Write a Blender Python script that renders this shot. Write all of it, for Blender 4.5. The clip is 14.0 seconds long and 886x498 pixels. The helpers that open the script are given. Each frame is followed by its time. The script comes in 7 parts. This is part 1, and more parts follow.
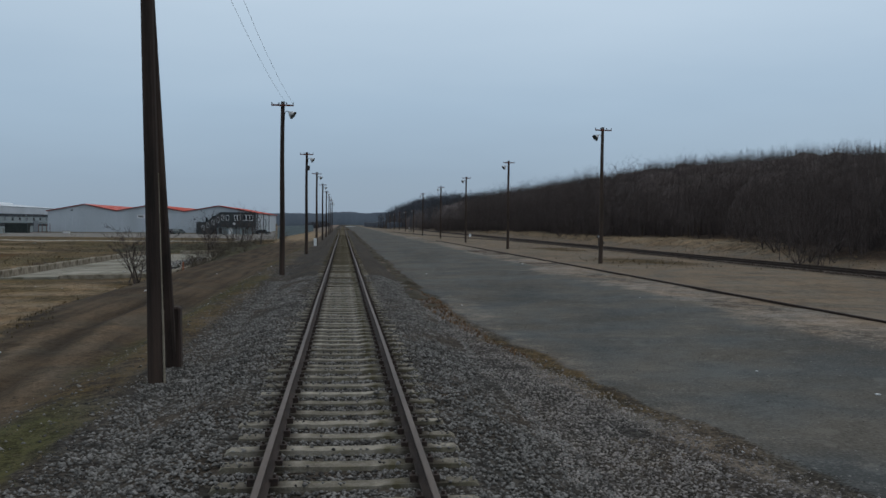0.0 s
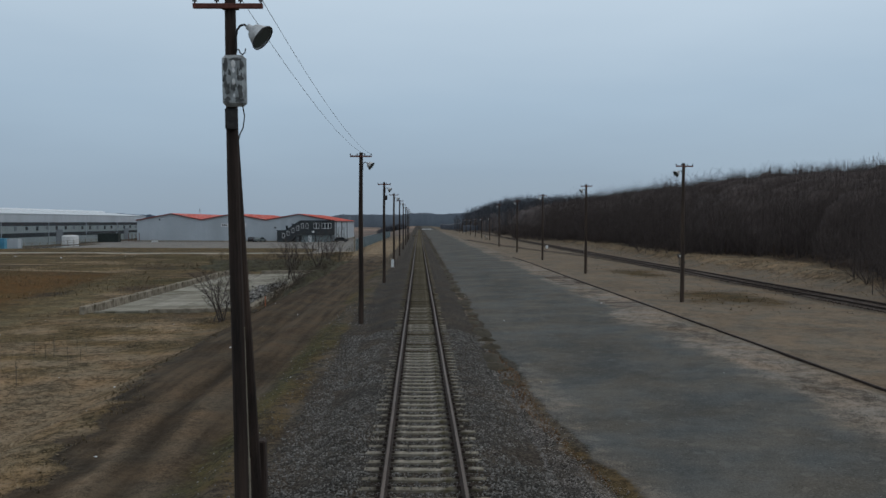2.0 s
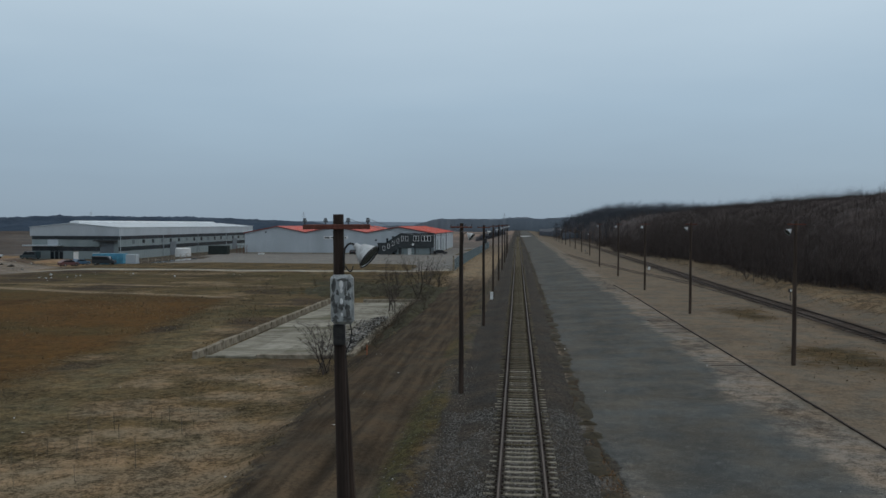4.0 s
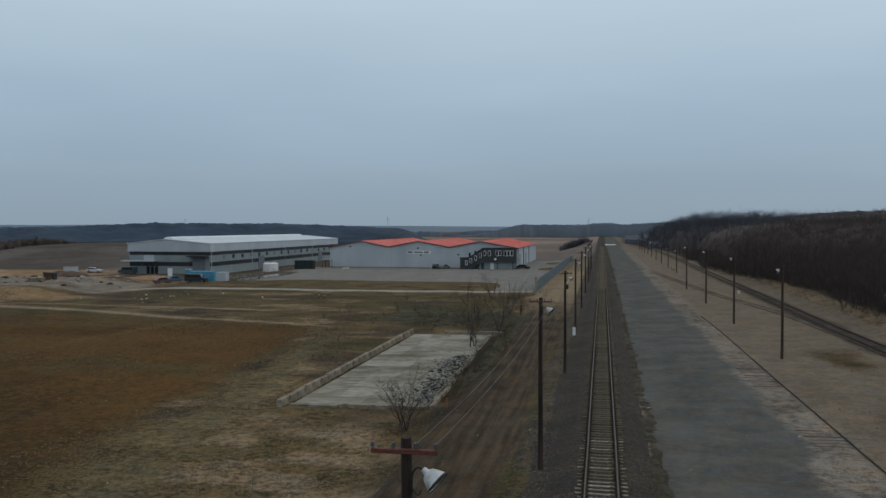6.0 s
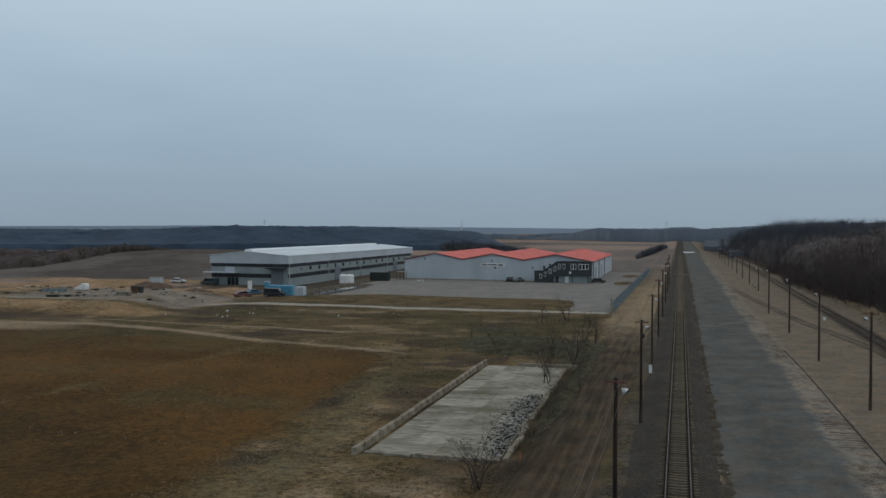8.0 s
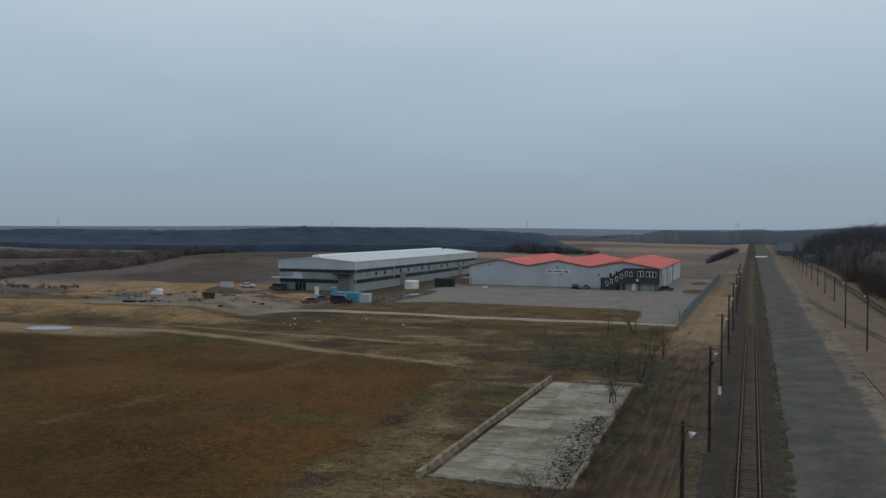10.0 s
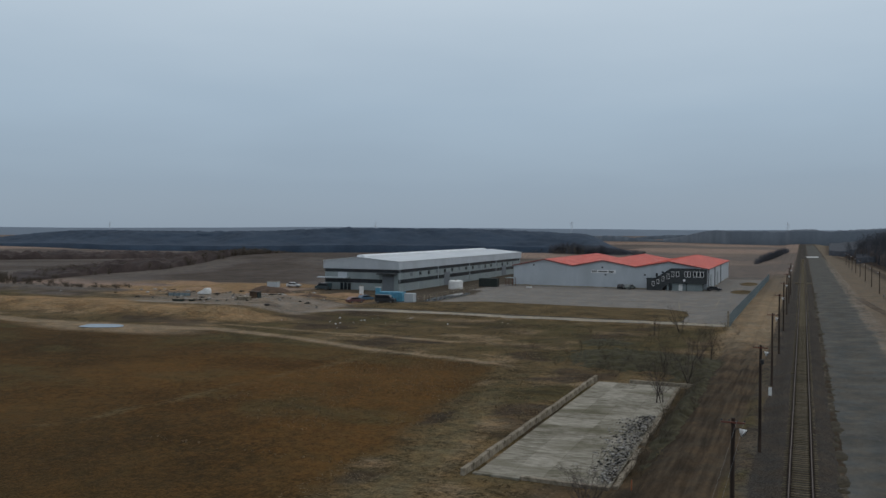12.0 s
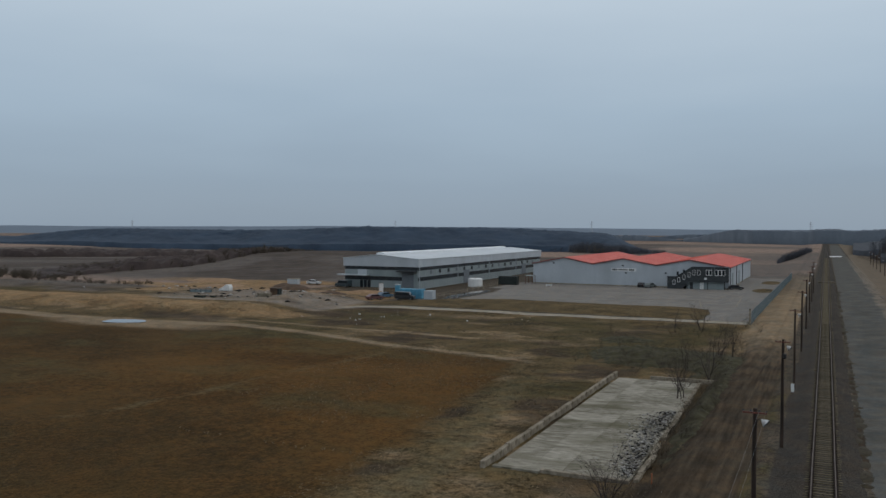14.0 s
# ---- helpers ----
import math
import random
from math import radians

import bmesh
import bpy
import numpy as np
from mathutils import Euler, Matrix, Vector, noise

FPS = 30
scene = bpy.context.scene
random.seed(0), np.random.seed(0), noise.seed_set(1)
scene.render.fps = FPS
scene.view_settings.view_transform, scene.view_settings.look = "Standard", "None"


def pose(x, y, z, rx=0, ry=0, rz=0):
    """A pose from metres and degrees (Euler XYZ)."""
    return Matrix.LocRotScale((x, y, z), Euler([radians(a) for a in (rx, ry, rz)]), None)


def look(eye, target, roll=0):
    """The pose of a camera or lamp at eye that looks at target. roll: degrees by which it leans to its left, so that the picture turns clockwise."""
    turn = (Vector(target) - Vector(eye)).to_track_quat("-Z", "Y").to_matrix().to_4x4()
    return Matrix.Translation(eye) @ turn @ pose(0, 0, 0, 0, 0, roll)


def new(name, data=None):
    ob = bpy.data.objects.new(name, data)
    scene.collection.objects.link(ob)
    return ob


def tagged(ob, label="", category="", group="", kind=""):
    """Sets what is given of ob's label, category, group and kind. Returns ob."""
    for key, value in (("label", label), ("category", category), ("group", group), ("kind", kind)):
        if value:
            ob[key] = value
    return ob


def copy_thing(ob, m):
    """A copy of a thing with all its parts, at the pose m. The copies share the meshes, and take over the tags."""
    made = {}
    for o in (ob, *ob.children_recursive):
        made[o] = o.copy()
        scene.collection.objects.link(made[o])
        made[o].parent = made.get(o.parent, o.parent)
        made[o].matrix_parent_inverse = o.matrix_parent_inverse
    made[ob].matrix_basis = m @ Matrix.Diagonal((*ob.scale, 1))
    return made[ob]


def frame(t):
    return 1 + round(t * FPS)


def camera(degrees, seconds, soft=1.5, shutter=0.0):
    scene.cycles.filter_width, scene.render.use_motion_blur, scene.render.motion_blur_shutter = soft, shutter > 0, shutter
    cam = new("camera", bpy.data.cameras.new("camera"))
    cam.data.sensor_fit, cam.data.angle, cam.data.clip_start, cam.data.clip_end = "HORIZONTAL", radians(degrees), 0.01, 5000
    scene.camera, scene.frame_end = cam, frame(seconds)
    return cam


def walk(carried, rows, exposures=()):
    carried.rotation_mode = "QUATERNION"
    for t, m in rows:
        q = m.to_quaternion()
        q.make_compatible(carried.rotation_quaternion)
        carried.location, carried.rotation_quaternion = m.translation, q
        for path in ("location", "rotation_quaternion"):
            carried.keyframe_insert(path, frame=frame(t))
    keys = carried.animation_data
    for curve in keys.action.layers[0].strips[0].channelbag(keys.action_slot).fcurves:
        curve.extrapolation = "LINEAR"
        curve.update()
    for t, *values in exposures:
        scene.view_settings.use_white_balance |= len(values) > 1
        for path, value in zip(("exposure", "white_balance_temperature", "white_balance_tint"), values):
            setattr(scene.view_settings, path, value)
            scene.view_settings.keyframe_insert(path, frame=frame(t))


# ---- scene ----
cam = camera(55.8, 14.0)

PATH = [
    (0, (-0.036, -0.333, 2.265), (0.203, 1.652, 2.205), 0.6),
    (0.5, (-0.068, -0.214, 2.853), (0.145, 1.773, 2.79), 0.3),
    (1, (-0.082, -0.171, 3.394), (0.087, 1.821, 3.33), 0.2),
    (1.5, (-0.103, -0.072, 4.059), (0.013, 1.924, 3.995), 0.1),
    (2, (-0.111, -0.241, 4.819), (-0.053, 1.757, 4.755), 0.2),
    (2.5, (-0.086, -0.308, 5.626), (-0.093, 1.691, 5.563), 0.4),
    (3, (-0.122, -0.3, 6.477), (-0.191, 1.698, 6.415), 0.3),
    (3.5, (-0.188, -0.189, 7.409), (-0.314, 1.807, 7.348), 0.2),
    (4, (-0.212, -0.169, 8.345), (-0.389, 1.823, 8.285), 0.2),
    (6.5, (-0.013, 0.275, 12.983), (-0.431, 2.231, 12.932), 0.1),
    (7, (-0.057, 0.202, 14.049), (-0.517, 2.148, 13.998), 0.2),
    (7.5, (0.01, 0.237, 14.926), (-0.494, 2.172, 14.877), 0.1),
    (8, (-0.028, 0.209, 15.881), (-0.574, 2.133, 15.831), 0.2),
    (8.5, (0.002, 0.223, 16.823), (-0.586, 2.134, 16.774), 0.2),
    (9.5, (0.012, 0.232, 17.86), (-0.649, 2.12, 17.811), 0.25),
    (11, (0.02, 0.237, 17.715), (-0.73, 2.09, 17.666), 0.3),
    (11.5, (0.025, 0.244, 17.604), (-0.747, 2.088, 17.557), 0.2),
    (12, (-0.073, 0.158, 17.529), (-0.863, 1.994, 17.481), 0.2),
    (12.5, (-0.093, 0.139, 17.365), (-0.901, 1.968, 17.316), 0.3),
    (13, (-0.064, 0.074, 17.203), (-0.889, 1.895, 17.153), 0.3),
    (13.5, (-0.038, 0.095, 17.122), (-0.87, 1.913, 17.072), 0.2),
    (14, (-0.07, 0.038, 17.016), (-0.903, 1.856, 16.966), 0.3),
]
walk(cam, [(t, look(eye, target, roll)) for t, eye, target, roll in PATH],
     [(0, 0.08, 6250, 10), (2.0, 0.08, 6350, 10), (4.0, 0.04, 6350, 8), (8.0, 0, 6350, 8), (11.0, 0, 6500, 11), (14.0, 0, 6500, 11)])

# ---------------------------------------------------------------- world and light
world = bpy.data.worlds.new("overcast_sky")
scene.world = world
world.use_nodes = True
wn, wl = world.node_tree.nodes, world.node_tree.links
wn.clear()
w_out, w_bg = wn.new("ShaderNodeOutputWorld"), wn.new("ShaderNodeBackground")
w_sky = wn.new("ShaderNodeTexSky")
w_sky.sky_type = "NISHITA"
w_sky.sun_disc = False
w_sky.sun_elevation, w_sky.sun_rotation = radians(38), radians(70)
w_geo = wn.new("ShaderNodeTexCoord")
w_sep = wn.new("ShaderNodeSeparateXYZ")
w_ramp = wn.new("ShaderNodeValToRGB")
w_noise = wn.new("ShaderNodeTexNoise")
w_map = wn.new("ShaderNodeMapping")
w_map.inputs["Scale"].default_value = (1.6, 1.6, 7.0)
w_noise.inputs["Scale"].default_value = 1.3
w_noise.inputs["Detail"].default_value = 4.0
w_mul = wn.new("ShaderNodeMath"); w_mul.operation = "MULTIPLY_ADD"
w_mul.inputs[1].default_value, w_mul.inputs[2].default_value = 0.10, -0.05
w_add = wn.new("ShaderNodeMath"); w_add.operation = "ADD"
w_mix = wn.new("ShaderNodeMix"); w_mix.data_type = "RGBA"
w_mix.inputs["Factor"].default_value = 0.93
w_gain = wn.new("ShaderNodeMix"); w_gain.data_type = "RGBA"; w_gain.blend_type = "MULTIPLY"
w_gain.inputs["Factor"].default_value = 1.0
SKY_GAIN = 10.0
w_gain.inputs["B"].default_value = (SKY_GAIN, SKY_GAIN, SKY_GAIN, 1)
ramp = w_ramp.color_ramp
ramp.elements[0].position, ramp.elements[0].color = 0.0, (0.265, 0.338, 0.418, 1)
ramp.elements[1].position, ramp.elements[1].color = 1.0, (0.570, 0.580, 0.595, 1)
for p, c in ((0.05, (0.280, 0.362, 0.452, 1)), (0.14, (0.360, 0.462, 0.560, 1)), (0.26, (0.505, 0.605, 0.69, 1)), (0.42, (0.575, 0.612, 0.66, 1))):
    e = ramp.elements.new(p)
    e.color = c
wl.new(w_geo.outputs["Generated"], w_sep.inputs[0])
wl.new(w_geo.outputs["Generated"], w_map.inputs["Vector"])
wl.new(w_map.outputs[0], w_noise.inputs["Vector"])
wl.new(w_noise.outputs["Fac"], w_mul.inputs[0])
wl.new(w_sep.outputs["Z"], w_add.inputs[0])
wl.new(w_mul.outputs[0], w_add.inputs[1])
wl.new(w_add.outputs[0], w_ramp.inputs["Fac"])
wl.new(w_ramp.outputs["Color"], w_gain.inputs["A"])
wl.new(w_sky.outputs[0], w_mix.inputs["A"])
wl.new(w_gain.outputs["Result"], w_mix.inputs["B"])
wl.new(w_mix.outputs["Result"], w_bg.inputs["Color"])
w_bg.inputs["Strength"].default_value = 0.1
wl.new(w_bg.outputs[0], w_out.inputs[0])

sun_data = bpy.data.lights.new("sun", "SUN")
sun_data.energy, sun_data.angle, sun_data.color = 0.35, radians(40), (1.0, 0.96, 0.9)
sun = new("sun", sun_data)
sun.matrix_world = look((0, 0, 200), (-0.74 * 160, -0.27 * 160, 200 - 0.62 * 160))


# ---------------------------------------------------------------- small tools
def part(name, bm, material, parent=None, label="", kind=""):
    """Links a bmesh as one mesh object, under parent if there is one."""
    me = bpy.data.meshes.new(name)
    bm.to_mesh(me)
    bm.free()
    if material:
        me.materials.append(material)
    ob = new(name, me)
    ob.parent = parent
    return tagged(ob, label, kind=kind)


def raw(name, verts, faces, material, parent=None, smooth=False):
    """A mesh from arrays of vertices and of faces with one number of corners."""
    verts, faces = np.asarray(verts, float), np.asarray(faces, np.int32)
    if parent is None:
        verts = lie(verts)
    verts = verts.astype(np.float32)
    me = bpy.data.meshes.new(name)
    n, k = faces.shape
    me.vertices.add(len(verts))
    me.vertices.foreach_set("co", verts.ravel())
    me.loops.add(n * k)
    me.loops.foreach_set("vertex_index", faces.ravel())
    me.polygons.add(n)
    me.polygons.foreach_set("loop_start", np.arange(0, n * k, k, dtype=np.int32))
    me.polygons.foreach_set("loop_total", np.full(n, k, np.int32))
    if smooth:
        me.polygons.foreach_set("use_smooth", np.ones(n, bool))
    me.update(calc_edges=True)
    me.validate()
    me.materials.append(material)
    ob = new(name, me)
    ob.parent = parent
    return ob


def thing(name, x=0, y=0, z=0, rz=0, label="", category="", group="", kind="", lot=None):
    """An empty at a thing's base; lot is a plan point whose land it stands on, if not its own."""
    ob = new(name)
    ob.empty_display_size = 0.3
    k = float(reach(*(lot or (x, y))))
    # Scaled up about the camera eye, so its apparent size holds.
    ob.matrix_world = Matrix.Translation(Vector(HIGH_EYE) * (1 - k)) @ Matrix.Scale(k, 4) @ pose(x, y, z, 0, 0, rz)
    return tagged(ob, label, category, group, kind)


def box(bm, x0, x1, y0, y1, z0, z1, bevel=0.0):
    m = Matrix.Translation(((x0 + x1) / 2, (y0 + y1) / 2, (z0 + z1) / 2)) @ Matrix.Diagonal((x1 - x0, y1 - y0, z1 - z0, 1))
    got = bmesh.ops.create_cube(bm, size=1, matrix=m)
    if bevel:
        edges = list({e for v in got["verts"] for e in v.link_edges})
        bmesh.ops.bevel(bm, geom=edges, offset=bevel, segments=1, affect="EDGES", profile=0.5)
    return bm


def one_box(*a, bevel=0.0):
    return box(bmesh.new(), *a, bevel=bevel)


def tube(bm, p0, p1, r0, r1=None, sides=10, caps=True):
    p0, p1 = Vector(p0), Vector(p1)
    r1 = r0 if r1 is None else r1
    m = Matrix.Translation((p0 + p1) / 2) @ (p1 - p0).to_track_quat("Z", "Y").to_matrix().to_4x4()
    bmesh.ops.create_cone(bm, cap_ends=caps, segments=sides, radius1=r0, radius2=r1, depth=(p1 - p0).length, matrix=m)
    return bm


def prism(profile, y0, y1):
    """A solid from an outline in x, z, drawn out along y."""
    bm = bmesh.new()
    a = [bm.verts.new((x, y0, z)) for x, z in profile]
    b = [bm.verts.new((x, y1, z)) for x, z in profile]
    bm.faces.new(a), bm.faces.new(b[::-1])
    for i in range(len(a)):
        j = (i + 1) % len(a)
        bm.faces.new((a[j], a[i], b[i], b[j]))
    bmesh.ops.recalc_face_normals(bm, faces=bm.faces)
    return bm


def sweep(profile, line):
    """An outline in (side, up) carried along a line of points on the ground plan."""
    bm = bmesh.new()
    rings = []
    for i, (x, y, z) in enumerate(line):
        a, b = line[max(0, i - 1)], line[min(len(line) - 1, i + 1)]
        d = Vector((b[0] - a[0], b[1] - a[1], 0)).normalized()
        s = Vector((d.y, -d.x, 0))
        rings.append([bm.verts.new((x + s.x * u, y + s.y * u, z + v)) for u, v in profile])
    n = len(profile)
    for p, q in zip(rings, rings[1:]):
        for i in range(n):
            j = (i + 1) % n
            bm.faces.new((p[i], p[j], q[j], q[i]))
    bm.faces.new(rings[0][::-1]), bm.faces.new(rings[-1])
    bmesh.ops.recalc_face_normals(bm, faces=bm.faces)
    return bm


TABLE = np.random.RandomState(7).rand(257, 257)


def vnoise(x, y, size, seed=0, octaves=3):
    """Smooth noise over the plan, 0 to 1, whose largest blobs are size metres wide."""
    total, weight = 0.0, 0.0
    for k in range(octaves):
        ca, sa = math.cos(0.6 + 1.1 * k + seed), math.sin(0.6 + 1.1 * k + seed)
        px, py = np.asarray(x, float) / size * 2 ** k, np.asarray(y, float) / size * 2 ** k
        u = px * ca - py * sa + 17.3 * seed + 91.7 * k
        v = px * sa + py * ca + 43.1 * seed + 23.9 * k
        iu, iv = np.floor(u).astype(int), np.floor(v).astype(int)
        fu, fv = u - iu, v - iv
        fu, fv = fu * fu * (3 - 2 * fu), fv * fv * (3 - 2 * fv)
        a, b = TABLE[iu % 256, iv % 256], TABLE[(iu + 1) % 256, iv % 256]
        c, d = TABLE[iu % 256, (iv + 1) % 256], TABLE[(iu + 1) % 256, (iv + 1) % 256]
        total = total + (a + (b - a) * fu + (c - a) * fv + (a - b - c + d) * fu * fv) * 0.5 ** k
        weight += 0.5 ** k
    return total / weight


def step(a, b, x):
    t = np.clip((np.asarray(x, float) - a) / (b - a), 0, 1)
    return t * t * (3 - 2 * t)


# High position of the camera; land and things are scaled about it.
HIGH_EYE = (0.0, 0.2, 16.5)


def reach(x, y):
    """How much farther out, and so lower, valley land lies than the level plan: a scale about the high camera eye,
    fitted to its view.
    """
    x, y = np.asarray(x, float), np.asarray(y, float)
    r = np.hypot(x, y)
    meadow = np.interp(x, (-24, -12.75, -10.5), (0.038, 0.021, 0)) * np.interp(y, (25, 58), (0, 1))
    yard = np.interp(x, (-140, -105, -92, -22, -14.5), (0.13, 0.13, 0.05, 0.05, 0))
    back = np.interp(y, (110, 200), (0, 1))
    wood = 0.75 * step(380, 600, y) * step(-100, -200, x)
    return 1 + (meadow * (1 - back) + yard * back + wood) * np.where(r < 1150, 1, np.clip((2300 - r) / np.maximum(r, 1), 0, 1))


def lie(verts):
    """Plan points carried out and down to where the land falls into the valley, scaled about the high camera eye."""
    k = reach(verts[:, 0], verts[:, 1])[:, None]
    return np.array(HIGH_EYE) * (1 - k) + verts * k


def spot(x, y, z):
    return tuple(float(q) for q in lie(np.array([[x, y, z]]))[0])


def sunk(bm):
    """A bmesh drawn on the plan, carried to where its land lies."""
    for v in bm.verts:
        v.co = spot(*v.co)
    return bm


def near_line(x, y, line):
    """Distance on the plan from each place to a line of points."""
    best = np.full(np.shape(x), 1e9)
    for (ax, ay), (bx, by) in zip(line, line[1:]):
        dx, dy = bx - ax, by - ay
        t = np.clip(((x - ax) * dx + (y - ay) * dy) / (dx * dx + dy * dy), 0, 1)
        best = np.minimum(best, np.hypot(x - ax - t * dx, y - ay - t * dy))
    return best


# ---------------------------------------------------------------- materials
def nodes_of(name):
    m = bpy.data.materials.new(name)
    m.use_nodes = True
    n, l = m.node_tree.nodes, m.node_tree.links
    return m, n, l, n["Principled BSDF"]


def mat(name, dark, light, rough=0.8, metal=0.0, scale=6.0, fine=60.0, bump=0.15, stain=None, stain_scale=0.8, stain_amount=0.35, stretch=(1, 1, 1), vary=0.0, island=0.0, spec=0.3):
    """A surface with broad and fine variation, an optional stain and slight relief."""
    m, n, l, p = nodes_of(name)
    co = n.new("ShaderNodeTexCoord")
    mp = n.new("ShaderNodeMapping")
    mp.inputs["Scale"].default_value = stretch
    l.new(co.outputs["Object"], mp.inputs["Vector"])
    a, b = n.new("ShaderNodeTexNoise"), n.new("ShaderNodeTexNoise")
    a.inputs["Scale"].default_value, a.inputs["Detail"].default_value = scale, 6
    b.inputs["Scale"].default_value, b.inputs["Detail"].default_value = fine, 3
    l.new(mp.outputs[0], a.inputs["Vector"]), l.new(mp.outputs[0], b.inputs["Vector"])
    s = n.new("ShaderNodeMath"); s.operation = "MULTIPLY_ADD"
    s.inputs[1].default_value = 0.45
    l.new(b.outputs["Fac"], s.inputs[0]), l.new(a.outputs["Fac"], s.inputs[2])
    r = n.new("ShaderNodeMapRange")
    r.inputs["From Min"].default_value, r.inputs["From Max"].default_value = 0.48, 0.98
    l.new(s.outputs[0], r.inputs["Value"])
    last = r.outputs["Result"]
    for source, amount in (("obj", vary), ("geo", island)):
        if amount:
            g = n.new("ShaderNodeObjectInfo" if source == "obj" else "ShaderNodeNewGeometry")
            out = g.outputs["Random" if source == "obj" else "Random Per Island"]
            k = n.new("ShaderNodeMath"); k.operation = "MULTIPLY_ADD"
            k.inputs[1].default_value = amount
            l.new(out, k.inputs[0]), l.new(last, k.inputs[2])
            h = n.new("ShaderNodeMath"); h.operation = "SUBTRACT"
            h.inputs[1].default_value = amount / 2
            l.new(k.outputs[0], h.inputs[0])
            last = h.outputs[0]
    mix = n.new("ShaderNodeMix"); mix.data_type = "RGBA"
    mix.inputs["A"].default_value, mix.inputs["B"].default_value = (*dark, 1), (*light, 1)
    l.new(last, mix.inputs["Factor"])
    col = mix.outputs["Result"]
    if stain:
        c = n.new("ShaderNodeTexNoise")
        c.inputs["Scale"].default_value, c.inputs["Detail"].default_value = stain_scale, 5
        l.new(mp.outputs[0], c.inputs["Vector"])
        q = n.new("ShaderNodeMapRange")
        q.inputs["From Min"].default_value, q.inputs["From Max"].default_value = 0.5, 0.72
        q.inputs["To Max"].default_value = stain_amount
        l.new(c.outputs["Fac"], q.inputs["Value"])
        mx = n.new("ShaderNodeMix"); mx.data_type = "RGBA"
        mx.inputs["B"].default_value = (*stain, 1)
        l.new(q.outputs["Result"], mx.inputs["Factor"]), l.new(col, mx.inputs["A"])
        col = mx.outputs["Result"]
    l.new(col, p.inputs["Base Color"])
    p.inputs["Roughness"].default_value, p.inputs["Metallic"].default_value = rough, metal
    p.inputs["Specular IOR Level"].default_value = spec
    if bump:
        bp = n.new("ShaderNodeBump")
        bp.inputs["Strength"].default_value, bp.inputs["Distance"].default_value = bump, 0.02
        l.new(s.outputs[0], bp.inputs["Height"]), l.new(bp.outputs[0], p.inputs["Normal"])
    return m


def glass_mat(name, tint=(0.02, 0.025, 0.03), rough=0.08):
    m, n, l, p = nodes_of(name)
    p.inputs["Base Color"].default_value = (*tint, 1)
    p.inputs["Roughness"].default_value = rough
    p.inputs["Specular IOR Level"].default_value = 0.5
    return m


M_RAIL = mat("rusty_rail_steel", (0.018, 0.0125, 0.0095), (0.052, 0.035, 0.026), 0.8, 0.05, 9, 80, 0.2, stretch=(1, 0.2, 1))
M_RAILTOP = mat("worn_rail_head", (0.078, 0.058, 0.044), (0.150, 0.117, 0.092), 0.55, 0.3, 6, 60, 0.05, stretch=(1, 0.1, 1))
M_SLEEPER = mat("weathered_concrete_sleeper", (0.115, 0.104, 0.080), (0.345, 0.318, 0.260), 0.92, 0, 5.0, 60, 0.5, (0.085, 0.076, 0.040), 3.0, 0.85, vary=0.6, spec=0.1)
M_SLEEPER_BROWN = mat("browner_concrete_sleeper", (0.068, 0.058, 0.038), (0.170, 0.146, 0.100), 0.94, 0, 3.5, 50, 0.4, (0.052, 0.045, 0.022), 2.2, 0.9, vary=0.6, spec=0.1)
M_CLIP = mat("rail_clip_iron", (0.03, 0.023, 0.02), (0.07, 0.05, 0.04), 0.75, 0.2, 20, 90, 0.2)
M_STONE = mat("ballast_stone", (0.05616, 0.054, 0.04968), (0.2538, 0.2462, 0.229), 0.97, 0, 3, 40, 0.3, island=0.95, spec=0.1)
M_STONE_PALE = mat("pale_limestone_chip", (0.14, 0.129, 0.117), (0.39, 0.36, 0.325), 0.95, 0, 3, 40, 0.3, island=1.0)
M_STONE_MID = mat("grey_pink_gravel", (0.09036, 0.08394, 0.07863), (0.3081, 0.2848, 0.2656), 0.96, 0, 3, 40, 0.3, island=0.95, spec=0.1)
M_POLE = mat("creosoted_timber_pole", (0.011, 0.0085, 0.007), (0.047, 0.031, 0.024), 0.85, 0, 5, 45, 0.35, (0.11, 0.075, 0.055), 2.0, 0.4, stretch=(1, 1, 0.08))
M_POLE_GREY = mat("greyed_timber_pole", (0.0248, 0.0182, 0.0144), (0.0806, 0.0572, 0.0432), 0.9, 0, 5, 45, 0.35, stretch=(1, 1, 0.08))
M_ARM = mat("rusty_painted_crossarm", (0.08, 0.03, 0.022), (0.19, 0.07, 0.05), 0.75, 0.1, 12, 60, 0.2)
M_IRON = mat("dark_iron", (0.02, 0.02, 0.022), (0.06, 0.058, 0.056), 0.6, 0.4, 12, 60, 0.1)
M_INSULATOR = mat("dark_glazed_insulator", (0.03, 0.035, 0.04), (0.08, 0.09, 0.10), 0.25, 0, 10, 60, 0.05, spec=0.5)
M_ENAMEL = mat("chipped_white_enamel", (0.42, 0.45, 0.46), (0.66, 0.68, 0.68), 0.5, 0, 5, 40, 0.05, (0.10, 0.08, 0.06), 6, 0.6)
M_LENS = glass_mat("dark_lamp_glass", (0.03, 0.04, 0.035), 0.15)
M_COVER = mat("milky_mottled_plastic_cover", (0.20, 0.215, 0.215), (0.47, 0.50, 0.50), 0.3, 0, 6, 40, 0.15, (0.05, 0.05, 0.05), 7.0, 0.9, stretch=(1, 1, 0.6), spec=0.5)
M_BLOTCH = mat("dark_cover_blotch", (0.035, 0.038, 0.038), (0.15, 0.155, 0.15), 0.5, 0, 18, 90, 0.1)
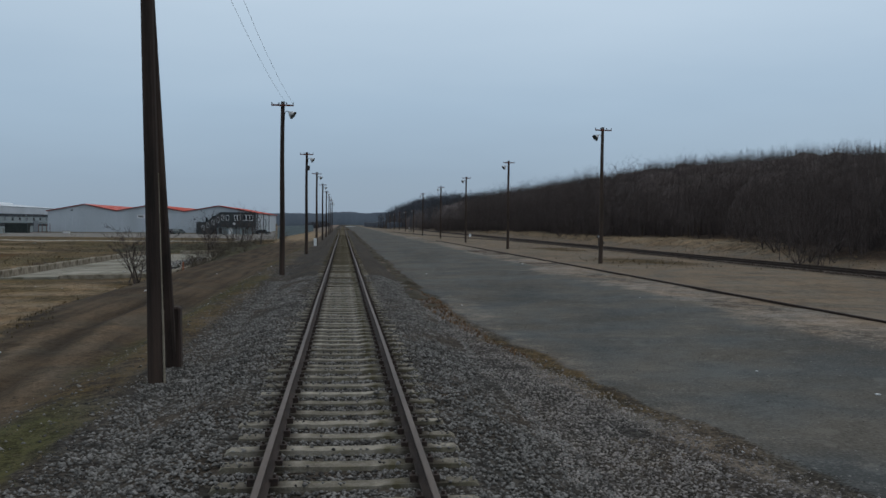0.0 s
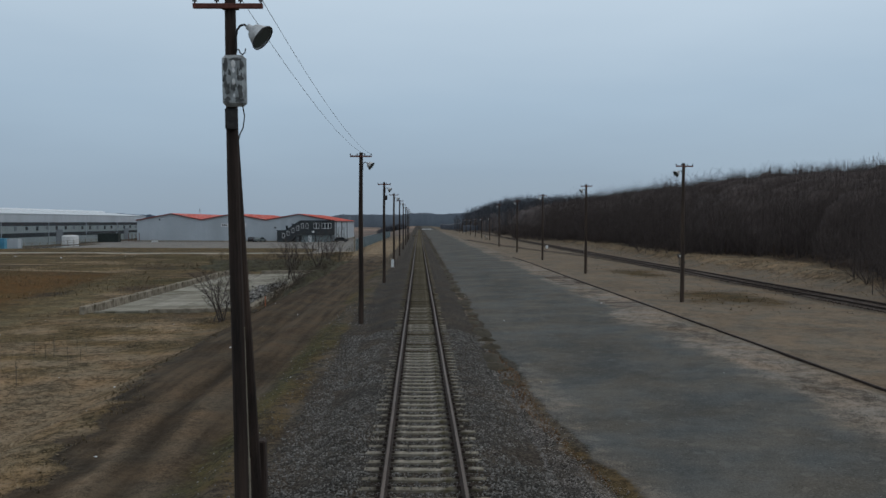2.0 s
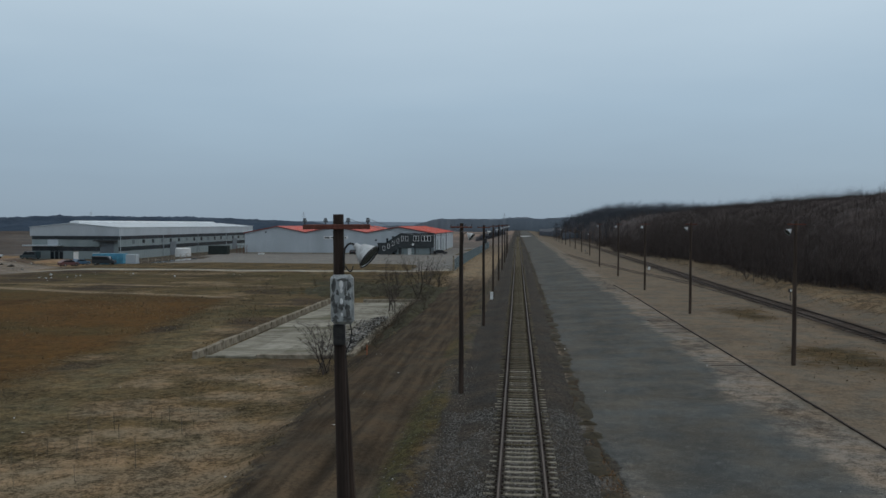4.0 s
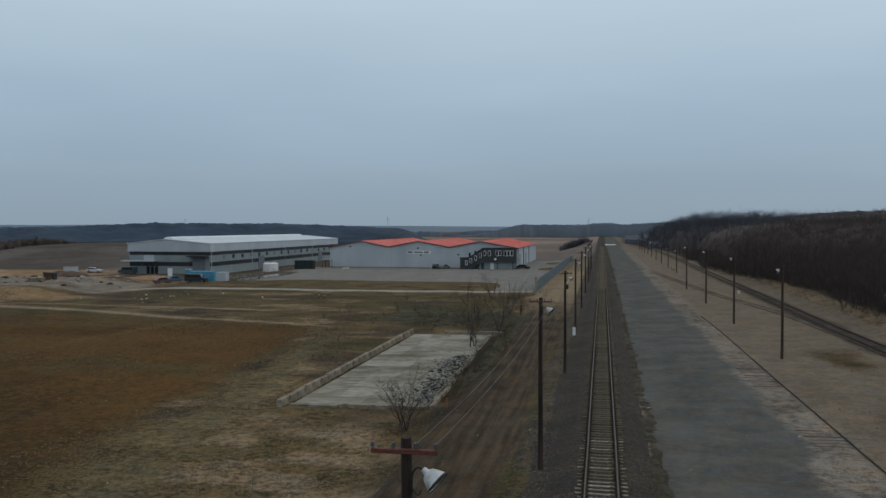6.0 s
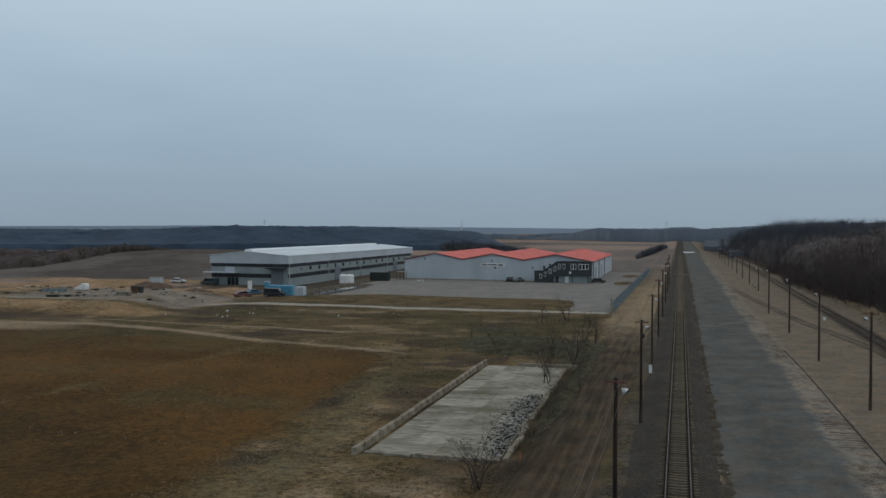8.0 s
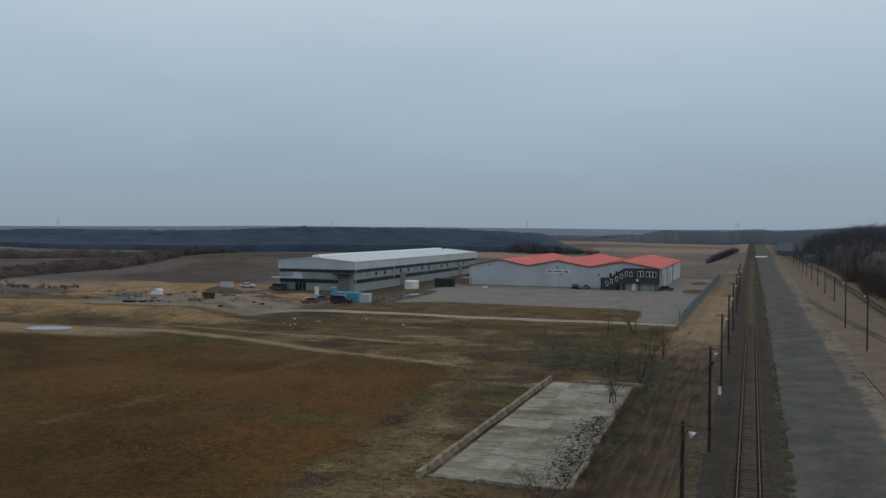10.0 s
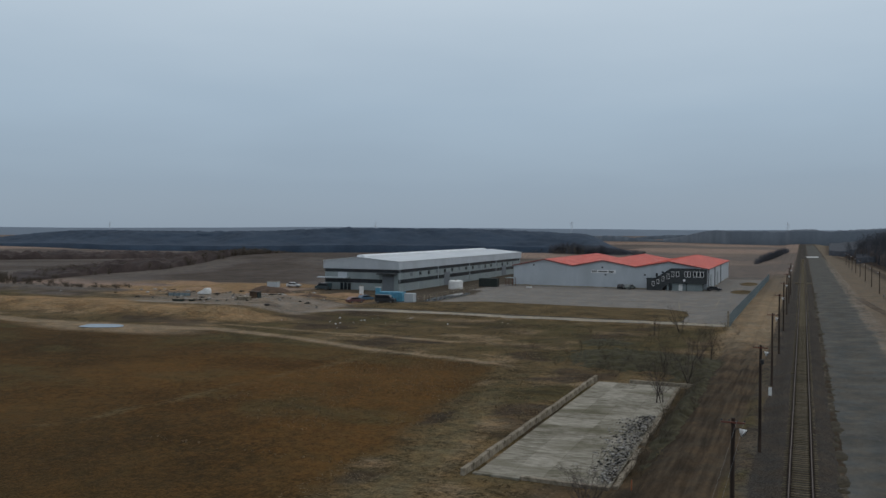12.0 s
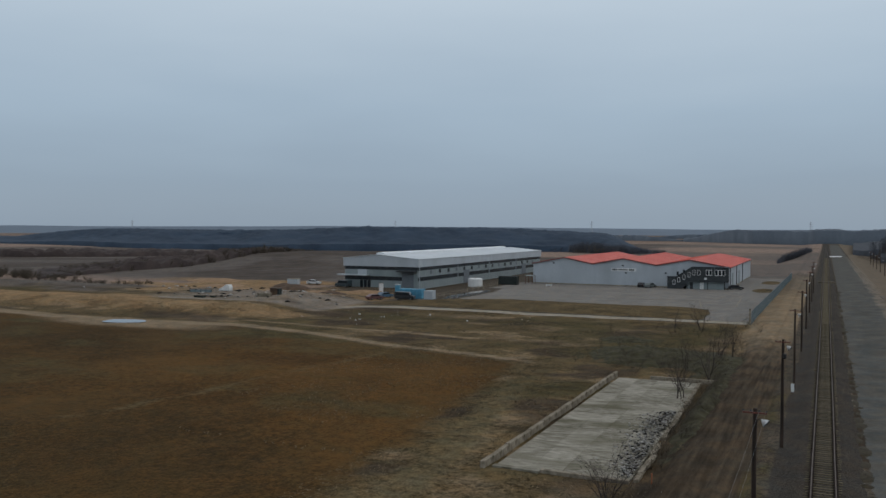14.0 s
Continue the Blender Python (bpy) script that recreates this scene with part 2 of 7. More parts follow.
M_CLOD = mat("dark_weedy_clod", (0.018, 0.016, 0.009), (0.065, 0.052, 0.030), 0.95, 0, 4, 25, 0.6)
M_SCRUB_TWIG = mat("dark_scrub_twig", (0.040, 0.033, 0.024), (0.110, 0.090, 0.066), 0.95, 0, 2, 12, 0, island=0.5)
# Bluish haze is mixed into this far wood's colour.
M_FAR_BLUE = mat("hazed_wood_ahead", (0.100, 0.123, 0.150), (0.138, 0.165, 0.196), 1.0, 0, 0.02, 0.3, 0)
# Darker copy of the bark, with the wood's inner shade put into the colour.
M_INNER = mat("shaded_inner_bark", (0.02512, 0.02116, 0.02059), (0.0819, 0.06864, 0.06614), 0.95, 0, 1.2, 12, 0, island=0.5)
M_BRAMBLE = mat("dark_bramble_mass", (0.0189, 0.01824, 0.00882), (0.0714, 0.06384, 0.03136), 1.0, 0, 1.6, 14, 0.8, (0.05, 0.048, 0.02), 0.5, 0.7)
M_WIRE = mat("weathered_line_wire", (0.10, 0.10, 0.10), (0.2, 0.2, 0.2), 0.6, 0.5, 3, 30, 0)
M_CONCRETE = mat("old_slab_concrete", (0.125, 0.116, 0.084), (0.375, 0.355, 0.298), 0.94, 0, 2.4, 19, 0.4, (0.085, 0.079, 0.042), 0.30, 0.85, stretch=(0.42, 1.1, 1), vary=0.42, spec=0.1)
M_BLOCK = mat("weathered_concrete_block", (0.16, 0.136, 0.10), (0.37, 0.33, 0.26), 0.94, 0, 2, 30, 0.4, (0.07, 0.06, 0.04), 1.3, 0.8, vary=0.5, spec=0.1)
M_RUBBLE = mat("broken_rubble", (0.016, 0.0155, 0.014), (0.37, 0.36, 0.335), 0.9, 0, 2, 20, 0.3, island=2.4)
M_BARK = mat("bare_winter_bark", (0.0344, 0.02811, 0.02562), (0.1055, 0.0855, 0.07808), 0.95, 0, 1.2, 12, 0, island=0.5)
M_TWIG = mat("pale_bare_twig", (0.075, 0.065, 0.055), (0.16, 0.14, 0.115), 0.95, 0, 2, 12, 0, island=0.5)
# Far wood blued in its base colour to stand for haze.
M_FAR_WOOD = mat("hazed_far_wood", (0.02493, 0.04091, 0.06412), (0.04185, 0.06719, 0.102), 1.0, 0, 0.02, 0.3, 0, island=0.4)
M_SCRUB = mat("brown_scrub_mass", (0.028, 0.0215, 0.0205), (0.072, 0.055, 0.050), 1.0, 0, 0.12, 1.3, 0)
# Both far tones carry haze painted over the bark colour.
M_FAR_TREE = mat("hazed_far_bark", (0.0495, 0.05357, 0.06539), (0.117, 0.1253, 0.1486), 0.95, 0, 0.5, 5, 0, island=0.4)
M_FAR_DARK = mat("hazed_dark_wood", (0.0351, 0.0405, 0.0495), (0.0756, 0.0855, 0.1006), 1.0, 0, 0.3, 3, 0)
# Solid mass in a dark tone that stands for shade between the stems.
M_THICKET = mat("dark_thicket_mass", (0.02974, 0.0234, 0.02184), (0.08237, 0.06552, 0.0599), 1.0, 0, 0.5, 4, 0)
M_GRASS = mat("dry_grass_blade", (0.0989, 0.07392, 0.0424), (0.258, 0.1999, 0.1184), 0.95, 0, 2, 9, 0, island=0.7)
M_STRAW = mat("matted_straw", (0.125, 0.095, 0.055), (0.29, 0.23, 0.142), 0.95, 0, 2, 9, 0, island=0.7)
M_EDGE_GRASS = mat("brown_matted_grass", (0.05, 0.038, 0.02), (0.15, 0.112, 0.062), 0.95, 0, 2, 9, 0, island=0.7)
M_RUST_GRASS = mat("russet_dry_grass", (0.0861, 0.0464, 0.0208), (0.205, 0.1168, 0.0528), 0.95, 0, 2, 9, 0, island=0.6)
M_FIELD_WEED = mat("low_field_weed", (0.035, 0.022, 0.011), (0.115, 0.066, 0.028), 0.95, 0, 2, 9, 0, island=0.7)
M_WEED = mat("dull_green_weed", (0.05, 0.06, 0.025), (0.12, 0.13, 0.05), 0.95, 0, 2, 9, 0, island=0.6)
M_PANEL = mat("blue_grey_sheet_cladding", (0.385, 0.43, 0.465), (0.485, 0.53, 0.565), 0.55, 0, 0.4, 4, 0.05, (0.17, 0.19, 0.20), 0.2, 0.3, stretch=(1, 1, 0.3))
M_PANEL_PALE = mat("pale_grey_sheet_cladding", (0.2025, 0.2437, 0.2475), (0.2655, 0.3116, 0.315), 0.5, 0, 0.4, 4, 0.05, (0.22, 0.24, 0.25), 0.2, 0.3, stretch=(1, 1, 0.3))
M_ROOF_RED = mat("red_trapezoid_roof_sheet", (0.50, 0.085, 0.06), (0.66, 0.145, 0.105), 0.55, 0, 0.3, 4, 0.05, (0.42, 0.09, 0.07), 0.25, 0.4, stretch=(1, 0.3, 1))
M_TRIM_RED = mat("dark_red_roof_trim", (0.16, 0.05, 0.045), (0.24, 0.08, 0.07), 0.6, 0, 2, 20, 0)
M_ROOF_GREY = mat("pale_grey_roof_sheet", (0.50, 0.55, 0.58), (0.62, 0.67, 0.70), 0.5, 0, 0.3, 4, 0.05, (0.42, 0.47, 0.5), 0.2, 0.4, stretch=(2, 0.3, 1))
M_SKYLIGHT = mat("translucent_ridge_skylight", (0.66, 0.70, 0.72), (0.80, 0.84, 0.86), 0.35, 0, 0.6, 6, 0)
M_CHARCOAL = mat("charcoal_cladding", (0.028, 0.033, 0.036), (0.055, 0.062, 0.066), 0.6, 0, 0.8, 9, 0.05)
M_WHITE = mat("white_paint", (0.60, 0.62, 0.62), (0.78, 0.79, 0.78), 0.6, 0, 2, 20, 0.05, (0.45, 0.44, 0.40), 1.5, 0.3)
M_GLASS = glass_mat("dark_window_glass")
M_STRIP = mat("dark_strip_window", (0.012, 0.016, 0.02), (0.03, 0.038, 0.044), 0.25, 0, 0.5, 5, 0, spec=0.5)
M_DOOR_GREY = mat("grey_roller_door", (0.12, 0.14, 0.155), (0.18, 0.20, 0.22), 0.6, 0, 1, 12, 0.1, stretch=(1, 1, 6))
M_BLUE = mat("faded_blue_container_paint", (0.05, 0.21, 0.33), (0.12, 0.36, 0.50), 0.55, 0, 1, 12, 0.1, (0.16, 0.22, 0.25), 1.2, 0.4)
M_DARKGREEN = mat("dark_green_container_paint", (0.012, 0.018, 0.017), (0.03, 0.04, 0.036), 0.6, 0, 1, 12, 0.1)
M_TYRE = mat("tyre_rubber", (0.012, 0.012, 0.012), (0.03, 0.03, 0.03), 0.9, 0, 9, 60, 0.1)
M_RIM = mat("dull_wheel_rim", (0.2, 0.2, 0.2), (0.35, 0.35, 0.35), 0.4, 0.7, 9, 60, 0)
M_FENCE = mat("grey_green_fence_wire", (0.132, 0.18, 0.198), (0.228, 0.282, 0.3), 0.6, 0.2, 2, 20, 0)
M_SAND = mat("dug_sandy_soil", (0.19, 0.115, 0.06), (0.34, 0.225, 0.13), 0.95, 0, 0.6, 6, 0.4)
M_SOIL = mat("dark_heaped_soil", (0.05, 0.035, 0.025), (0.13, 0.085, 0.055), 0.95, 0, 0.8, 6, 0.4)
M_ORANGE = mat("faded_orange_stake_paint", (0.30, 0.09, 0.04), (0.45, 0.16, 0.08), 0.7, 0, 5, 30, 0.1)
M_OLDWOOD = mat("dark_timber_sleeper", (0.045, 0.036, 0.03), (0.135, 0.105, 0.0825), 0.95, 0, 4, 40, 0.3, stretch=(0.3, 2, 1), island=0.4)
M_WATER = glass_mat("still_puddle_water", (0.10, 0.10, 0.095), 0.04)
# Ridge colour is painted as the blue haze of distance.
M_RIDGE = mat("hazed_distant_ridge", (0.125, 0.165, 0.212), (0.155, 0.20, 0.25), 1.0, 0, 0.002, 0.02, 0)


def grime_by_rails(m):
    """Rust and oil that the rails have left across each sleeper."""
    n, l = m.node_tree.nodes, m.node_tree.links
    p = n["Principled BSDF"]
    source = p.inputs["Base Color"].links[0].from_socket
    co, sep = n.new("ShaderNodeTexCoord"), n.new("ShaderNodeSeparateXYZ")
    l.new(co.outputs["Object"], sep.inputs[0])
    rough = n.new("ShaderNodeTexNoise")
    rough.inputs["Scale"].default_value = 7.0
    last = sep.outputs["X"]
    for op, value in (("ABSOLUTE", 0), ("SUBTRACT", 0.77), ("ABSOLUTE", 0)):
        k = n.new("ShaderNodeMath"); k.operation = op
        k.inputs[1].default_value = value
        l.new(last, k.inputs[0])
        last = k.outputs[0]
    k = n.new("ShaderNodeMath"); k.operation = "MULTIPLY_ADD"
    k.inputs[1].default_value = 0.22
    l.new(rough.outputs["Fac"], k.inputs[0]), l.new(last, k.inputs[2])
    r = n.new("ShaderNodeMapRange")
    r.inputs["From Min"].default_value, r.inputs["From Max"].default_value = 0.36, 0.20
    r.inputs["To Max"].default_value = 0.85
    l.new(k.outputs[0], r.inputs["Value"])
    mx = n.new("ShaderNodeMix"); mx.data_type = "RGBA"
    mx.inputs["B"].default_value = (0.022, 0.0165, 0.012, 1)
    l.new(r.outputs["Result"], mx.inputs["Factor"]), l.new(source, mx.inputs["A"])
    l.new(mx.outputs["Result"], p.inputs["Base Color"])


grime_by_rails(M_SLEEPER)
grime_by_rails(M_SLEEPER_BROWN)

COVERS = {  # name: (dark colour, light colour)
    "verge": ((0.0324, 0.02789, 0.0234), (0.108, 0.0918, 0.0756)),
    "acre": ((0.1544, 0.1176, 0.105), (0.3148, 0.24, 0.2076)),
    "rough": ((0.02955, 0.02278, 0.01083), (0.1539, 0.1157, 0.06366)),
    "field": ((0.02495, 0.01628, 0.006783), (0.08165, 0.0504, 0.01946)),
    "russet": ((0.0414, 0.02288, 0.008075), (0.1242, 0.06864, 0.0228)),
    "hay": ((0.06732, 0.05067, 0.03284), (0.294, 0.2221, 0.1525)),
    "dirt": ((0.03727, 0.02939, 0.02141), (0.1176, 0.09175, 0.06793)),
    "dust": ((0.08942, 0.06804, 0.0486), (0.1993, 0.1526, 0.1118)),
    "mud": ((0.02208, 0.01724, 0.01242), (0.06486, 0.04968, 0.03588)),
    "asphalt": ((0.0665, 0.06764, 0.06792), (0.1216, 0.1235, 0.124)),
}
COVERS.update({  # paved and worn ground
    "apron": ((0.1425, 0.1402, 0.1424), (0.2337, 0.228, 0.231)),
    "heath": ((0.08026, 0.07273, 0.07242), (0.153, 0.1379, 0.1369)),
    "bare": ((0.1121, 0.0931, 0.07505), (0.19, 0.1587, 0.1302)),
    "path": ((0.141, 0.1081, 0.07512), (0.2914, 0.2303, 0.1675)),
    "sand": ((0.125, 0.083, 0.048), (0.335, 0.232, 0.138)),
    "lane": ((0.21, 0.195, 0.175), (0.36, 0.34, 0.31)),
    "grit": ((0.1092, 0.0943, 0.08372), (0.2587, 0.2277, 0.2057)),
    "bed": ((0.0308, 0.0253, 0.0209), (0.0968, 0.0792, 0.066)),
    "litter": ((0.024, 0.0186, 0.01584), (0.0624, 0.0468, 0.03828)),
    "edging": ((0.0275, 0.02188, 0.01125), (0.1063, 0.0775, 0.0425)),
    "moss": ((0.034, 0.029, 0.014), (0.094, 0.079, 0.038)),
    "turf": ((0.028, 0.029, 0.013), (0.085, 0.082, 0.038)),
    "trail": ((0.0651, 0.05355, 0.03003), (0.1733, 0.1407, 0.08316)),
    "gravel": ((0.0168, 0.01512, 0.01382), (0.0896, 0.0805, 0.07423)),
    "oil": ((0.007, 0.006, 0.0048), (0.030, 0.023, 0.017)),
})
SOFT = ("russet", "field", "moss", "turf", "path", "sand", "dust", "heath", "trail", "grit", "oil", "hay", "litter", "mud", "bed")  # covers that fade into their neighbours


def ground_material():
    m, n, l, p = nodes_of("ground_cover")
    co = n.new("ShaderNodeNewGeometry")
    def tex(scale, detail, stretch=None):
        t = n.new("ShaderNodeTexNoise")
        t.inputs["Scale"].default_value, t.inputs["Detail"].default_value = scale, detail
        if stretch:
            mp = n.new("ShaderNodeMapping")
            mp.inputs["Scale"].default_value = stretch
            l.new(co.outputs["Position"], mp.inputs["Vector"])
            l.new(mp.outputs[0], t.inputs["Vector"])
        else:
            l.new(co.outputs["Position"], t.inputs["Vector"])
        return t.outputs["Fac"]
    broad, mid, fine = tex(0.22, 6), tex(1.7, 6), tex(22, 4)
    furrow = tex(1.0, 5, (4.2, 0.9, 1.0))
    cell = n.new("ShaderNodeTexVoronoi")
    cell.inputs["Scale"].default_value = 17
    l.new(co.outputs["Position"], cell.inputs["Vector"])
    pebble = n.new("ShaderNodeSeparateColor")
    l.new(cell.outputs["Color"], pebble.inputs[0])
    along = tex(1.0, 5, (2.6, 0.14, 1.0))
    clump = tex(5.5, 5)
    def math_node(op, a, b, c=None):
        k = n.new("ShaderNodeMath"); k.operation = op
        for i, v in enumerate((a, b, c)):
            if v is None:
                continue
            if isinstance(v, (int, float)):
                k.inputs[i].default_value = v
            else:
                l.new(v, k.inputs[i])
        return k.outputs[0]
    tone = math_node("SUBTRACT", math_node("MULTIPLY_ADD", broad, 0.50, math_node("MULTIPLY_ADD", mid, 0.55, math_node("MULTIPLY_ADD", clump, 0.72, math_node("MULTIPLY", fine, 0.70)))), 0.43)
    tone_along = math_node("MULTIPLY_ADD", along, 0.55, math_node("MULTIPLY_ADD", broad, 0.40, math_node("MULTIPLY_ADD", clump, 0.25, math_node("MULTIPLY", fine, 0.4))))
    def spread(v):
        r = n.new("ShaderNodeMapRange")
        r.inputs["From Min"].default_value, r.inputs["From Max"].default_value = 0.66, 0.94
        l.new(v, r.inputs["Value"])
        return r.outputs["Result"]
    wide = tex(0.055, 5)
    tone_field = spread(math_node("MULTIPLY_ADD", math_node("SUBTRACT", clump, 0.5), 0.75, math_node("MULTIPLY_ADD", furrow, 0.26, math_node("MULTIPLY_ADD", wide, 0.62, math_node("MULTIPLY_ADD", mid, 0.40, math_node("MULTIPLY", fine, 0.42))))))
    scuff = tex(1.0, 8, (0.8, 0.10, 1.0))
    specks = math_node("MULTIPLY", math_node("GREATER_THAN", pebble.outputs[1], 0.955), 0.45)
    smudge = n.new("ShaderNodeMapRange")
    smudge.inputs["From Min"].default_value, smudge.inputs["From Max"].default_value = 0.60, 0.70
    smudge.inputs["To Max"].default_value = -0.16
    l.new(tex(1.0, 7, (0.9, 0.5, 1.0)), smudge.inputs["Value"])
    coarse = n.new("ShaderNodeTexVoronoi")
    coarse.inputs["Scale"].default_value = 4.3
    l.new(co.outputs["Position"], coarse.inputs["Vector"])
    lump = n.new("ShaderNodeSeparateColor")
    l.new(coarse.outputs["Color"], lump.inputs[0])
    mottle = math_node("MULTIPLY", math_node("SUBTRACT", lump.outputs[0], 0.5), 0.20)
    specks = math_node("ADD", specks, math_node("MULTIPLY", math_node("GREATER_THAN", lump.outputs[1], 0.972), 0.4))
    tone_asphalt = math_node("ADD", math_node("ADD", spread(math_node("MULTIPLY_ADD", scuff, 0.09, math_node("MULTIPLY_ADD", fine, 0.62, math_node("MULTIPLY_ADD", mid, 0.27, math_node("MULTIPLY", broad, 0.60))))), math_node("ADD", specks, mottle)), smudge.outputs["Result"])
    tone, tone_along = spread(tone), spread(tone_along)
    tone_grit = math_node("ADD", tone, specks)
    tone_stone = math_node("MULTIPLY", pebble.outputs[0], math_node("ADD", broad, 0.4))
    rag = math_node("MULTIPLY_ADD", mid, 0.5, math_node("MULTIPLY", fine, 0.4))
    last = None
    for i, (name, (dark, light)) in enumerate(COVERS.items()):
        mix = n.new("ShaderNodeMix"); mix.data_type = "RGBA"
        mix.inputs["A"].default_value, mix.inputs["B"].default_value = (*dark, 1), (*light, 1)
        l.new({"dirt": tone_along, "mud": tone_along, "field": tone_field, "russet": tone_field, "gravel": tone_stone, "asphalt": tone_asphalt, "grit": tone_grit}.get(name, tone), mix.inputs["Factor"])
        if last is None:
            last = mix.outputs["Result"]
            continue
        at = n.new("ShaderNodeAttribute")
        at.attribute_name = "cover_" + name
        # the weight decides against ragged noise, so that borders fray
        w = math_node("ADD", at.outputs["Fac"], math_node("MULTIPLY", math_node("SUBTRACT", rag, 0.45), 1.5 if name in SOFT else 2.2))
        r = n.new("ShaderNodeMapRange")
        r.inputs["From Min"].default_value, r.inputs["From Max"].default_value = (0.12, 0.88) if name in SOFT else (0.36, 0.64)
        l.new(w, r.inputs["Value"])
        gate = math_node("MULTIPLY", r.outputs["Result"], math_node("GREATER_THAN", at.outputs["Fac"], 0.02))
        over = n.new("ShaderNodeMix"); over.data_type = "RGBA"
        l.new(gate, over.inputs["Factor"]), l.new(last, over.inputs["A"]), l.new(mix.outputs["Result"], over.inputs["B"])
        last = over.outputs["Result"]
    # patches of warmer and of cooler earth
    tint = n.new("ShaderNodeMix"); tint.data_type = "RGBA"
    tint.inputs["A"].default_value, tint.inputs["B"].default_value = (0.91, 0.95, 0.91, 1), (1.15, 1.05, 0.88, 1)
    hue = n.new("ShaderNodeMapRange")
    hue.inputs["From Min"].default_value, hue.inputs["From Max"].default_value = 0.36, 0.64
    l.new(tex(0.48, 4), hue.inputs["Value"]), l.new(hue.outputs["Result"], tint.inputs["Factor"])
    mul = n.new("ShaderNodeMix"); mul.data_type = "RGBA"; mul.blend_type = "MULTIPLY"
    mul.inputs["Factor"].default_value = 1.0
    l.new(last, mul.inputs["A"]), l.new(tint.outputs["Result"], mul.inputs["B"])
    l.new(mul.outputs["Result"], p.inputs["Base Color"])
    p.inputs["Roughness"].default_value = 0.95
    p.inputs["Specular IOR Level"].default_value = 0.06
    bp = n.new("ShaderNodeBump")
    bp.inputs["Strength"].default_value, bp.inputs["Distance"].default_value = 0.7, 0.07
    l.new(rag, bp.inputs["Height"]), l.new(bp.outputs[0], p.inputs["Normal"])
    return m


M_GROUND = ground_material()

# ---------------------------------------------------------------- plan
PATH_A = [(-22.5, 20), (-24.5, 36), (-26.9, 50.7), (-28.2, 63.3), (-32.1, 87.6), (-36.0, 110)]
# worn tracks over the land
PATH_B = [(-300, 133), (-166, 126), (-146, 123), (-124, 123), (-110, 125.5), (-100, 127.5), (-86, 124.2), (-76, 121.2), (-60, 115.0), (-49, 113.6), (-40, 111.2), (-33, 108.3)]
PATH_C = [(-104, 134.5), (-82, 132), (-70, 131.6), (-54, 129.5)]
RIGHT_TRACK = [(27.3, -40), (27.3, 56), (27.4, 85), (27.2, 105), (27.4, 130), (27.6, 150), (27.6, 174), (27.6, 224), (28.2, 300), (28.6, 380), (27.8, 470), (25.0, 545), (19, 630)]
BRANCH = [(27.0, 80), (26.6, 95), (26.0, 110), (25.0, 124), (22.8, 140), (20.5, 155), (18.1, 181), (15.7, 208), (14.2, 228), (13.6, 244)]
FIELD_TRACK = [(-66, 58), (-63.4, 74), (-62.2, 87), (-60.6, 97), (-58.5, 108)]
BANK_LANE = [(-420, 139), (-330, 142), (-191, 147.5), (-171, 149.5), (-152, 151.5), (-140, 153.6), (-124, 154.4), (-111, 156), (-103, 160), (-97, 167.5), (-90, 169.6), (-73, 169.2), (-55, 168.8), (-36, 169.4), (-14, 170.2)]
SIDING = [(14.0, -40), (13.85, 20), (13.75, 45), (13.6, 75), (13.6, 100), (13.3, 119)]


def smooth_line(points, gap=2.0):
    """Points at even steps on a smooth curve through the plan's points."""
    p = [np.array(q, float) for q in points]
    p = [2 * p[0] - p[1]] + p + [2 * p[-1] - p[-2]]
    out = []
    for a, b, c, d in zip(p, p[1:], p[2:], p[3:]):
        n = max(2, int(np.linalg.norm(c - b) / gap))
        for i in range(n):
            t = i / n
            out.append(0.5 * (2 * b + (c - a) * t + (2 * a - 5 * b + 4 * c - d) * t * t + (3 * b - a - 3 * c + d) * t ** 3))
    out.append(p[-2])
    return [tuple(map(float, q)) for q in out]


def wood_edge(y):
    return np.interp(y, (-60, 54, 64, 78, 96, 112, 150, 185, 200, 220, 300, 420, 520, 600, 700, 1400), (32.6, 32.6, 35.0, 38.4, 38.6, 36.0, 36.2, 36.0, 34.0, 31.4, 32.0, 32.4, 31, 27, 25, 60))


def rut_at(y):
    return np.interp(y, (8, 15, 19, 25, 40, 90, 300), (-5.6, -6.2, -6.6, -7.1, -7.5, -7.6, -7.5)) + 0.12 * np.sin(y / 5.3)


def road_left(y):
    return np.interp(y, (8, 18, 24, 31, 45, 60, 110, 150), (-7.4, -8.0, -8.7, -10.2, -10.7, -10.7, -10.2, -10.8))


def asphalt_left(y):
    return np.interp(y, (5, 7.8, 9.8, 12, 13.6, 15, 18.5, 26, 40, 75), (5.7, 5.25, 4.95, 4.5, 4.32, 4.08, 3.72, 3.46, 3.14, 3.1)) + 0.06 * np.sin(y / 2.1)


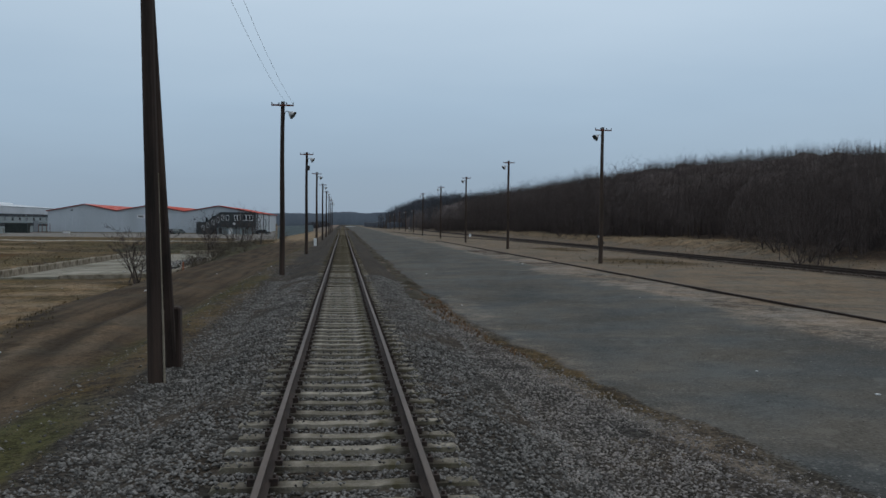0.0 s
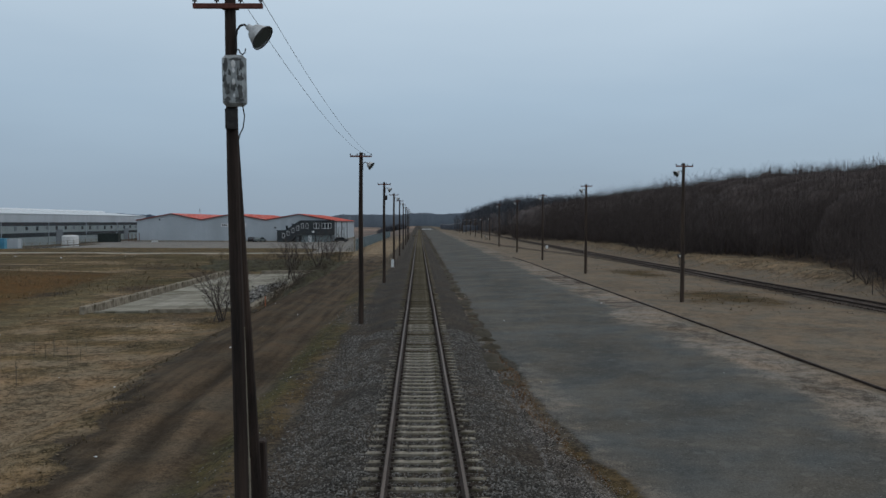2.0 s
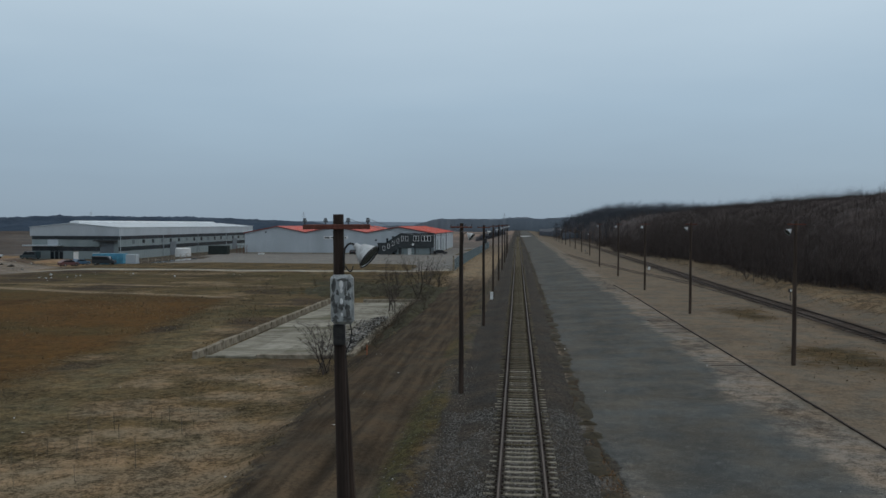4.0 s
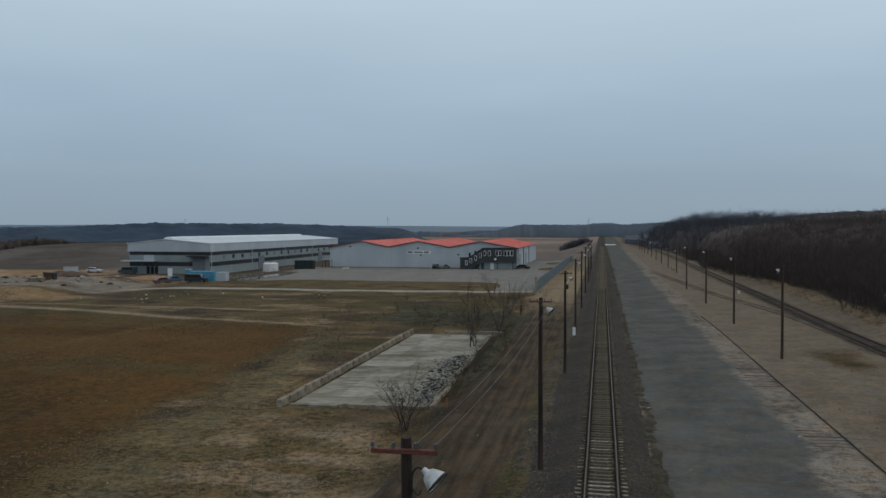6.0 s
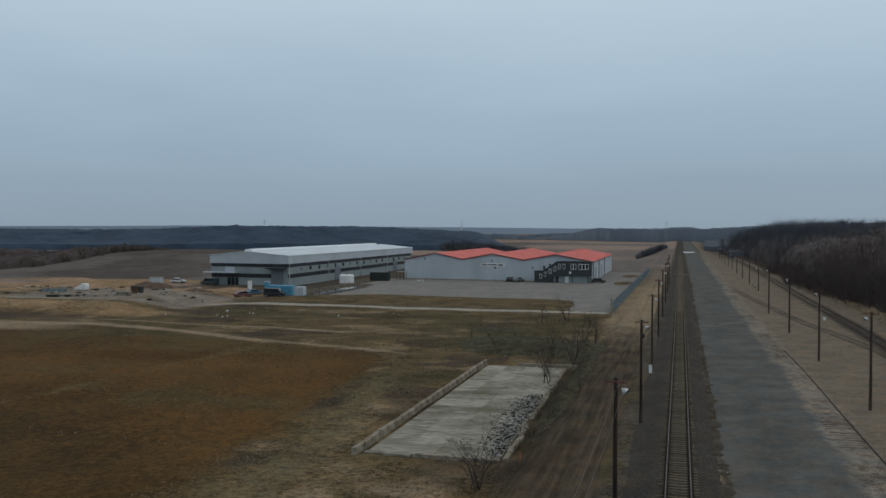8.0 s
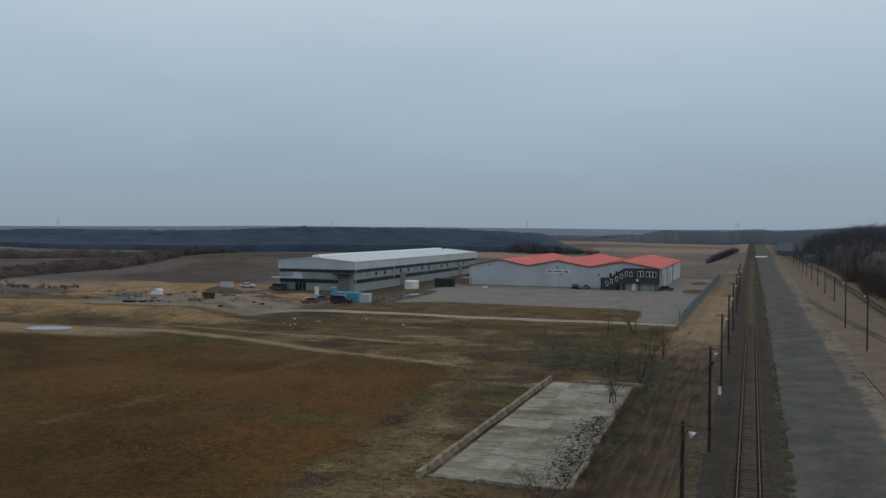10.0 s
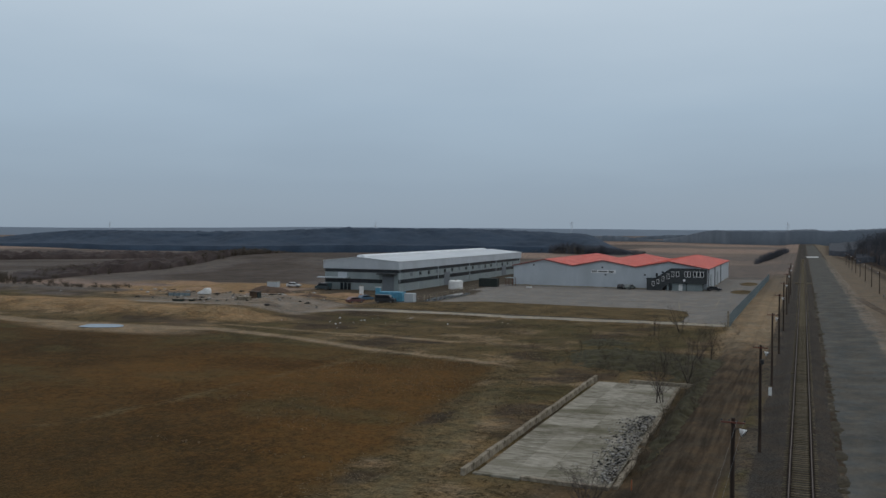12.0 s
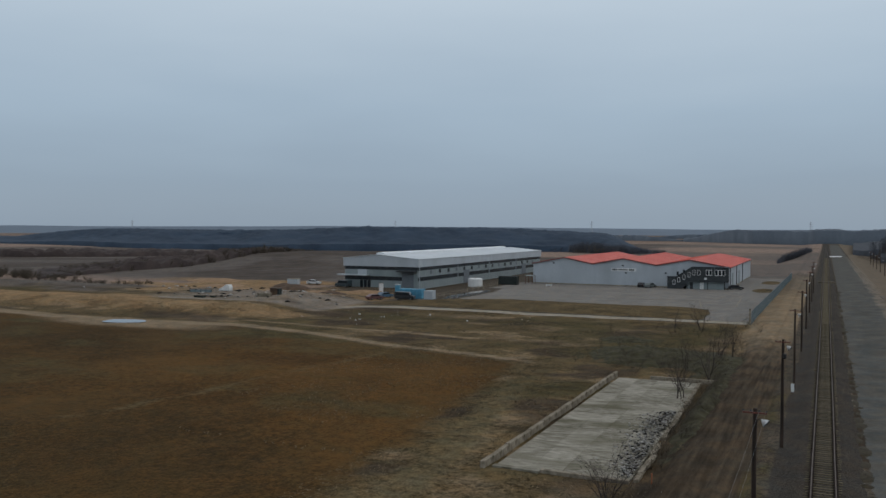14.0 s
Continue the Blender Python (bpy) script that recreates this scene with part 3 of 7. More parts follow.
def ground_z(x, y):
    """Height of the ground."""
    x, y = np.asarray(x, float), np.asarray(y, float)
    z = np.full(np.broadcast(x, y).shape, -0.44)
    left = -0.30 * step(-4.2, -5.2, x) - 0.68 * step(-9.4, -12.0, x)
    left = left + 0.07 * step(-6.1, -6.6, x) - 0.07 * step(-7.0, -7.5, x)
    for c, w, d in ((rut_at(y) + 1.75, 0.38, 0.07), (rut_at(y), 0.36, 0.13)):
        left = left - d * np.exp(-((x - c) / w) ** 2)
    z = z + left * (1 - step(160, 176, y) * step(-9, -14, x) * 0.55)
    # raised yard, its bank and the hill behind
    z = z + 0.55 * step(134, 149, y) * step(-100, -112, x)
    z = z + (1.15 + 0.5 * (vnoise(x, y, 9, 6) - 0.5)) * step(135, 147, y + 1.5 * np.sin(x / 13) + 3 * (vnoise(x, y, 6, 8) - 0.5)) * step(188, 172, y) * step(-97, -118, x)
    z = z + 6.0 * np.exp(-(((x + 220) / 75) ** 2 + ((y - 352) / 60) ** 2))
    z = z + np.where(x < -10, (vnoise(x, y, 9, 3) - 0.5) * 0.30, 0) * (1 - step(168, 174, y) * step(-112, -104, x))
    z = z - 0.26 * step(1.0, 0.7, np.hypot((x + 88.6 + 0.04 * (y - 210)) / 3.2, (y - 210) / 19))
    # the paved strip climbs a little towards the wood
    z = z + 0.25 * step(3.0, 13.0, x)
    # grass bank and the rising wood
    base = np.interp(y, (-60, 100, 180, 220, 300, 420, 560, 700, 900), (30.6, 30.8, 30.8, 30.2, 30.6, 31, 28, 25, 40))
    z = z + np.where(x > 0, 1.05 * step(base, base + 4.5, x) * (0.75 + 0.5 * vnoise(x, y, 8, 5)), 0)
    z = z + np.clip((x - base - 6) * 0.058, 0, 7.0) * (x > 0)
    # soft relief of the far land
    r = np.hypot(x, y)
    far = step(330, 700, r)
    z = z + far * ((vnoise(x, y, 420, 9, 2) - 0.5) * 5.0 - 1.0) * (1 - step(30, 10, np.abs(x)))
    z = z + (vnoise(x, y, 1.6, 11) - 0.5) * 0.07 * step(3.2, 4.2, np.abs(x)) * (1 - far)
    return z


def covers(x, y):
    n1, n2 = vnoise(x, y, 6, 21) - 0.5, vnoise(x, y, 22, 22) - 0.5
    c = {}
    ax = np.abs(x)
    n3 = vnoise(x, y, 1.3, 23) - 0.5
    wob = 1.9 * n1 + 0.9 * n3
    near = step(300, 250, y)
    c["moss"] = step(-3.3, -4.0, x + wob * 0.7) * step(-5.6, -4.9, x) * (0.10 + 0.60 * step(0.42, 0.66, vnoise(x, y * 0.5, 2.5, 31))) * step(150, 70, y)
    c["turf"] = (np.exp(-(((x + 4.1 + 0.3 * n3) / 0.75) ** 2 + ((y - 10.3) / 2.6) ** 2)) + 0.5 * np.exp(-(((x + 4.6) / 0.42) ** 2)) * step(15, 19, y) * step(60, 32, y)) * (0.75 + 0.75 * vnoise(x, y, 1.1, 62))
    left_edge = road_left(y) + wob * 0.5 + 1.3 * n3 + 0.9 * (vnoise(x, y, 0.55, 77, 2) - 0.5)
    road = step(-4.5, -5.0, x + wob * 0.4) * step(left_edge - 0.35, left_edge + 0.35, x)
    road = np.maximum(road, step(-4.0, -5.0, x) * step(-12.0, -10.0, x) * step(120, 160, y))
    c["dirt"] = road * step(330, 300, y)
    rut = sum(g * np.exp(-((x + 0.25 * n1 - rut_at(y) - k) / w) ** 2) for k, w, g in ((0, 0.36, 1.0), (1.45, 0.42, 0.75), (0.85, 0.16, 0.35), (-1.15, 0.18, 0.35)))
    edge = np.exp(-((x - left_edge - 0.05) / 0.5) ** 2) * (0.20 + 0.9 * vnoise(x, y, 2.2, 63))
    c["mud"] = np.maximum(rut * (0.42 + 0.5 * vnoise(x, y, 9, 33)), edge * step(140, 90, y)) * near
    # the land beyond the road
    ax_path = np.interp(y, [p[1] for p in PATH_A], [p[0] for p in PATH_A])
    by_path = np.interp(x, [p[0] for p in PATH_B], [p[1] for p in PATH_B])
    meadow = step(left_edge + 0.2, left_edge - 0.9, x)
    c["hay"] = meadow * step(62, 52, y + 8 * n2) * step(ax_path - 3, ax_path + 4, x) * (0.05 + 1.05 * step(0.37, 0.58, vnoise(x, y * 1.5, 3.4, 34))) * 0.95
    c["hay"] = c["hay"] * (1 - 0.30 * step(-13, -20, x))
    c["field"] = step(ax_path - 0.5, ax_path - 8.5, x + 9 * n2 + 3 * n1) * step(by_path - 1.5, by_path - 4, y) * (0.7 + 0.6 * vnoise(x, y, 30, 35))
    c["field"] = np.clip(c["field"] * 1.3, 0, 1)
    c["rough"] = meadow * step(172, 168, y) * (0.75 + 0.5 * vnoise(x, y, 12, 36))
    glow = 1.3 * np.exp(-(((x + 52 + 0.5 * (y - 85)) / 34) ** 2 + ((y - 84) / 28) ** 2))
    c["russet"] = c["field"] * np.clip(glow * 0.95 + 1.1 * (vnoise(x, y, 18, 58) - 0.5), 0, 1) * 0.85
    back = meadow * step(50, 60, y + 10 * n2) * step(170, 165, y) * (1 - step(0.35, 0.6, c["field"]))
    apron_side = np.exp(-((x + 27.2 + 0.03 * (y - 60)) / 2.6) ** 2) * step(44, 52, y) * step(112, 104, y)
    c["hay"] = np.maximum(c["hay"], np.maximum(back * step(0.53, 0.68, vnoise(x, y * 1.7, 7, 59)) * 0.62, apron_side * (0.15 + 0.4 * vnoise(x, y, 4, 64))))
    roadside = np.exp(-((x - road_left(y) + 3.2) / 2.6) ** 2) * step(46, 34, y) * step(11, 16, y) * meadow
    c["hay"] = np.maximum(c["hay"], roadside * (0.35 + 0.9 * vnoise(x, y, 2.4, 92)))
    c["litter"] = back * step(0.56, 0.68, vnoise(x, y, 9, 60)) * 0.62
    swath = near_line(x + 1.2 * n1, y, PATH_A)
    c["trail"] = np.maximum(step(3.2, 0.6, swath) * (0.42 + 0.42 * vnoise(x, y * 0.6, 6, 37)), step(0.7, 0.1, np.abs(swath - 0.95)) * (0.55 + 0.6 * vnoise(x, y, 5, 83))) * step(114, 80, y)
    c["trail"] = np.maximum(c["trail"], step(1.1, 0.2, near_line(x, y, FIELD_TRACK) + 0.6 * n3) * (0.15 + 0.5 * vnoise(x, y, 6, 94)))
    c["path"] = np.maximum.reduce([
        step(1.0, 0.35, near_line(x, y + 0.8 * n1, PATH_B) / np.interp(x, (-110, -84, -50), (3.4, 2.0, 1.3))) * (0.85 + 0.5 * vnoise(x, y, 14, 38)) * step(-33, -42, x),
        step(1.4, 0.4, near_line(x, y, PATH_C)) * vnoise(x, y, 15, 39) * 1.1,
        step(16, 6, np.hypot((x + 122) / 1.9, (y - 121) / 0.55)) * 0.8,
    ])
    c["bare"] = 0.0 * x
    strip = step(10.2, 11.2, x + wob * 0.8) * step(34, 31.5, x)
    c["bare"] = np.maximum(c["bare"], strip * step(12.2, 14.0, x) * (0.72 + 0.6 * vnoise(x, y, 11, 40)))
    tan_strip = (step(-4.2, -5, x) * step(-14, -12, x) * step(112, 165, y + 12 * n2) * step(420, 300, y) * (0.80 + 0.22 * vnoise(x, y * 0.25, 4, 72)))
    c["bare"] = np.maximum(c["bare"], tan_strip * step(230, 300, y))
    tar = asphalt_left(y) + 0.45 * n3 + 0.25 * n1
    band = sum(np.exp(-((x + 0.3 * n1 - rut_at(y) - k) / w) ** 2) for k, w in ((-0.75, 0.32), (0.72, 0.34)))
    c["dust"] = band * step(60, 26, y) * (0.30 + 0.5 * vnoise(x, y * 0.25, 2.2, 69)) * step(-4.8, -5.2, x)
    thin = np.exp(-((x - rut_at(y) - 0.55) / 0.16) ** 2) + 0.7 * np.exp(-((x - rut_at(y) - 1.5) / 0.14) ** 2)
    c["dust"] = np.maximum(c["dust"], thin * step(30, 45, y) * step(140, 90, y) * (0.25 + 0.7 * vnoise(x, y * 0.3, 2.0, 70)))
    c["asphalt"] = step(tar - 0.2, tar + 0.2, x) * step(13.2, 10.6, x + wob * 1.3) * step(1300, 900, y)
    c["grit"] = step(10.4, 11.6, x + wob) * step(14.4, 13.2, x + wob * 0.4) * (0.25 + 0.85 * vnoise(x, y, 6, 41)) * step(700, 400, y)
    c_edge = tar - 0.25 - x
    c["edging"] = np.exp(-((c_edge - 0.05 - 0.5 * n1) / (0.22 + 0.35 * vnoise(x * 0, y, 3, 74))) ** 2) * (0.12 + 1.0 * vnoise(x, y * 0.6, 1.1, 65)) * step(95, 40, y) * (0.55 + 0.45 * step(24, 15, y)) * step(8.5, 12.5, y)
    c["edging"] = np.maximum(c["edging"], step(-3.2, -3.9, x + wob * 0.8) * step(-5.3, -4.7, x) * (0.25 + 0.8 * vnoise(x, y * 0.7, 1.6, 75)) * step(60, 30, y) * 0.9)
    c["grit"] = np.maximum(c["grit"], step(2.0, 2.5, x) * step(0.0, 0.3, c_edge) * step(240, 120, y) * (0.14 + 0.85 * vnoise(x, y * 0.6, 1.7, 42)))
    dust = step(-0.5, 0.3, tar + 1.2 * vnoise(x, y, 5, 66) - x) * step(tar - 0.1, tar + 0.1, x) * step(40, 34, y) * 0.55 * vnoise(x, y, 3, 67)
    c["grit"] = np.maximum(c["grit"], dust)
    c["litter"] = np.maximum(c["litter"], step(-1.5, 1.5, x - wood_edge(y)))
    tip = np.exp(-(((x + 86) / 19) ** 2 + ((y - 152) / 9) ** 2)) + 0.7 * np.exp(-(((x + 50) / 24) ** 2 + ((y - 155) / 7) ** 2))
    c["litter"] = np.maximum(c["litter"], tip * (0.15 + 0.5 * vnoise(x, y, 5, 82)) * step(168, 166, y))
    c["path"] = np.maximum(c["path"], 1.0 * tan_strip * step(300, 230, y))
    bank = step(31.0, 32.5, x) * step(1.0, -1.0, x - wood_edge(y))
    c["hay"] = np.maximum(c["hay"], bank * (0.30 + 0.5 * vnoise(x, y, 8, 43)))
    c["hay"] = np.maximum(c["hay"], step(16.5, 18, x) * step(26, 24, x) * step(0.52, 0.66, vnoise(x, y, 7, 44)) * 0.9)
    c["bed"] = np.maximum(step(2.4, 1.4, near_line(x, y, RIGHT_TRACK) + wob * 0.5) * (0.72 - 0.25 * step(150, 260, y)), step(1.0, 0.4, near_line(x, y, BRANCH) + wob * 0.3) * (0.25 + 0.55 * vnoise(x, y, 7, 85)) * step(290, 200, y))
    dark = np.exp(-(((x + 21) / 10) ** 2 + ((y - 122) / 10) ** 2)) + 1.1 * np.exp(-(((x + 11.0) / 2.1) ** 2 + ((y - 80) / 40) ** 2))
    c["mud"] = np.maximum(c["mud"], dark * (0.50 + 0.65 * vnoise(x, y, 4, 52)) * step(-8.6, -9.8, x) * 1.0)
    worn = step(20, 36, y) * step(135, 105, y) * step(-4.6, -5.6, x) * step(-11.5, -10.0, x)
    c["mud"] = np.maximum(c["mud"], worn * (0.42 + 0.24 * vnoise(x * 3.0, y * 0.10, 3.0, 84)))
    c["moss"] = np.maximum(c["moss"], (step(0.55, 0.75, vnoise(x, y, 16, 53)) * step(58, 66, y) * step(170, 160, y) * step(-12, -16, x) * step(ax_path - 8, ax_path, x + np.where(y > 112, 200, 0))) * 0.75)
    c["moss"] = np.maximum(c["moss"], 0.8 * tip * step(0.35, 0.6, vnoise(x, y * 1.5, 9, 88)) * step(168, 166, y))
    brown = np.exp(-(((x - 20.5) / 3.6) ** 2 + ((y - 55) / 7) ** 2)) + 0.8 * np.exp(-(((x - 22) / 3) ** 2 + ((y - 84) / 9) ** 2))
    c["edging"] = np.maximum(c["edging"], 1.3 * brown * (0.25 + 0.95 * vnoise(x, y, 3, 78)))
    c["moss"] = np.maximum(c["moss"], c["field"] * step(0.48, 0.70, vnoise(x, y * 1.4, 17, 95)) * (0.25 + 0.4 * vnoise(x, y, 3, 100)))
    # broken tufty edge of the asphalt
    clod = step(0.42, 0.52, vnoise(x * 1.3, y * 0.45, 1.8, 54)) * np.exp(-((x - 2.76) / 0.50) ** 2) * step(26, 36, y) * step(420, 300, y)
    c["mud"] = np.maximum(c["mud"], clod * 1.6)
    c["grit"] = c["grit"] * (1 - np.clip(clod * 2, 0, 1))
    # far land
    c["acre"] = np.maximum(step(172, 180, y) * step(-13, -14, x) * (1 - step(-134, -130, x) * step(330, 326, y)), step(300, 420, y) * step(-2.4, -6, x)) * 0.9
    c["acre"] = np.maximum(c["acre"], step(40, 60, x) * step(900, 1000, y))
    acre_heath = c["acre"] * step(0.46, 0.56, vnoise(x, y, 150, 56)) * 0.85 * step(190, 240, y)
    yard = step(-12.4, -13.0, x)
    c["apron"] = yard * step(-94, -90, x) * step(171, 173, y) * step(266, 262, y) * 0.95
    c["apron"] = np.maximum(c["apron"], step(-12.4, -13.0, x) * step(-27, -26, x) * step(171, 173, y) * step(348, 340, y) * 0.95)
    isle = np.minimum(np.hypot((x + 16.5) / 3.2, (y - 262) / 9), np.hypot((x + 16.8) / 3.0, (y - 302) / 10))
    c["rough"] = np.maximum(c["rough"], step(1.1, 0.85, isle) * 0.95)
    c["apron"] = c["apron"] * (1 - step(1.1, 0.85, isle))
    lawn_top = np.interp(x, (-98, -84, -73, -52, -42, -30, -24, -22), (180, 195, 200, 198.5, 198, 199.5, 195, 186))
    lawn = step(-100, -96, x) * step(-21.5, -23, x) * step(171.5, 173, y) * step(lawn_top, lawn_top - 2, y + 1.2 * n1)
    c["rough"] = np.maximum(c["rough"], lawn * 0.95)
    c["apron"] = c["apron"] * (1 - lawn)
    shore = step(1.5, 1.1, np.hypot((x + 88.6 + 0.04 * (y - 210)) / 3.2, (y - 210) / 19))
    c["apron"] = c["apron"] * (1 - shore)
    c["lane"] = step(1.9, 1.2, near_line(x, y, BANK_LANE) + 0.5 * n1) * step(-150, -140, x) * step(-13.2, -14, x)
    site = step(-96, -102, x) * step(-172, -160, x) * step(160, 166, y) * step(212, 204, y)
    lane_line = near_line(x, y, BANK_LANE)
    bank_face = step(134, 138, y + 3 * n1) * step(151, 147, y) * step(-94, -104, x)
    c["sand"] = np.maximum(site * step(0.38, 0.60, vnoise(x, y * 1.8, 15, 46)) * 0.9, bank_face * (0.28 + 0.95 * vnoise(x * 0.7, y, 7, 47)) * step(134, 143, y + 4 * n1))
    c["sand"] = np.maximum(c["sand"], step(4.6, 2.2, lane_line) * step(-138, -146, x))
    c["sand"] = np.maximum(c["sand"], step(-120, -128, x) * step(-215, -180, x) * step(176, 186, y) * step(232, 214, y + 20 * n2) * step(0.36, 0.58, vnoise(x, y * 2, 16, 48)))
    c["sand"] = np.maximum(c["sand"], 0.95 * step(1.2, 0.7, np.hypot((x + 121) / 9, (y - 188) / 8) + 0.7 * n1))
    c["path"] = np.maximum(c["path"], step(3.6, 2.0, lane_line) * step(-110, -118, x) * step(-165, -150, x) * 0.6)
    c["grit"] = np.maximum(c["grit"], step(-98, -102, x) * step(-160, -140, x) * step(151, 155, y) * step(180, 172, y) * (0.55 + 0.6 * vnoise(x, y, 8, 49)))
    c["heath"] = step(-128, -150, x + 8 * n2) * step(196, 226, y + 12 * n2) * step(520, 470, y) * 0.95
    c["heath"] = np.maximum(c["heath"], acre_heath)
    c["litter"] = np.maximum(c["litter"], c["heath"] * step(-120, -150, x) * (0.42 * step(0.40, 0.62, vnoise(x, y * 0.6, 26, 90)) + 0.35 * vnoise(x, y, 5, 91)))
    c["heath"] = np.maximum(c["heath"], step(-150, -175, x) * step(154, 160, y) * step(200, 190, y) * (0.25 + 0.7 * vnoise(x, y, 9, 73)))
    c["rough"] = np.maximum(c["rough"], bank_face * step(141, 137, y + 2 * n1) * 0.8)
    c["gravel"] = np.where(x < 0, step(3.7, 3.0, ax + 1.1 * n1), step(0.3, -0.3, ax - np.interp(y, (0, 9, 14, 30, 45), (5.2, 4.3, 3.5, 2.6, 2.3)) + 0.8 * n1 + 0.9 * n3))
    for soft in ("moss", "litter"):
        c[soft] = c[soft] * (1 - np.clip(np.maximum(c["path"], c["sand"]) * 1.6, 0, 1))
    return {k: np.clip(v, 0, 1) for k, v in c.items()}


def axis_steps(parts):
    out = [parts[0][0]]
    for a, b, d in parts:
        n = max(1, round((b - a) / d))
        out += list(a + (b - a) * (np.arange(n) + 1) / n)
    return np.array(out)


def build_ground():
    grow = 60 * 1.16 ** np.arange(1, 31)
    xs = axis_steps([(-320, -170, 5), (-170, -60, 1.6), (-60, -30, 1.0), (-30, -12, 0.45), (-12, 5, 0.2), (5, 16, 0.35), (16, 44, 0.6), (44, 120, 3)])
    xs = np.concatenate([-320 - grow[::-1], xs, 120 + grow])
    ys = axis_steps([(-80, 4, 3), (4, 45, 0.3), (45, 110, 0.6), (110, 162, 1.0), (162, 177, 0.5), (177, 200, 1.0), (200, 340, 2), (340, 700, 8)])
    ys = np.concatenate([-80 - grow[:24][::-1], ys, 700 + grow[:29]])
    X, Y = np.meshgrid(xs, ys)
    Z = ground_z(X, Y)
    verts = np.stack([X, Y, Z], -1).reshape(-1, 3)
    h, w = X.shape
    i = (np.arange(h - 1)[:, None] * w + np.arange(w - 1)[None, :]).ravel()
    faces = np.stack([i, i + 1, i + w + 1, i + w], -1)
    ob = raw("ground", verts, faces, M_GROUND, smooth=True)
    for name, value in covers(X, Y).items():
        at = ob.data.attributes.new("cover_" + name, "FLOAT", "POINT")
        at.data.foreach_set("value", value.astype(np.float32).ravel())
    return tagged(ob, "winter ground of earth, dry grass, old asphalt and fields", "ground", kind="structure")


build_ground()


# ---------------------------------------------------------------- running line: ballast, sleepers, rails
def build_ballast():
    ys = axis_steps([(-40, 4, 2), (4, 60, 0.35), (60, 140, 1), (140, 900, 10)])
    xs = np.array([-2.75, -2.4, -2.1, -1.8, -1.55, -1.3, -1.05, -0.75, -0.52, -0.3, 0, 0.3, 0.52, 0.75, 1.05, 1.3, 1.55, 1.8, 2.1, 2.4, 2.75])
    X, Y = np.meshgrid(xs, ys)
    Z = -0.212 + 0.054 * step(0.95, 1.12, np.abs(X)) * step(6, 15, Y) * (0.4 + vnoise(X, Y, 1.5, 55)) - 0.30 * step(1.5, 2.75, np.abs(X)) + (vnoise(X, Y, 0.7, 51) - 0.5) * 0.05
    h, w = X.shape
    i = (np.arange(h - 1)[:, None] * w + np.arange(w - 1)[None, :]).ravel()
    ob = raw("ballast", np.stack([X, Y, Z], -1).reshape(-1, 3), np.stack([i, i + 1, i + w + 1, i + w], -1), M_GROUND, smooth=True)
    at = ob.data.attributes.new("cover_gravel", "FLOAT", "POINT")
    at.data.foreach_set("value", np.ones(X.size, np.float32))
    at = ob.data.attributes.new("cover_oil", "FLOAT", "POINT")
    at.data.foreach_set("value", (0.62 * step(0.42, 0.16, np.abs(np.abs(X) - 0.78))).astype(np.float32).ravel())
    return tagged(ob, "bed of grey crushed stone ballast under the track", "ballast", kind="structure")


build_ballast()


def scatter_solid(name, places, sizes, material, flat=0.7, seed=1, parent=None):
    """Small broken stones bedded at many places, joined in one mesh."""
    rs = np.random.RandomState(seed)
    v0 = np.array([(1, 0, 0), (0, 1, 0), (-1, 0, 0), (0, -1, 0), (0, 0, 1), (0, 0, -1)], float)
    f0 = np.array([(0, 1, 4), (1, 2, 4), (2, 3, 4), (3, 0, 4), (1, 0, 5), (2, 1, 5), (3, 2, 5), (0, 3, 5)])
    n = len(places)
    v = v0[None] * (0.75 + 0.5 * rs.rand(n, 6, 1)) + (rs.rand(n, 6, 3) - 0.5) * 0.5
    a = rs.rand(n) * 6.283
    ca, sa = np.cos(a)[:, None], np.sin(a)[:, None]
    st = 0.7 + 0.7 * rs.rand(n, 1)
    x, y, z = v[..., 0] * st, v[..., 1], v[..., 2] * flat
    v = np.stack([x * ca - y * sa, x * sa + y * ca, z], -1) * np.asarray(sizes)[:, None, None] + np.asarray(places)[:, None, :]
    f = f0[None] + (np.arange(n) * 6)[:, None, None]
    return raw(name, v.reshape(-1, 3), f.reshape(-1, 3), material, parent)


def lay_clods():
    """Low weedy clods in a row where the asphalt has broken away."""
    rs = np.random.RandomState(33)
    v, f = [], []
    y = 27.0
    while y < 260:
        long, wide, tall = rs.uniform(0.4, 2.2), rs.uniform(0.26, 0.72), rs.uniform(0.06, 0.18)
        cx = 2.78 + 0.001 * (y - 31) + rs.normal(0, 0.18)
        k, rings, around = len(v), 4, 9
        base = float(ground_z(cx, y))
        for i in range(rings):
            q = i / (rings - 1)
            for j in range(around):
                a = j / around * math.tau
                r = (1 - q ** 1.6) * rs.uniform(0.75, 1.25)
                v.append((cx + math.cos(a) * wide * r, y + math.sin(a) * long * r, base - 0.03 + tall * q * rs.uniform(0.8, 1.2)))
        for i in range(rings - 1):
            for j in range(around):
                n = (j + 1) % around
                f.append((k + i * around + j, k + i * around + n, k + (i + 1) * around + n, k + (i + 1) * around + j))
        y += long + rs.uniform(0.3, 2.6)
    tagged(raw("weedy_clods", v, f, M_CLOD, smooth=True), "row of dark weedy clods along the broken asphalt edge", "clods", kind="stuff")


lay_clods()


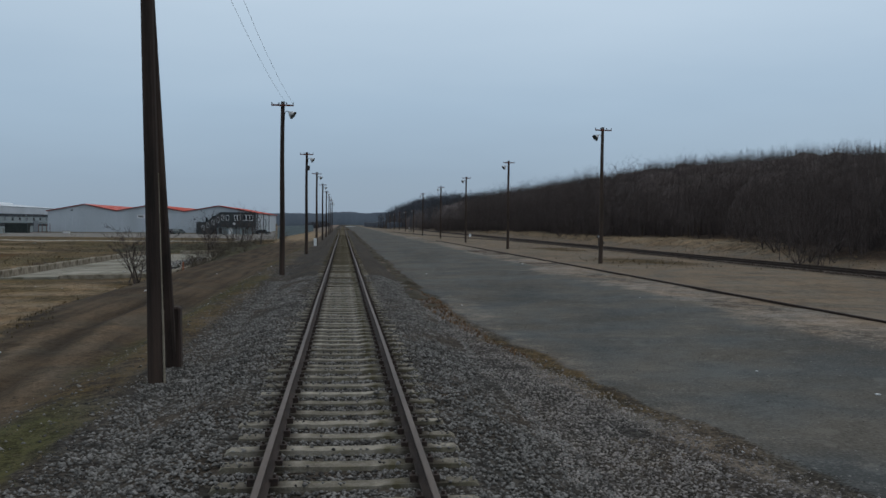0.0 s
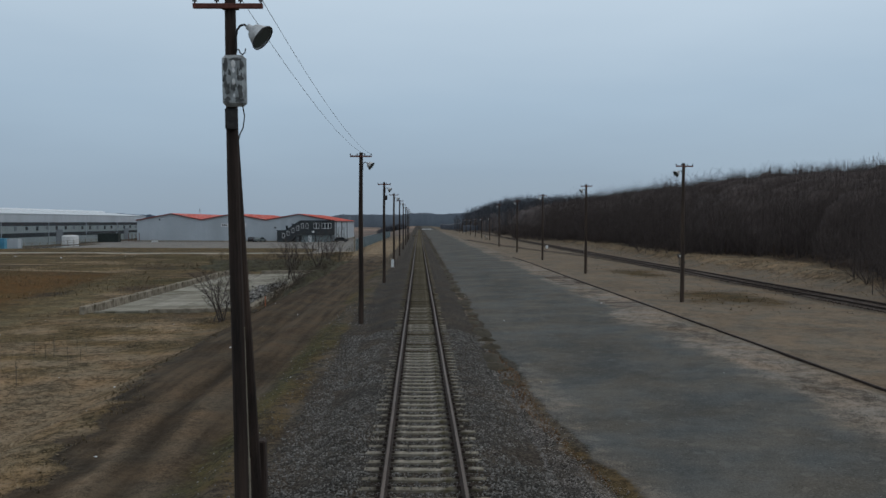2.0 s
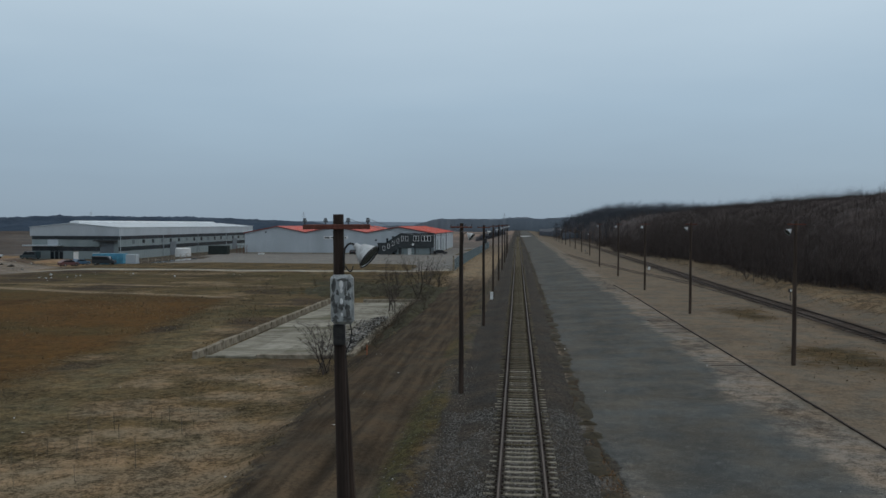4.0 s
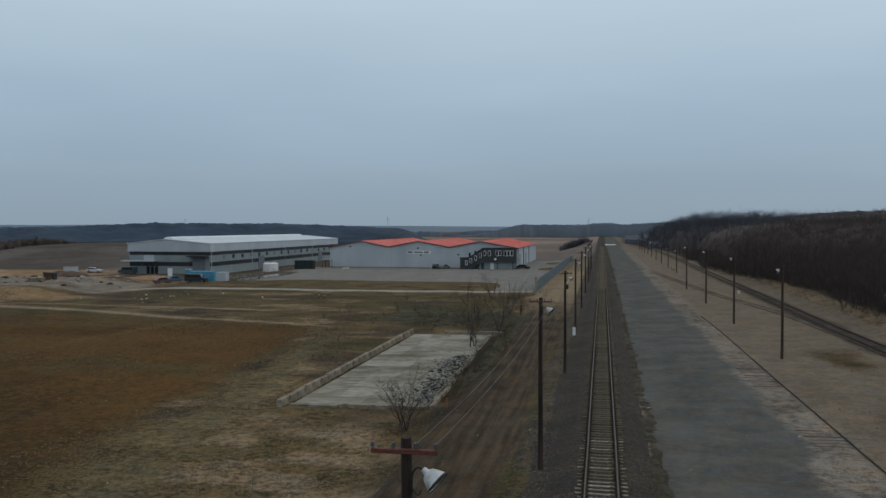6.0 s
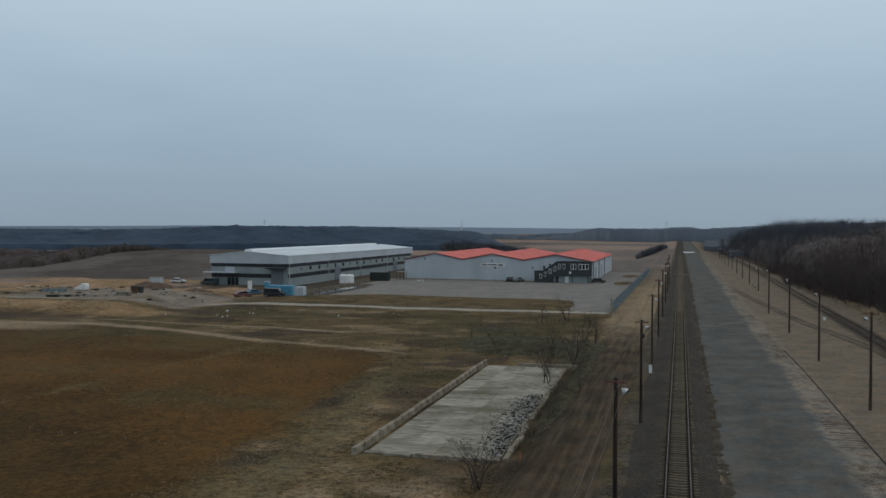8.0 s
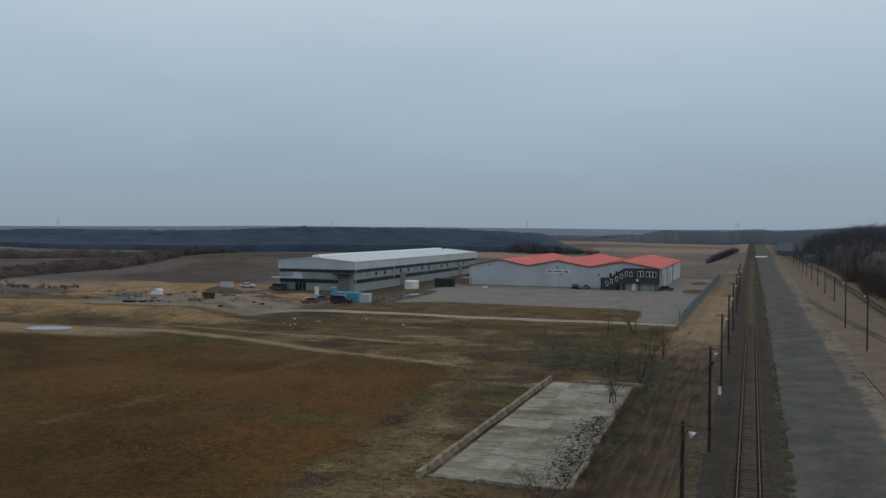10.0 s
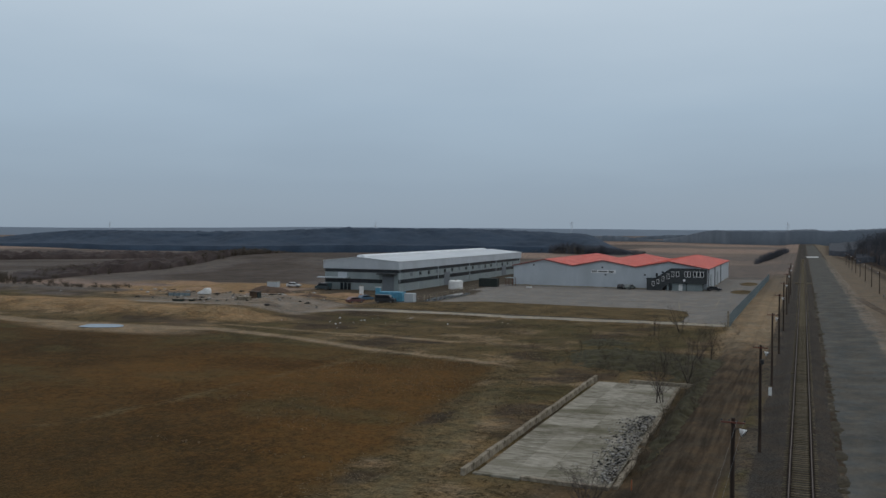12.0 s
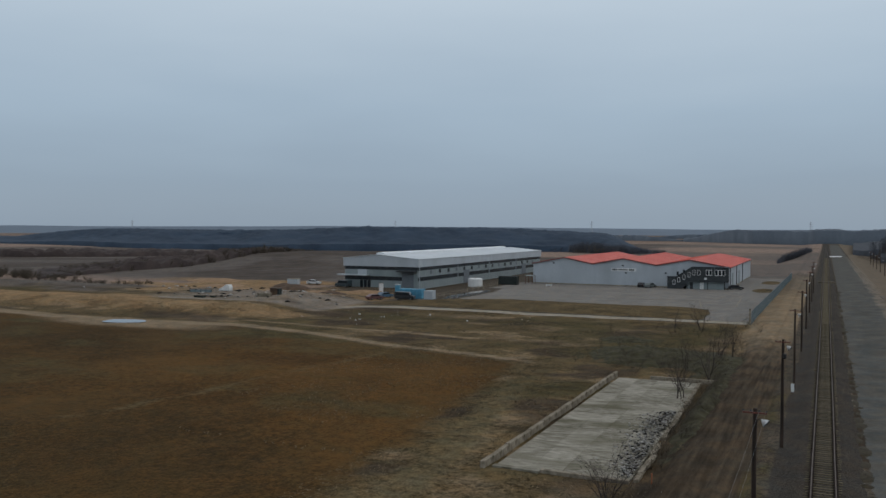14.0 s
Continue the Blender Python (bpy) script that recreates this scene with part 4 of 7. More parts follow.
def lay_stones():
    rs = np.random.RandomState(5)
    n = 72000
    y = np.concatenate([4.5 + 34 * rs.rand(n) ** 1.55, rs.uniform(-8, 4.5, 13000)])
    n = len(y)
    x = rs.uniform(-3.6, 2.75, n)
    on_sleeper = (np.abs((y / 0.6) % 1 - 0.5) < 0.22) & (np.abs(x) < 1.28)
    spilt = on_sleeper & (rs.rand(n) < np.where(np.abs(x) > 0.98, 0.42, 0.07))
    keep = (~on_sleeper | spilt) & (np.abs(np.abs(x) - 0.7525) > 0.07)
    spilt = spilt[keep]
    x, y = x[keep], y[keep]
    thin = (x < -2.7) & (rs.rand(len(x)) < step(-2.7, -3.6, x))
    x, y, spilt = x[~thin], y[~thin], spilt[~thin]
    z = np.where(x < -2.7, ground_z(x, y) + 0.005, -0.203 + 0.042 * step(0.95, 1.15, np.abs(x)) * step(6, 15, y) - 0.30 * step(1.5, 2.75, np.abs(x)))
    z = np.maximum(z, np.where(np.abs(x) > 1.9, ground_z(x, y) + 0.004, -9))
    z = np.where(spilt, -0.152, z)
    ob = scatter_solid("ballast_stones", np.stack([x, y, z], -1), 0.013 + 0.021 * rs.rand(len(x)) ** 1.5, M_STONE, seed=6)
    tagged(ob, "loose grey crushed ballast stones beside the rails", "stones", kind="stuff")
    n = 15000
    y = 5 + 26 * rs.rand(n) ** 1.5
    x = 2.35 + rs.rand(n) * 2.0 + 0.25 * np.sin(y / 2.2)
    keep = (vnoise(x, y, 1.6, 61) > 0.36) & (x < asphalt_left(y) - 0.3)
    x, y = x[keep], y[keep]
    z = ground_z(x, y) + 0.008
    ob = scatter_solid("pale_stone_chips", np.stack([x, y, z], -1), 0.009 + 0.015 * rs.rand(len(x)) ** 2, M_STONE_PALE, seed=8)
    tagged(ob, "pale limestone chips along the asphalt edge", "stones", kind="stuff")
    n = 26000
    y = 4.8 + 24 * rs.rand(n) ** 1.6
    x = rs.uniform(2.5, 5.6, n)
    keep = (x < asphalt_left(y) - 0.45 + 0.5 * rs.rand(n) ** 2) & (vnoise(x, y, 1.2, 76) > 0.30)
    x, y = x[keep], y[keep]
    ob = scatter_solid("shoulder_gravel", np.stack([x, y, ground_z(x, y) + 0.004], -1), 0.009 + 0.018 * rs.rand(len(x)) ** 1.8, M_STONE_MID, 0.6, 16)
    tagged(ob, "small grey gravel on the shoulder beside the asphalt", "gravel", kind="stuff")
    n = 2600
    y = 6 + 45 * rs.rand(n) ** 1.3
    x = -2.6 - 2.6 * rs.rand(n) ** 1.6
    ob = scatter_solid("verge_stones", np.stack([x, y, ground_z(x, y) + 0.005], -1), 0.010 + 0.03 * rs.rand(n) ** 2.5, M_STONE, seed=9)
    tagged(ob, "scattered grey stones on the trackside verge", "stones", kind="stuff")
    n = 6000
    y = 7 + 45 * rs.rand(n) ** 1.4
    x = 3.2 + 8.5 * rs.rand(n)
    ob = scatter_solid("asphalt_grit", np.stack([x, y, ground_z(x, y) + 0.002], -1), 0.006 + 0.016 * rs.rand(n) ** 3, M_STONE, 0.5, 10)
    tagged(ob, "loose grit and small stones on the worn asphalt", "grit", kind="stuff")


lay_stones()

RAIL_FOOT = [(-0.07, -0.15), (0.07, -0.15), (0.07, -0.135), (0.012, -0.115), (0.012, -0.045), (0.034, -0.035), (0.034, -0.004), (-0.034, -0.004), (-0.034, -0.035), (-0.012, -0.045), (-0.012, -0.115), (-0.07, -0.135)]
RAIL_HEAD = [(-0.030, -0.006), (0.030, -0.006), (0.028, 0.0), (-0.028, 0.0)]


def sleeper_mesh(length=2.5, top=0.20, foot=0.28, height=0.2):
    bm = bmesh.new()
    h, rows = length / 2, []
    for x, dz, s in ((-h, -0.035, 0.92), (-h + 0.05, 0.0, 1.0), (-0.45, 0.0, 1.0), (-0.3, -0.012, 0.96), (0.3, -0.012, 0.96), (0.45, 0.0, 1.0), (h - 0.05, 0.0, 1.0), (h, -0.035, 0.92)):
        rows.append([bm.verts.new((x, -foot / 2 * s, -height)), bm.verts.new((x, foot / 2 * s, -height)), bm.verts.new((x, top / 2 * s, dz)), bm.verts.new((x, -top / 2 * s, dz))])
    for a, b in zip(rows, rows[1:]):
        for i in range(4):
            j = (i + 1) % 4
            bm.faces.new((a[i], a[j], b[j], b[i]))
    bm.faces.new(rows[0][::-1]), bm.faces.new(rows[-1])
    bmesh.ops.recalc_face_normals(bm, faces=bm.faces)
    return bm


def build_track():
    rs = np.random.RandomState(14)
    track = thing("railway_track", 0, 0, 0, label="straight single railway track with rusty rails on concrete sleepers", category="railway track", kind="structure")
    for x in (-0.7525, 0.7525):
        line = [(x + 0.006 * math.sin(y / 6.1) + 0.004 * math.sin(y / 2.3), y, 0.006 * math.sin(y / 9.0)) for y in axis_steps([(-40, 120, 3), (120, 900, 30)])]
        rail = part("rail", sweep(RAIL_FOOT, line), M_RAIL, track)
        part("rail_head", sweep(RAIL_HEAD, line), M_RAILTOP, rail, "worn bright running surface of the rail")
    first = part("sleeper", sleeper_mesh(), M_SLEEPER, track)
    first.matrix_world = pose(0, 3.3, -0.165)
    worn = None
    for i in [*range(1, 276), *range(-24, 0)]:
        # The browner copy gets commoner with distance, to fit the far track's look.
        brownish = rs.rand() < step(22, 62, 3.3 + 0.6 * i)
        if brownish and worn is None:
            ob = part("sleeper", sleeper_mesh(), M_SLEEPER_BROWN, track, "browner concrete sleeper")
            worn = ob.data
        else:
            ob = new("sleeper", worn if brownish else first.data)
        ob.parent = track
        ob.matrix_world = pose(rs.normal(0, 0.012), 3.3 + 0.6 * i + rs.normal(0, 0.012), -0.165 + rs.normal(0, 0.008), rs.normal(0, 0.6), rs.normal(0, 0.25), rs.normal(0, 0.5))
    v, f = [], []
    for y in np.arange(168.9, 560, 0.6):
        k = len(v)
        for sx in (-1.25, 1.25):
            v += [(sx, y - 0.14, -0.3), (sx, y + 0.14, -0.3), (sx, y + 0.1, -0.165), (sx, y - 0.1, -0.165)]
        f += [(k + a, k + b, k + 4 + b, k + 4 + a) for a, b in ((0, 1), (1, 2), (2, 3), (3, 0))]
    tagged(raw("far_sleepers", v, f, M_SLEEPER_BROWN, track), kind="stuff")
    bm = bmesh.new()
    for i in range(-24, 130):
        y = 3.3 + 0.6 * i
        for x in (-0.7525, 0.7525):
            for s in (-1, 1):
                box(bm, x + s * 0.105 - 0.035, x + s * 0.105 + 0.035, y - 0.06, y + 0.06, -0.17, -0.105)
                box(bm, x + s * 0.105 - 0.014, x + s * 0.105 + 0.014, y - 0.014, y + 0.014, -0.105, -0.075)
    tagged(part("rail_fastening", bm, M_CLIP, track, "dark iron rail clips and bolts"), kind="stuff")
    # timber and asphalt planks where a farm lane crosses the line
    cross = thing("level_crossing", 0, 302, 0, label="worn dirty panels of a farm crossing between the rails", category="crossing", kind="structure")
    for x0, x1 in ((-2.3, -0.85), (-0.66, 0.66), (0.85, 2.3)):
        part("panel", one_box(x0, x1, -2.2, 2.2, -0.25, 0.0, bevel=0.02), M_SLEEPER_BROWN, cross)


build_track()


def build_side_track(name, plan, label, z=-0.13, from_y=-40, sleepers=True):
    line = smooth_line(plan, 3.0)
    track = thing(name, 0, 0, 0, label=label, category="railway track", kind="structure")
    for off in (-0.7525, 0.7525):
        rail = []
        for i, (x, y) in enumerate(line):
            a, b = line[max(0, i - 1)], line[min(len(line) - 1, i + 1)]
            d = Vector((b[0] - a[0], b[1] - a[1])).normalized()
            rail.append((x + d.y * off, y - d.x * off, z + 0.16))
        part("rail", sweep(RAIL_FOOT, rail), M_RAIL, track)
    if sleepers:
        bm = bmesh.new()
        fine = smooth_line(plan, 0.68)
        for i in range(1, len(fine) - 1):
            (x, y), (ax, ay), (bx, by) = fine[i], fine[i - 1], fine[i + 1]
            if not -5 < y < 175:
                continue
            turn = math.degrees(math.atan2(by - ay, bx - ax)) - 90
            m = pose(x, y, z - 0.06, 0, 0, turn + random.uniform(-1, 1)) @ Matrix.Diagonal((2.5, 0.24, 0.16, 1))
            bmesh.ops.create_cube(bm, size=1, matrix=m)
        tagged(part("timber_sleeper", bm, M_OLDWOOD, track, "dark weathered timber sleepers"), kind="stuff")


build_side_track("wood_side_track", RIGHT_TRACK, "disused rusty track running below the wooded bank")
build_side_track("branch_track", BRANCH, "rusty half-buried branch track curving away towards the asphalt", z=-0.29, sleepers=False)


def build_siding():
    line = [(x, y, -0.12) for x, y in smooth_line(SIDING, 3.0)]
    track = thing("buried_siding", 0, 0, 0, label="half-buried old siding rail at the asphalt edge", category="railway track", kind="structure")
    part("rail", sweep(RAIL_FOOT, [(x + 0.02 * math.sin(y), y, z + 0.015) for x, y, z in line]), M_RAIL, track)
    mesh = None
    rs = np.random.RandomState(3)
    for y in np.arange(24, 150, 0.75):
        if not 46 < y < 78 or vnoise(y, 3.0, 9, 71) < 0.42:
            continue
        x = float(np.interp(y, [p[1] for p in SIDING], [p[0] for p in SIDING])) - 0.75 + rs.normal(0, 0.05)
        if mesh is None:
            ob = part("sleeper", one_box(-1.2, 1.2, -0.11, 0.11, -0.12, 0.0, bevel=0.015), M_OLDWOOD, track)
            mesh = ob.data
        else:
            ob = new("sleeper", mesh)
            ob.parent = track
        ob.matrix_world = pose(x - 0.25, y, -0.188 + rs.normal(0, 0.012), 0, -0.6 + rs.normal(0, 0.5), rs.normal(0, 1.5))


build_siding()


# ---------------------------------------------------------------- woods, trees and bushes
def grow_tree(rs, height, radius, limbs=9, twigs=4, spread=0.45, clear=0.25, bend=0.06):
    """Segments (start, end, radius, radius) of a bare tree."""
    segs, pts = [], [np.zeros(3)]
    n = 5
    for i in range(n):
        pts.append(pts[-1] + np.array([rs.normal(0, bend), rs.normal(0, bend), 1]) * height / n)
    for i in range(n):
        segs.append((pts[i], pts[i + 1], radius * (1 - 0.85 * i / n), radius * (1 - 0.85 * (i + 1) / n)))
    for k in range(limbs):
        f = clear + (0.97 - clear) * (k + rs.rand()) / limbs
        i = min(n - 1, int(f * n))
        p = pts[i] + (pts[i + 1] - pts[i]) * (f * n - i)
        a = rs.rand() * 6.283
        up = rs.uniform(0.5, 1.3)
        d = np.array([np.cos(a) * spread * 2, np.sin(a) * spread * 2, up])
        length = height * (0.34 * (1.15 - f) + 0.08) * rs.uniform(0.7, 1.3)
        d = d / np.linalg.norm(d)
        mid = p + d * length * 0.5
        end = mid + (d + np.array([0, 0, 0.35]) + rs.normal(0, 0.12, 3)) * length * 0.5
        r = radius * (1 - 0.8 * f) * 0.5
        top = height * 1.02 + 0.06 * height * rs.rand()
        if end[2] > top:
            end = end * (1, 1, 0) + (0, 0, top)
        segs += [(p, mid, r, r * 0.6), (mid, end, r * 0.6, r * 0.25)]
        for j in range(twigs):
            g = rs.uniform(0.25, 1.0)
            q = p + (mid - p) * 2 * g if g < 0.5 else mid + (end - mid) * (2 * g - 1)
            e = d * 0.6 + rs.normal(0, 0.5, 3) + np.array([0, 0, 0.5])
            segs.append((q, q + e * length * rs.uniform(0.18, 0.42), r * 0.35, r * 0.1))
    return segs


def segs_mesh(segs, least=0.0):
    """Three-sided tapered rods: vertices and faces with four corners."""
    a, b = np.array([s[0] for s in segs]), np.array([s[1] for s in segs])
    ra, rb = np.maximum([s[2] for s in segs], least), np.maximum([s[3] for s in segs], least * 0.6)
    d = b - a
    d = d / (np.linalg.norm(d, axis=1, keepdims=True) + 1e-9)
    u = np.cross(d, np.where(np.abs(d[:, 2:3]) > 0.9, [[1.0, 0, 0]], [[0, 0, 1.0]]))
    u = u / (np.linalg.norm(u, axis=1, keepdims=True) + 1e-9)
    w = np.cross(d, u)
    ring = [np.cos(t) * u + np.sin(t) * w for t in (0, 2.0944, 4.18879)]
    v = np.stack([a + ring[i] * ra[:, None] for i in range(3)] + [b + ring[i] * rb[:, None] for i in range(3)], 1)
    f = np.array([(0, 1, 4, 3), (1, 2, 5, 4), (2, 0, 3, 5)])
    f = f[None] + (np.arange(len(segs)) * 6)[:, None, None]
    return v.reshape(-1, 3), f.reshape(-1, 4)


def plant(name, kinds, places, scales, material, seed=1, leanness=None):
    """Many plants of a few kinds, joined in one mesh."""
    rs = np.random.RandomState(seed)
    vs, fs, base = [], [], 0
    which = rs.randint(0, len(kinds), len(places))
    turn = rs.rand(len(places)) * 6.283
    for k, (v, f) in enumerate(kinds):
        sel = np.where(which == k)[0]
        if not len(sel):
            continue
        c, s = np.cos(turn[sel])[:, None], np.sin(turn[sel])[:, None]
        sc = np.asarray(scales)[sel][:, None]
        wide = sc if leanness is None else sc * leanness
        x = (v[None, :, 0] * c - v[None, :, 1] * s) * wide
        y = (v[None, :, 0] * s + v[None, :, 1] * c) * wide
        z = v[None, :, 2] * sc
        p = np.stack([x, y, z], -1) + np.asarray(places)[sel][:, None, :]
        vs.append(p.reshape(-1, 3))
        fs.append((f[None] + (np.arange(len(sel)) * len(v))[:, None, None]).reshape(-1, f.shape[1]) + base)
        base += len(sel) * len(v)
    return raw(name, np.concatenate(vs), np.concatenate(fs), material)


def taller(y):
    """How the wood's height changes along the line."""
    return np.interp(y, (52, 75, 105, 150, 210, 300), (0.84, 0.94, 1.16, 1.34, 1.32, 1.30))


def build_woods():
    rs = np.random.RandomState(31)
    dense = [segs_mesh(grow_tree(rs, 1.0, 0.0055, 13, 7, 0.24, 0.14, 0.02), 0.0006) for _ in range(7)]
    light = [segs_mesh(grow_tree(rs, 1.0, 0.0055, 8, 3, 0.26, 0.42, 0.02), 0.0008) for _ in range(6)]
    coarse = [segs_mesh(grow_tree(rs, 1.0, 0.009, 8, 2, 0.36, 0.4, 0.03), 0.0024) for _ in range(6)]
    brush = [segs_mesh([s for _ in range(9) for s in [(np.zeros(3), np.array([rs.normal(0, 0.35), rs.normal(0, 0.35), rs.uniform(0.5, 1.0)]), 0.006, 0.003)]]
                       + [(np.array([a, b, c]), np.array([a, b, c]) + rs.normal(0, 0.25, 3) + np.array([0, 0, 0.25]), 0.004, 0.002) for a, b, c in rs.normal((0, 0, 0.45), (0.25, 0.25, 0.15), (16, 3))]) for _ in range(5)]

    def zone(n, y0, y1, d0, d1, power=1.0):
        y = y0 + (y1 - y0) * rs.rand(n) ** power
        x = wood_edge(y) + d0 + (d1 - d0) * rs.rand(n) + 1.5 * np.sin(y / 11) + rs.normal(0, 0.7, n)
        return np.stack([x, y, ground_z(x, y) - 0.05], -1)

    def height(p, lo, hi):
        inner = np.clip((p[:, 0] - wood_edge(p[:, 1])) / 12, 0, 1)
        far = step(300, 480, p[:, 1])
        return (lo + (hi - lo) * rs.rand(len(p))) * (0.72 + 0.28 * inner) * (1 + 0.15 * far) * taller(p[:, 1])

    p = zone(500, 50, 240, 0, 9, 1.25)
    tagged(plant("edge_of_the_wood", dense, p, height(p, 6.9, 8.2), M_BARK, 2, 1.4), "dense edge of a bare young wood on the bank", "wood", kind="stuff")
    p = np.concatenate([zone(430, 50, 300, 10, 50), zone(240, 200, 380, 0, 55)])
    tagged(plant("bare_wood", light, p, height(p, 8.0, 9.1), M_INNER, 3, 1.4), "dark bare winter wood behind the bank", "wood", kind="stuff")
    p = zone(480, 340, 620, 0, 40)
    tagged(plant("far_bare_trees", coarse, p, height(p, 8.8, 10.4), M_FAR_DARK, 13, 1.4), "bare trees far along the line, tinted with haze", "wood", kind="stuff")
    # the closed thicket behind the first stems
    ys, ds = axis_steps([(45, 160, 1.0), (160, 300, 1.6), (300, 640, 5)]), np.concatenate([[5.5], np.linspace(6, 80, 40), np.linspace(86, 240, 22), [244]])
    Y, D = np.meshgrid(ys, ds)
    def thicket(Y, D):
        X = wood_edge(Y) + D + 1.5 * np.sin(Y / 11) + (vnoise(Y, D, 5, 121) - 0.5) * 4
        H = (6.6 + 1.0 * vnoise(X, Y, 14, 122) + 2.3 * (vnoise(X, Y, 2.5, 123, 2) - 0.5)) * (1 + 0.12 * step(300, 480, Y)) * step(6, 14, D + 4) + 1.9 * step(9, 24, D) + 2.2 * step(40, 130, D)
        H = (H - 1.25) * taller(Y)
        return X, H

    X, H = thicket(Y, D)
    H = np.where((D < 5.6) | (D > 243), -0.5, H)
    h, w = X.shape
    i = (np.arange(h - 1)[:, None] * w + np.arange(w - 1)[None, :]).ravel()
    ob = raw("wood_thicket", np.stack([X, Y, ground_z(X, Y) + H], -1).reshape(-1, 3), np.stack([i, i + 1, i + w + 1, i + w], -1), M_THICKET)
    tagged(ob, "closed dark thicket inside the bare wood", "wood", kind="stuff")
    # fine tips standing out of the thicket
    n = 54000
    back = rs.rand(n) < 0.34
    y, d = np.where(back, 110 + 400 * rs.rand(n), 52 + 210 * rs.rand(n) ** 1.7), np.where(back, 25 + 190 * rs.rand(n), 6.6 + 30 * rs.rand(n) ** 1.3)
    x, top = thicket(y, d)
    a = np.stack([x, y, ground_z(x, y) + top - 0.5], -1)
    b = a + np.stack([rs.normal(0, 0.20, n), rs.normal(0, 0.20, n), 0.8 + 1.9 * rs.rand(n) ** 1.4], -1)
    v, f = segs_mesh(list(zip(a, b, np.where(back, 0.05, 0.017), np.where(back, 0.02, 0.006))))
    tagged(raw("wood_tips", v, f, M_BARK), "fine bare tips along the top of the wood", "wood", kind="stuff")
    p = zone(950, 50, 330, -0.5, 7)
    tagged(plant("wood_undergrowth", brush, p, 1.6 + 3.0 * rs.rand(len(p)), M_BARK, 4), "dark tangled undergrowth at the wood's edge", "undergrowth", kind="stuff")
    # the tall stand where wood and line meet far off
    tall = [segs_mesh(grow_tree(rs, 1.0, 0.010, 11, 3, 0.42, 0.45, 0.03), 0.0022) for _ in range(5)]
    n = 460
    y = rs.uniform(490, 600, n)
    x = 32 + 130 * rs.rand(n) ** 1.1 + (y - 490) * 0.02
    p = np.stack([x, y, ground_z(x, y)], -1)
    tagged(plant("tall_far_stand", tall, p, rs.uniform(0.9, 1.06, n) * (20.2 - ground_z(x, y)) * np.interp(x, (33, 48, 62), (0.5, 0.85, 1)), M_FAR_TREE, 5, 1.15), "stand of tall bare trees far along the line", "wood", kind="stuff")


build_woods()


def clump_kind(rs, n=11):
    """A rough bush: many thin stems fanning from one root, with twigs."""
    segs = []
    for _ in range(n):
        a, lean = rs.rand() * 6.283, rs.uniform(0.05, 0.55)
        b = np.array([rs.normal(0, 0.08), rs.normal(0, 0.08), 0])
        h = rs.uniform(0.5, 1.0) * (1 - 0.45 * lean)
        t = b + np.array([np.cos(a) * lean, np.sin(a) * lean, h])
        segs.append((b, t, 0.016, 0.006))
        for _ in range(4):
            m = b + (t - b) * rs.uniform(0.3, 0.95)
            segs.append((m, m + rs.normal(0, 0.17, 3) * (1, 1, 0.4) + (0, 0, 0.10), 0.010, 0.004))
    return segs_mesh(segs)


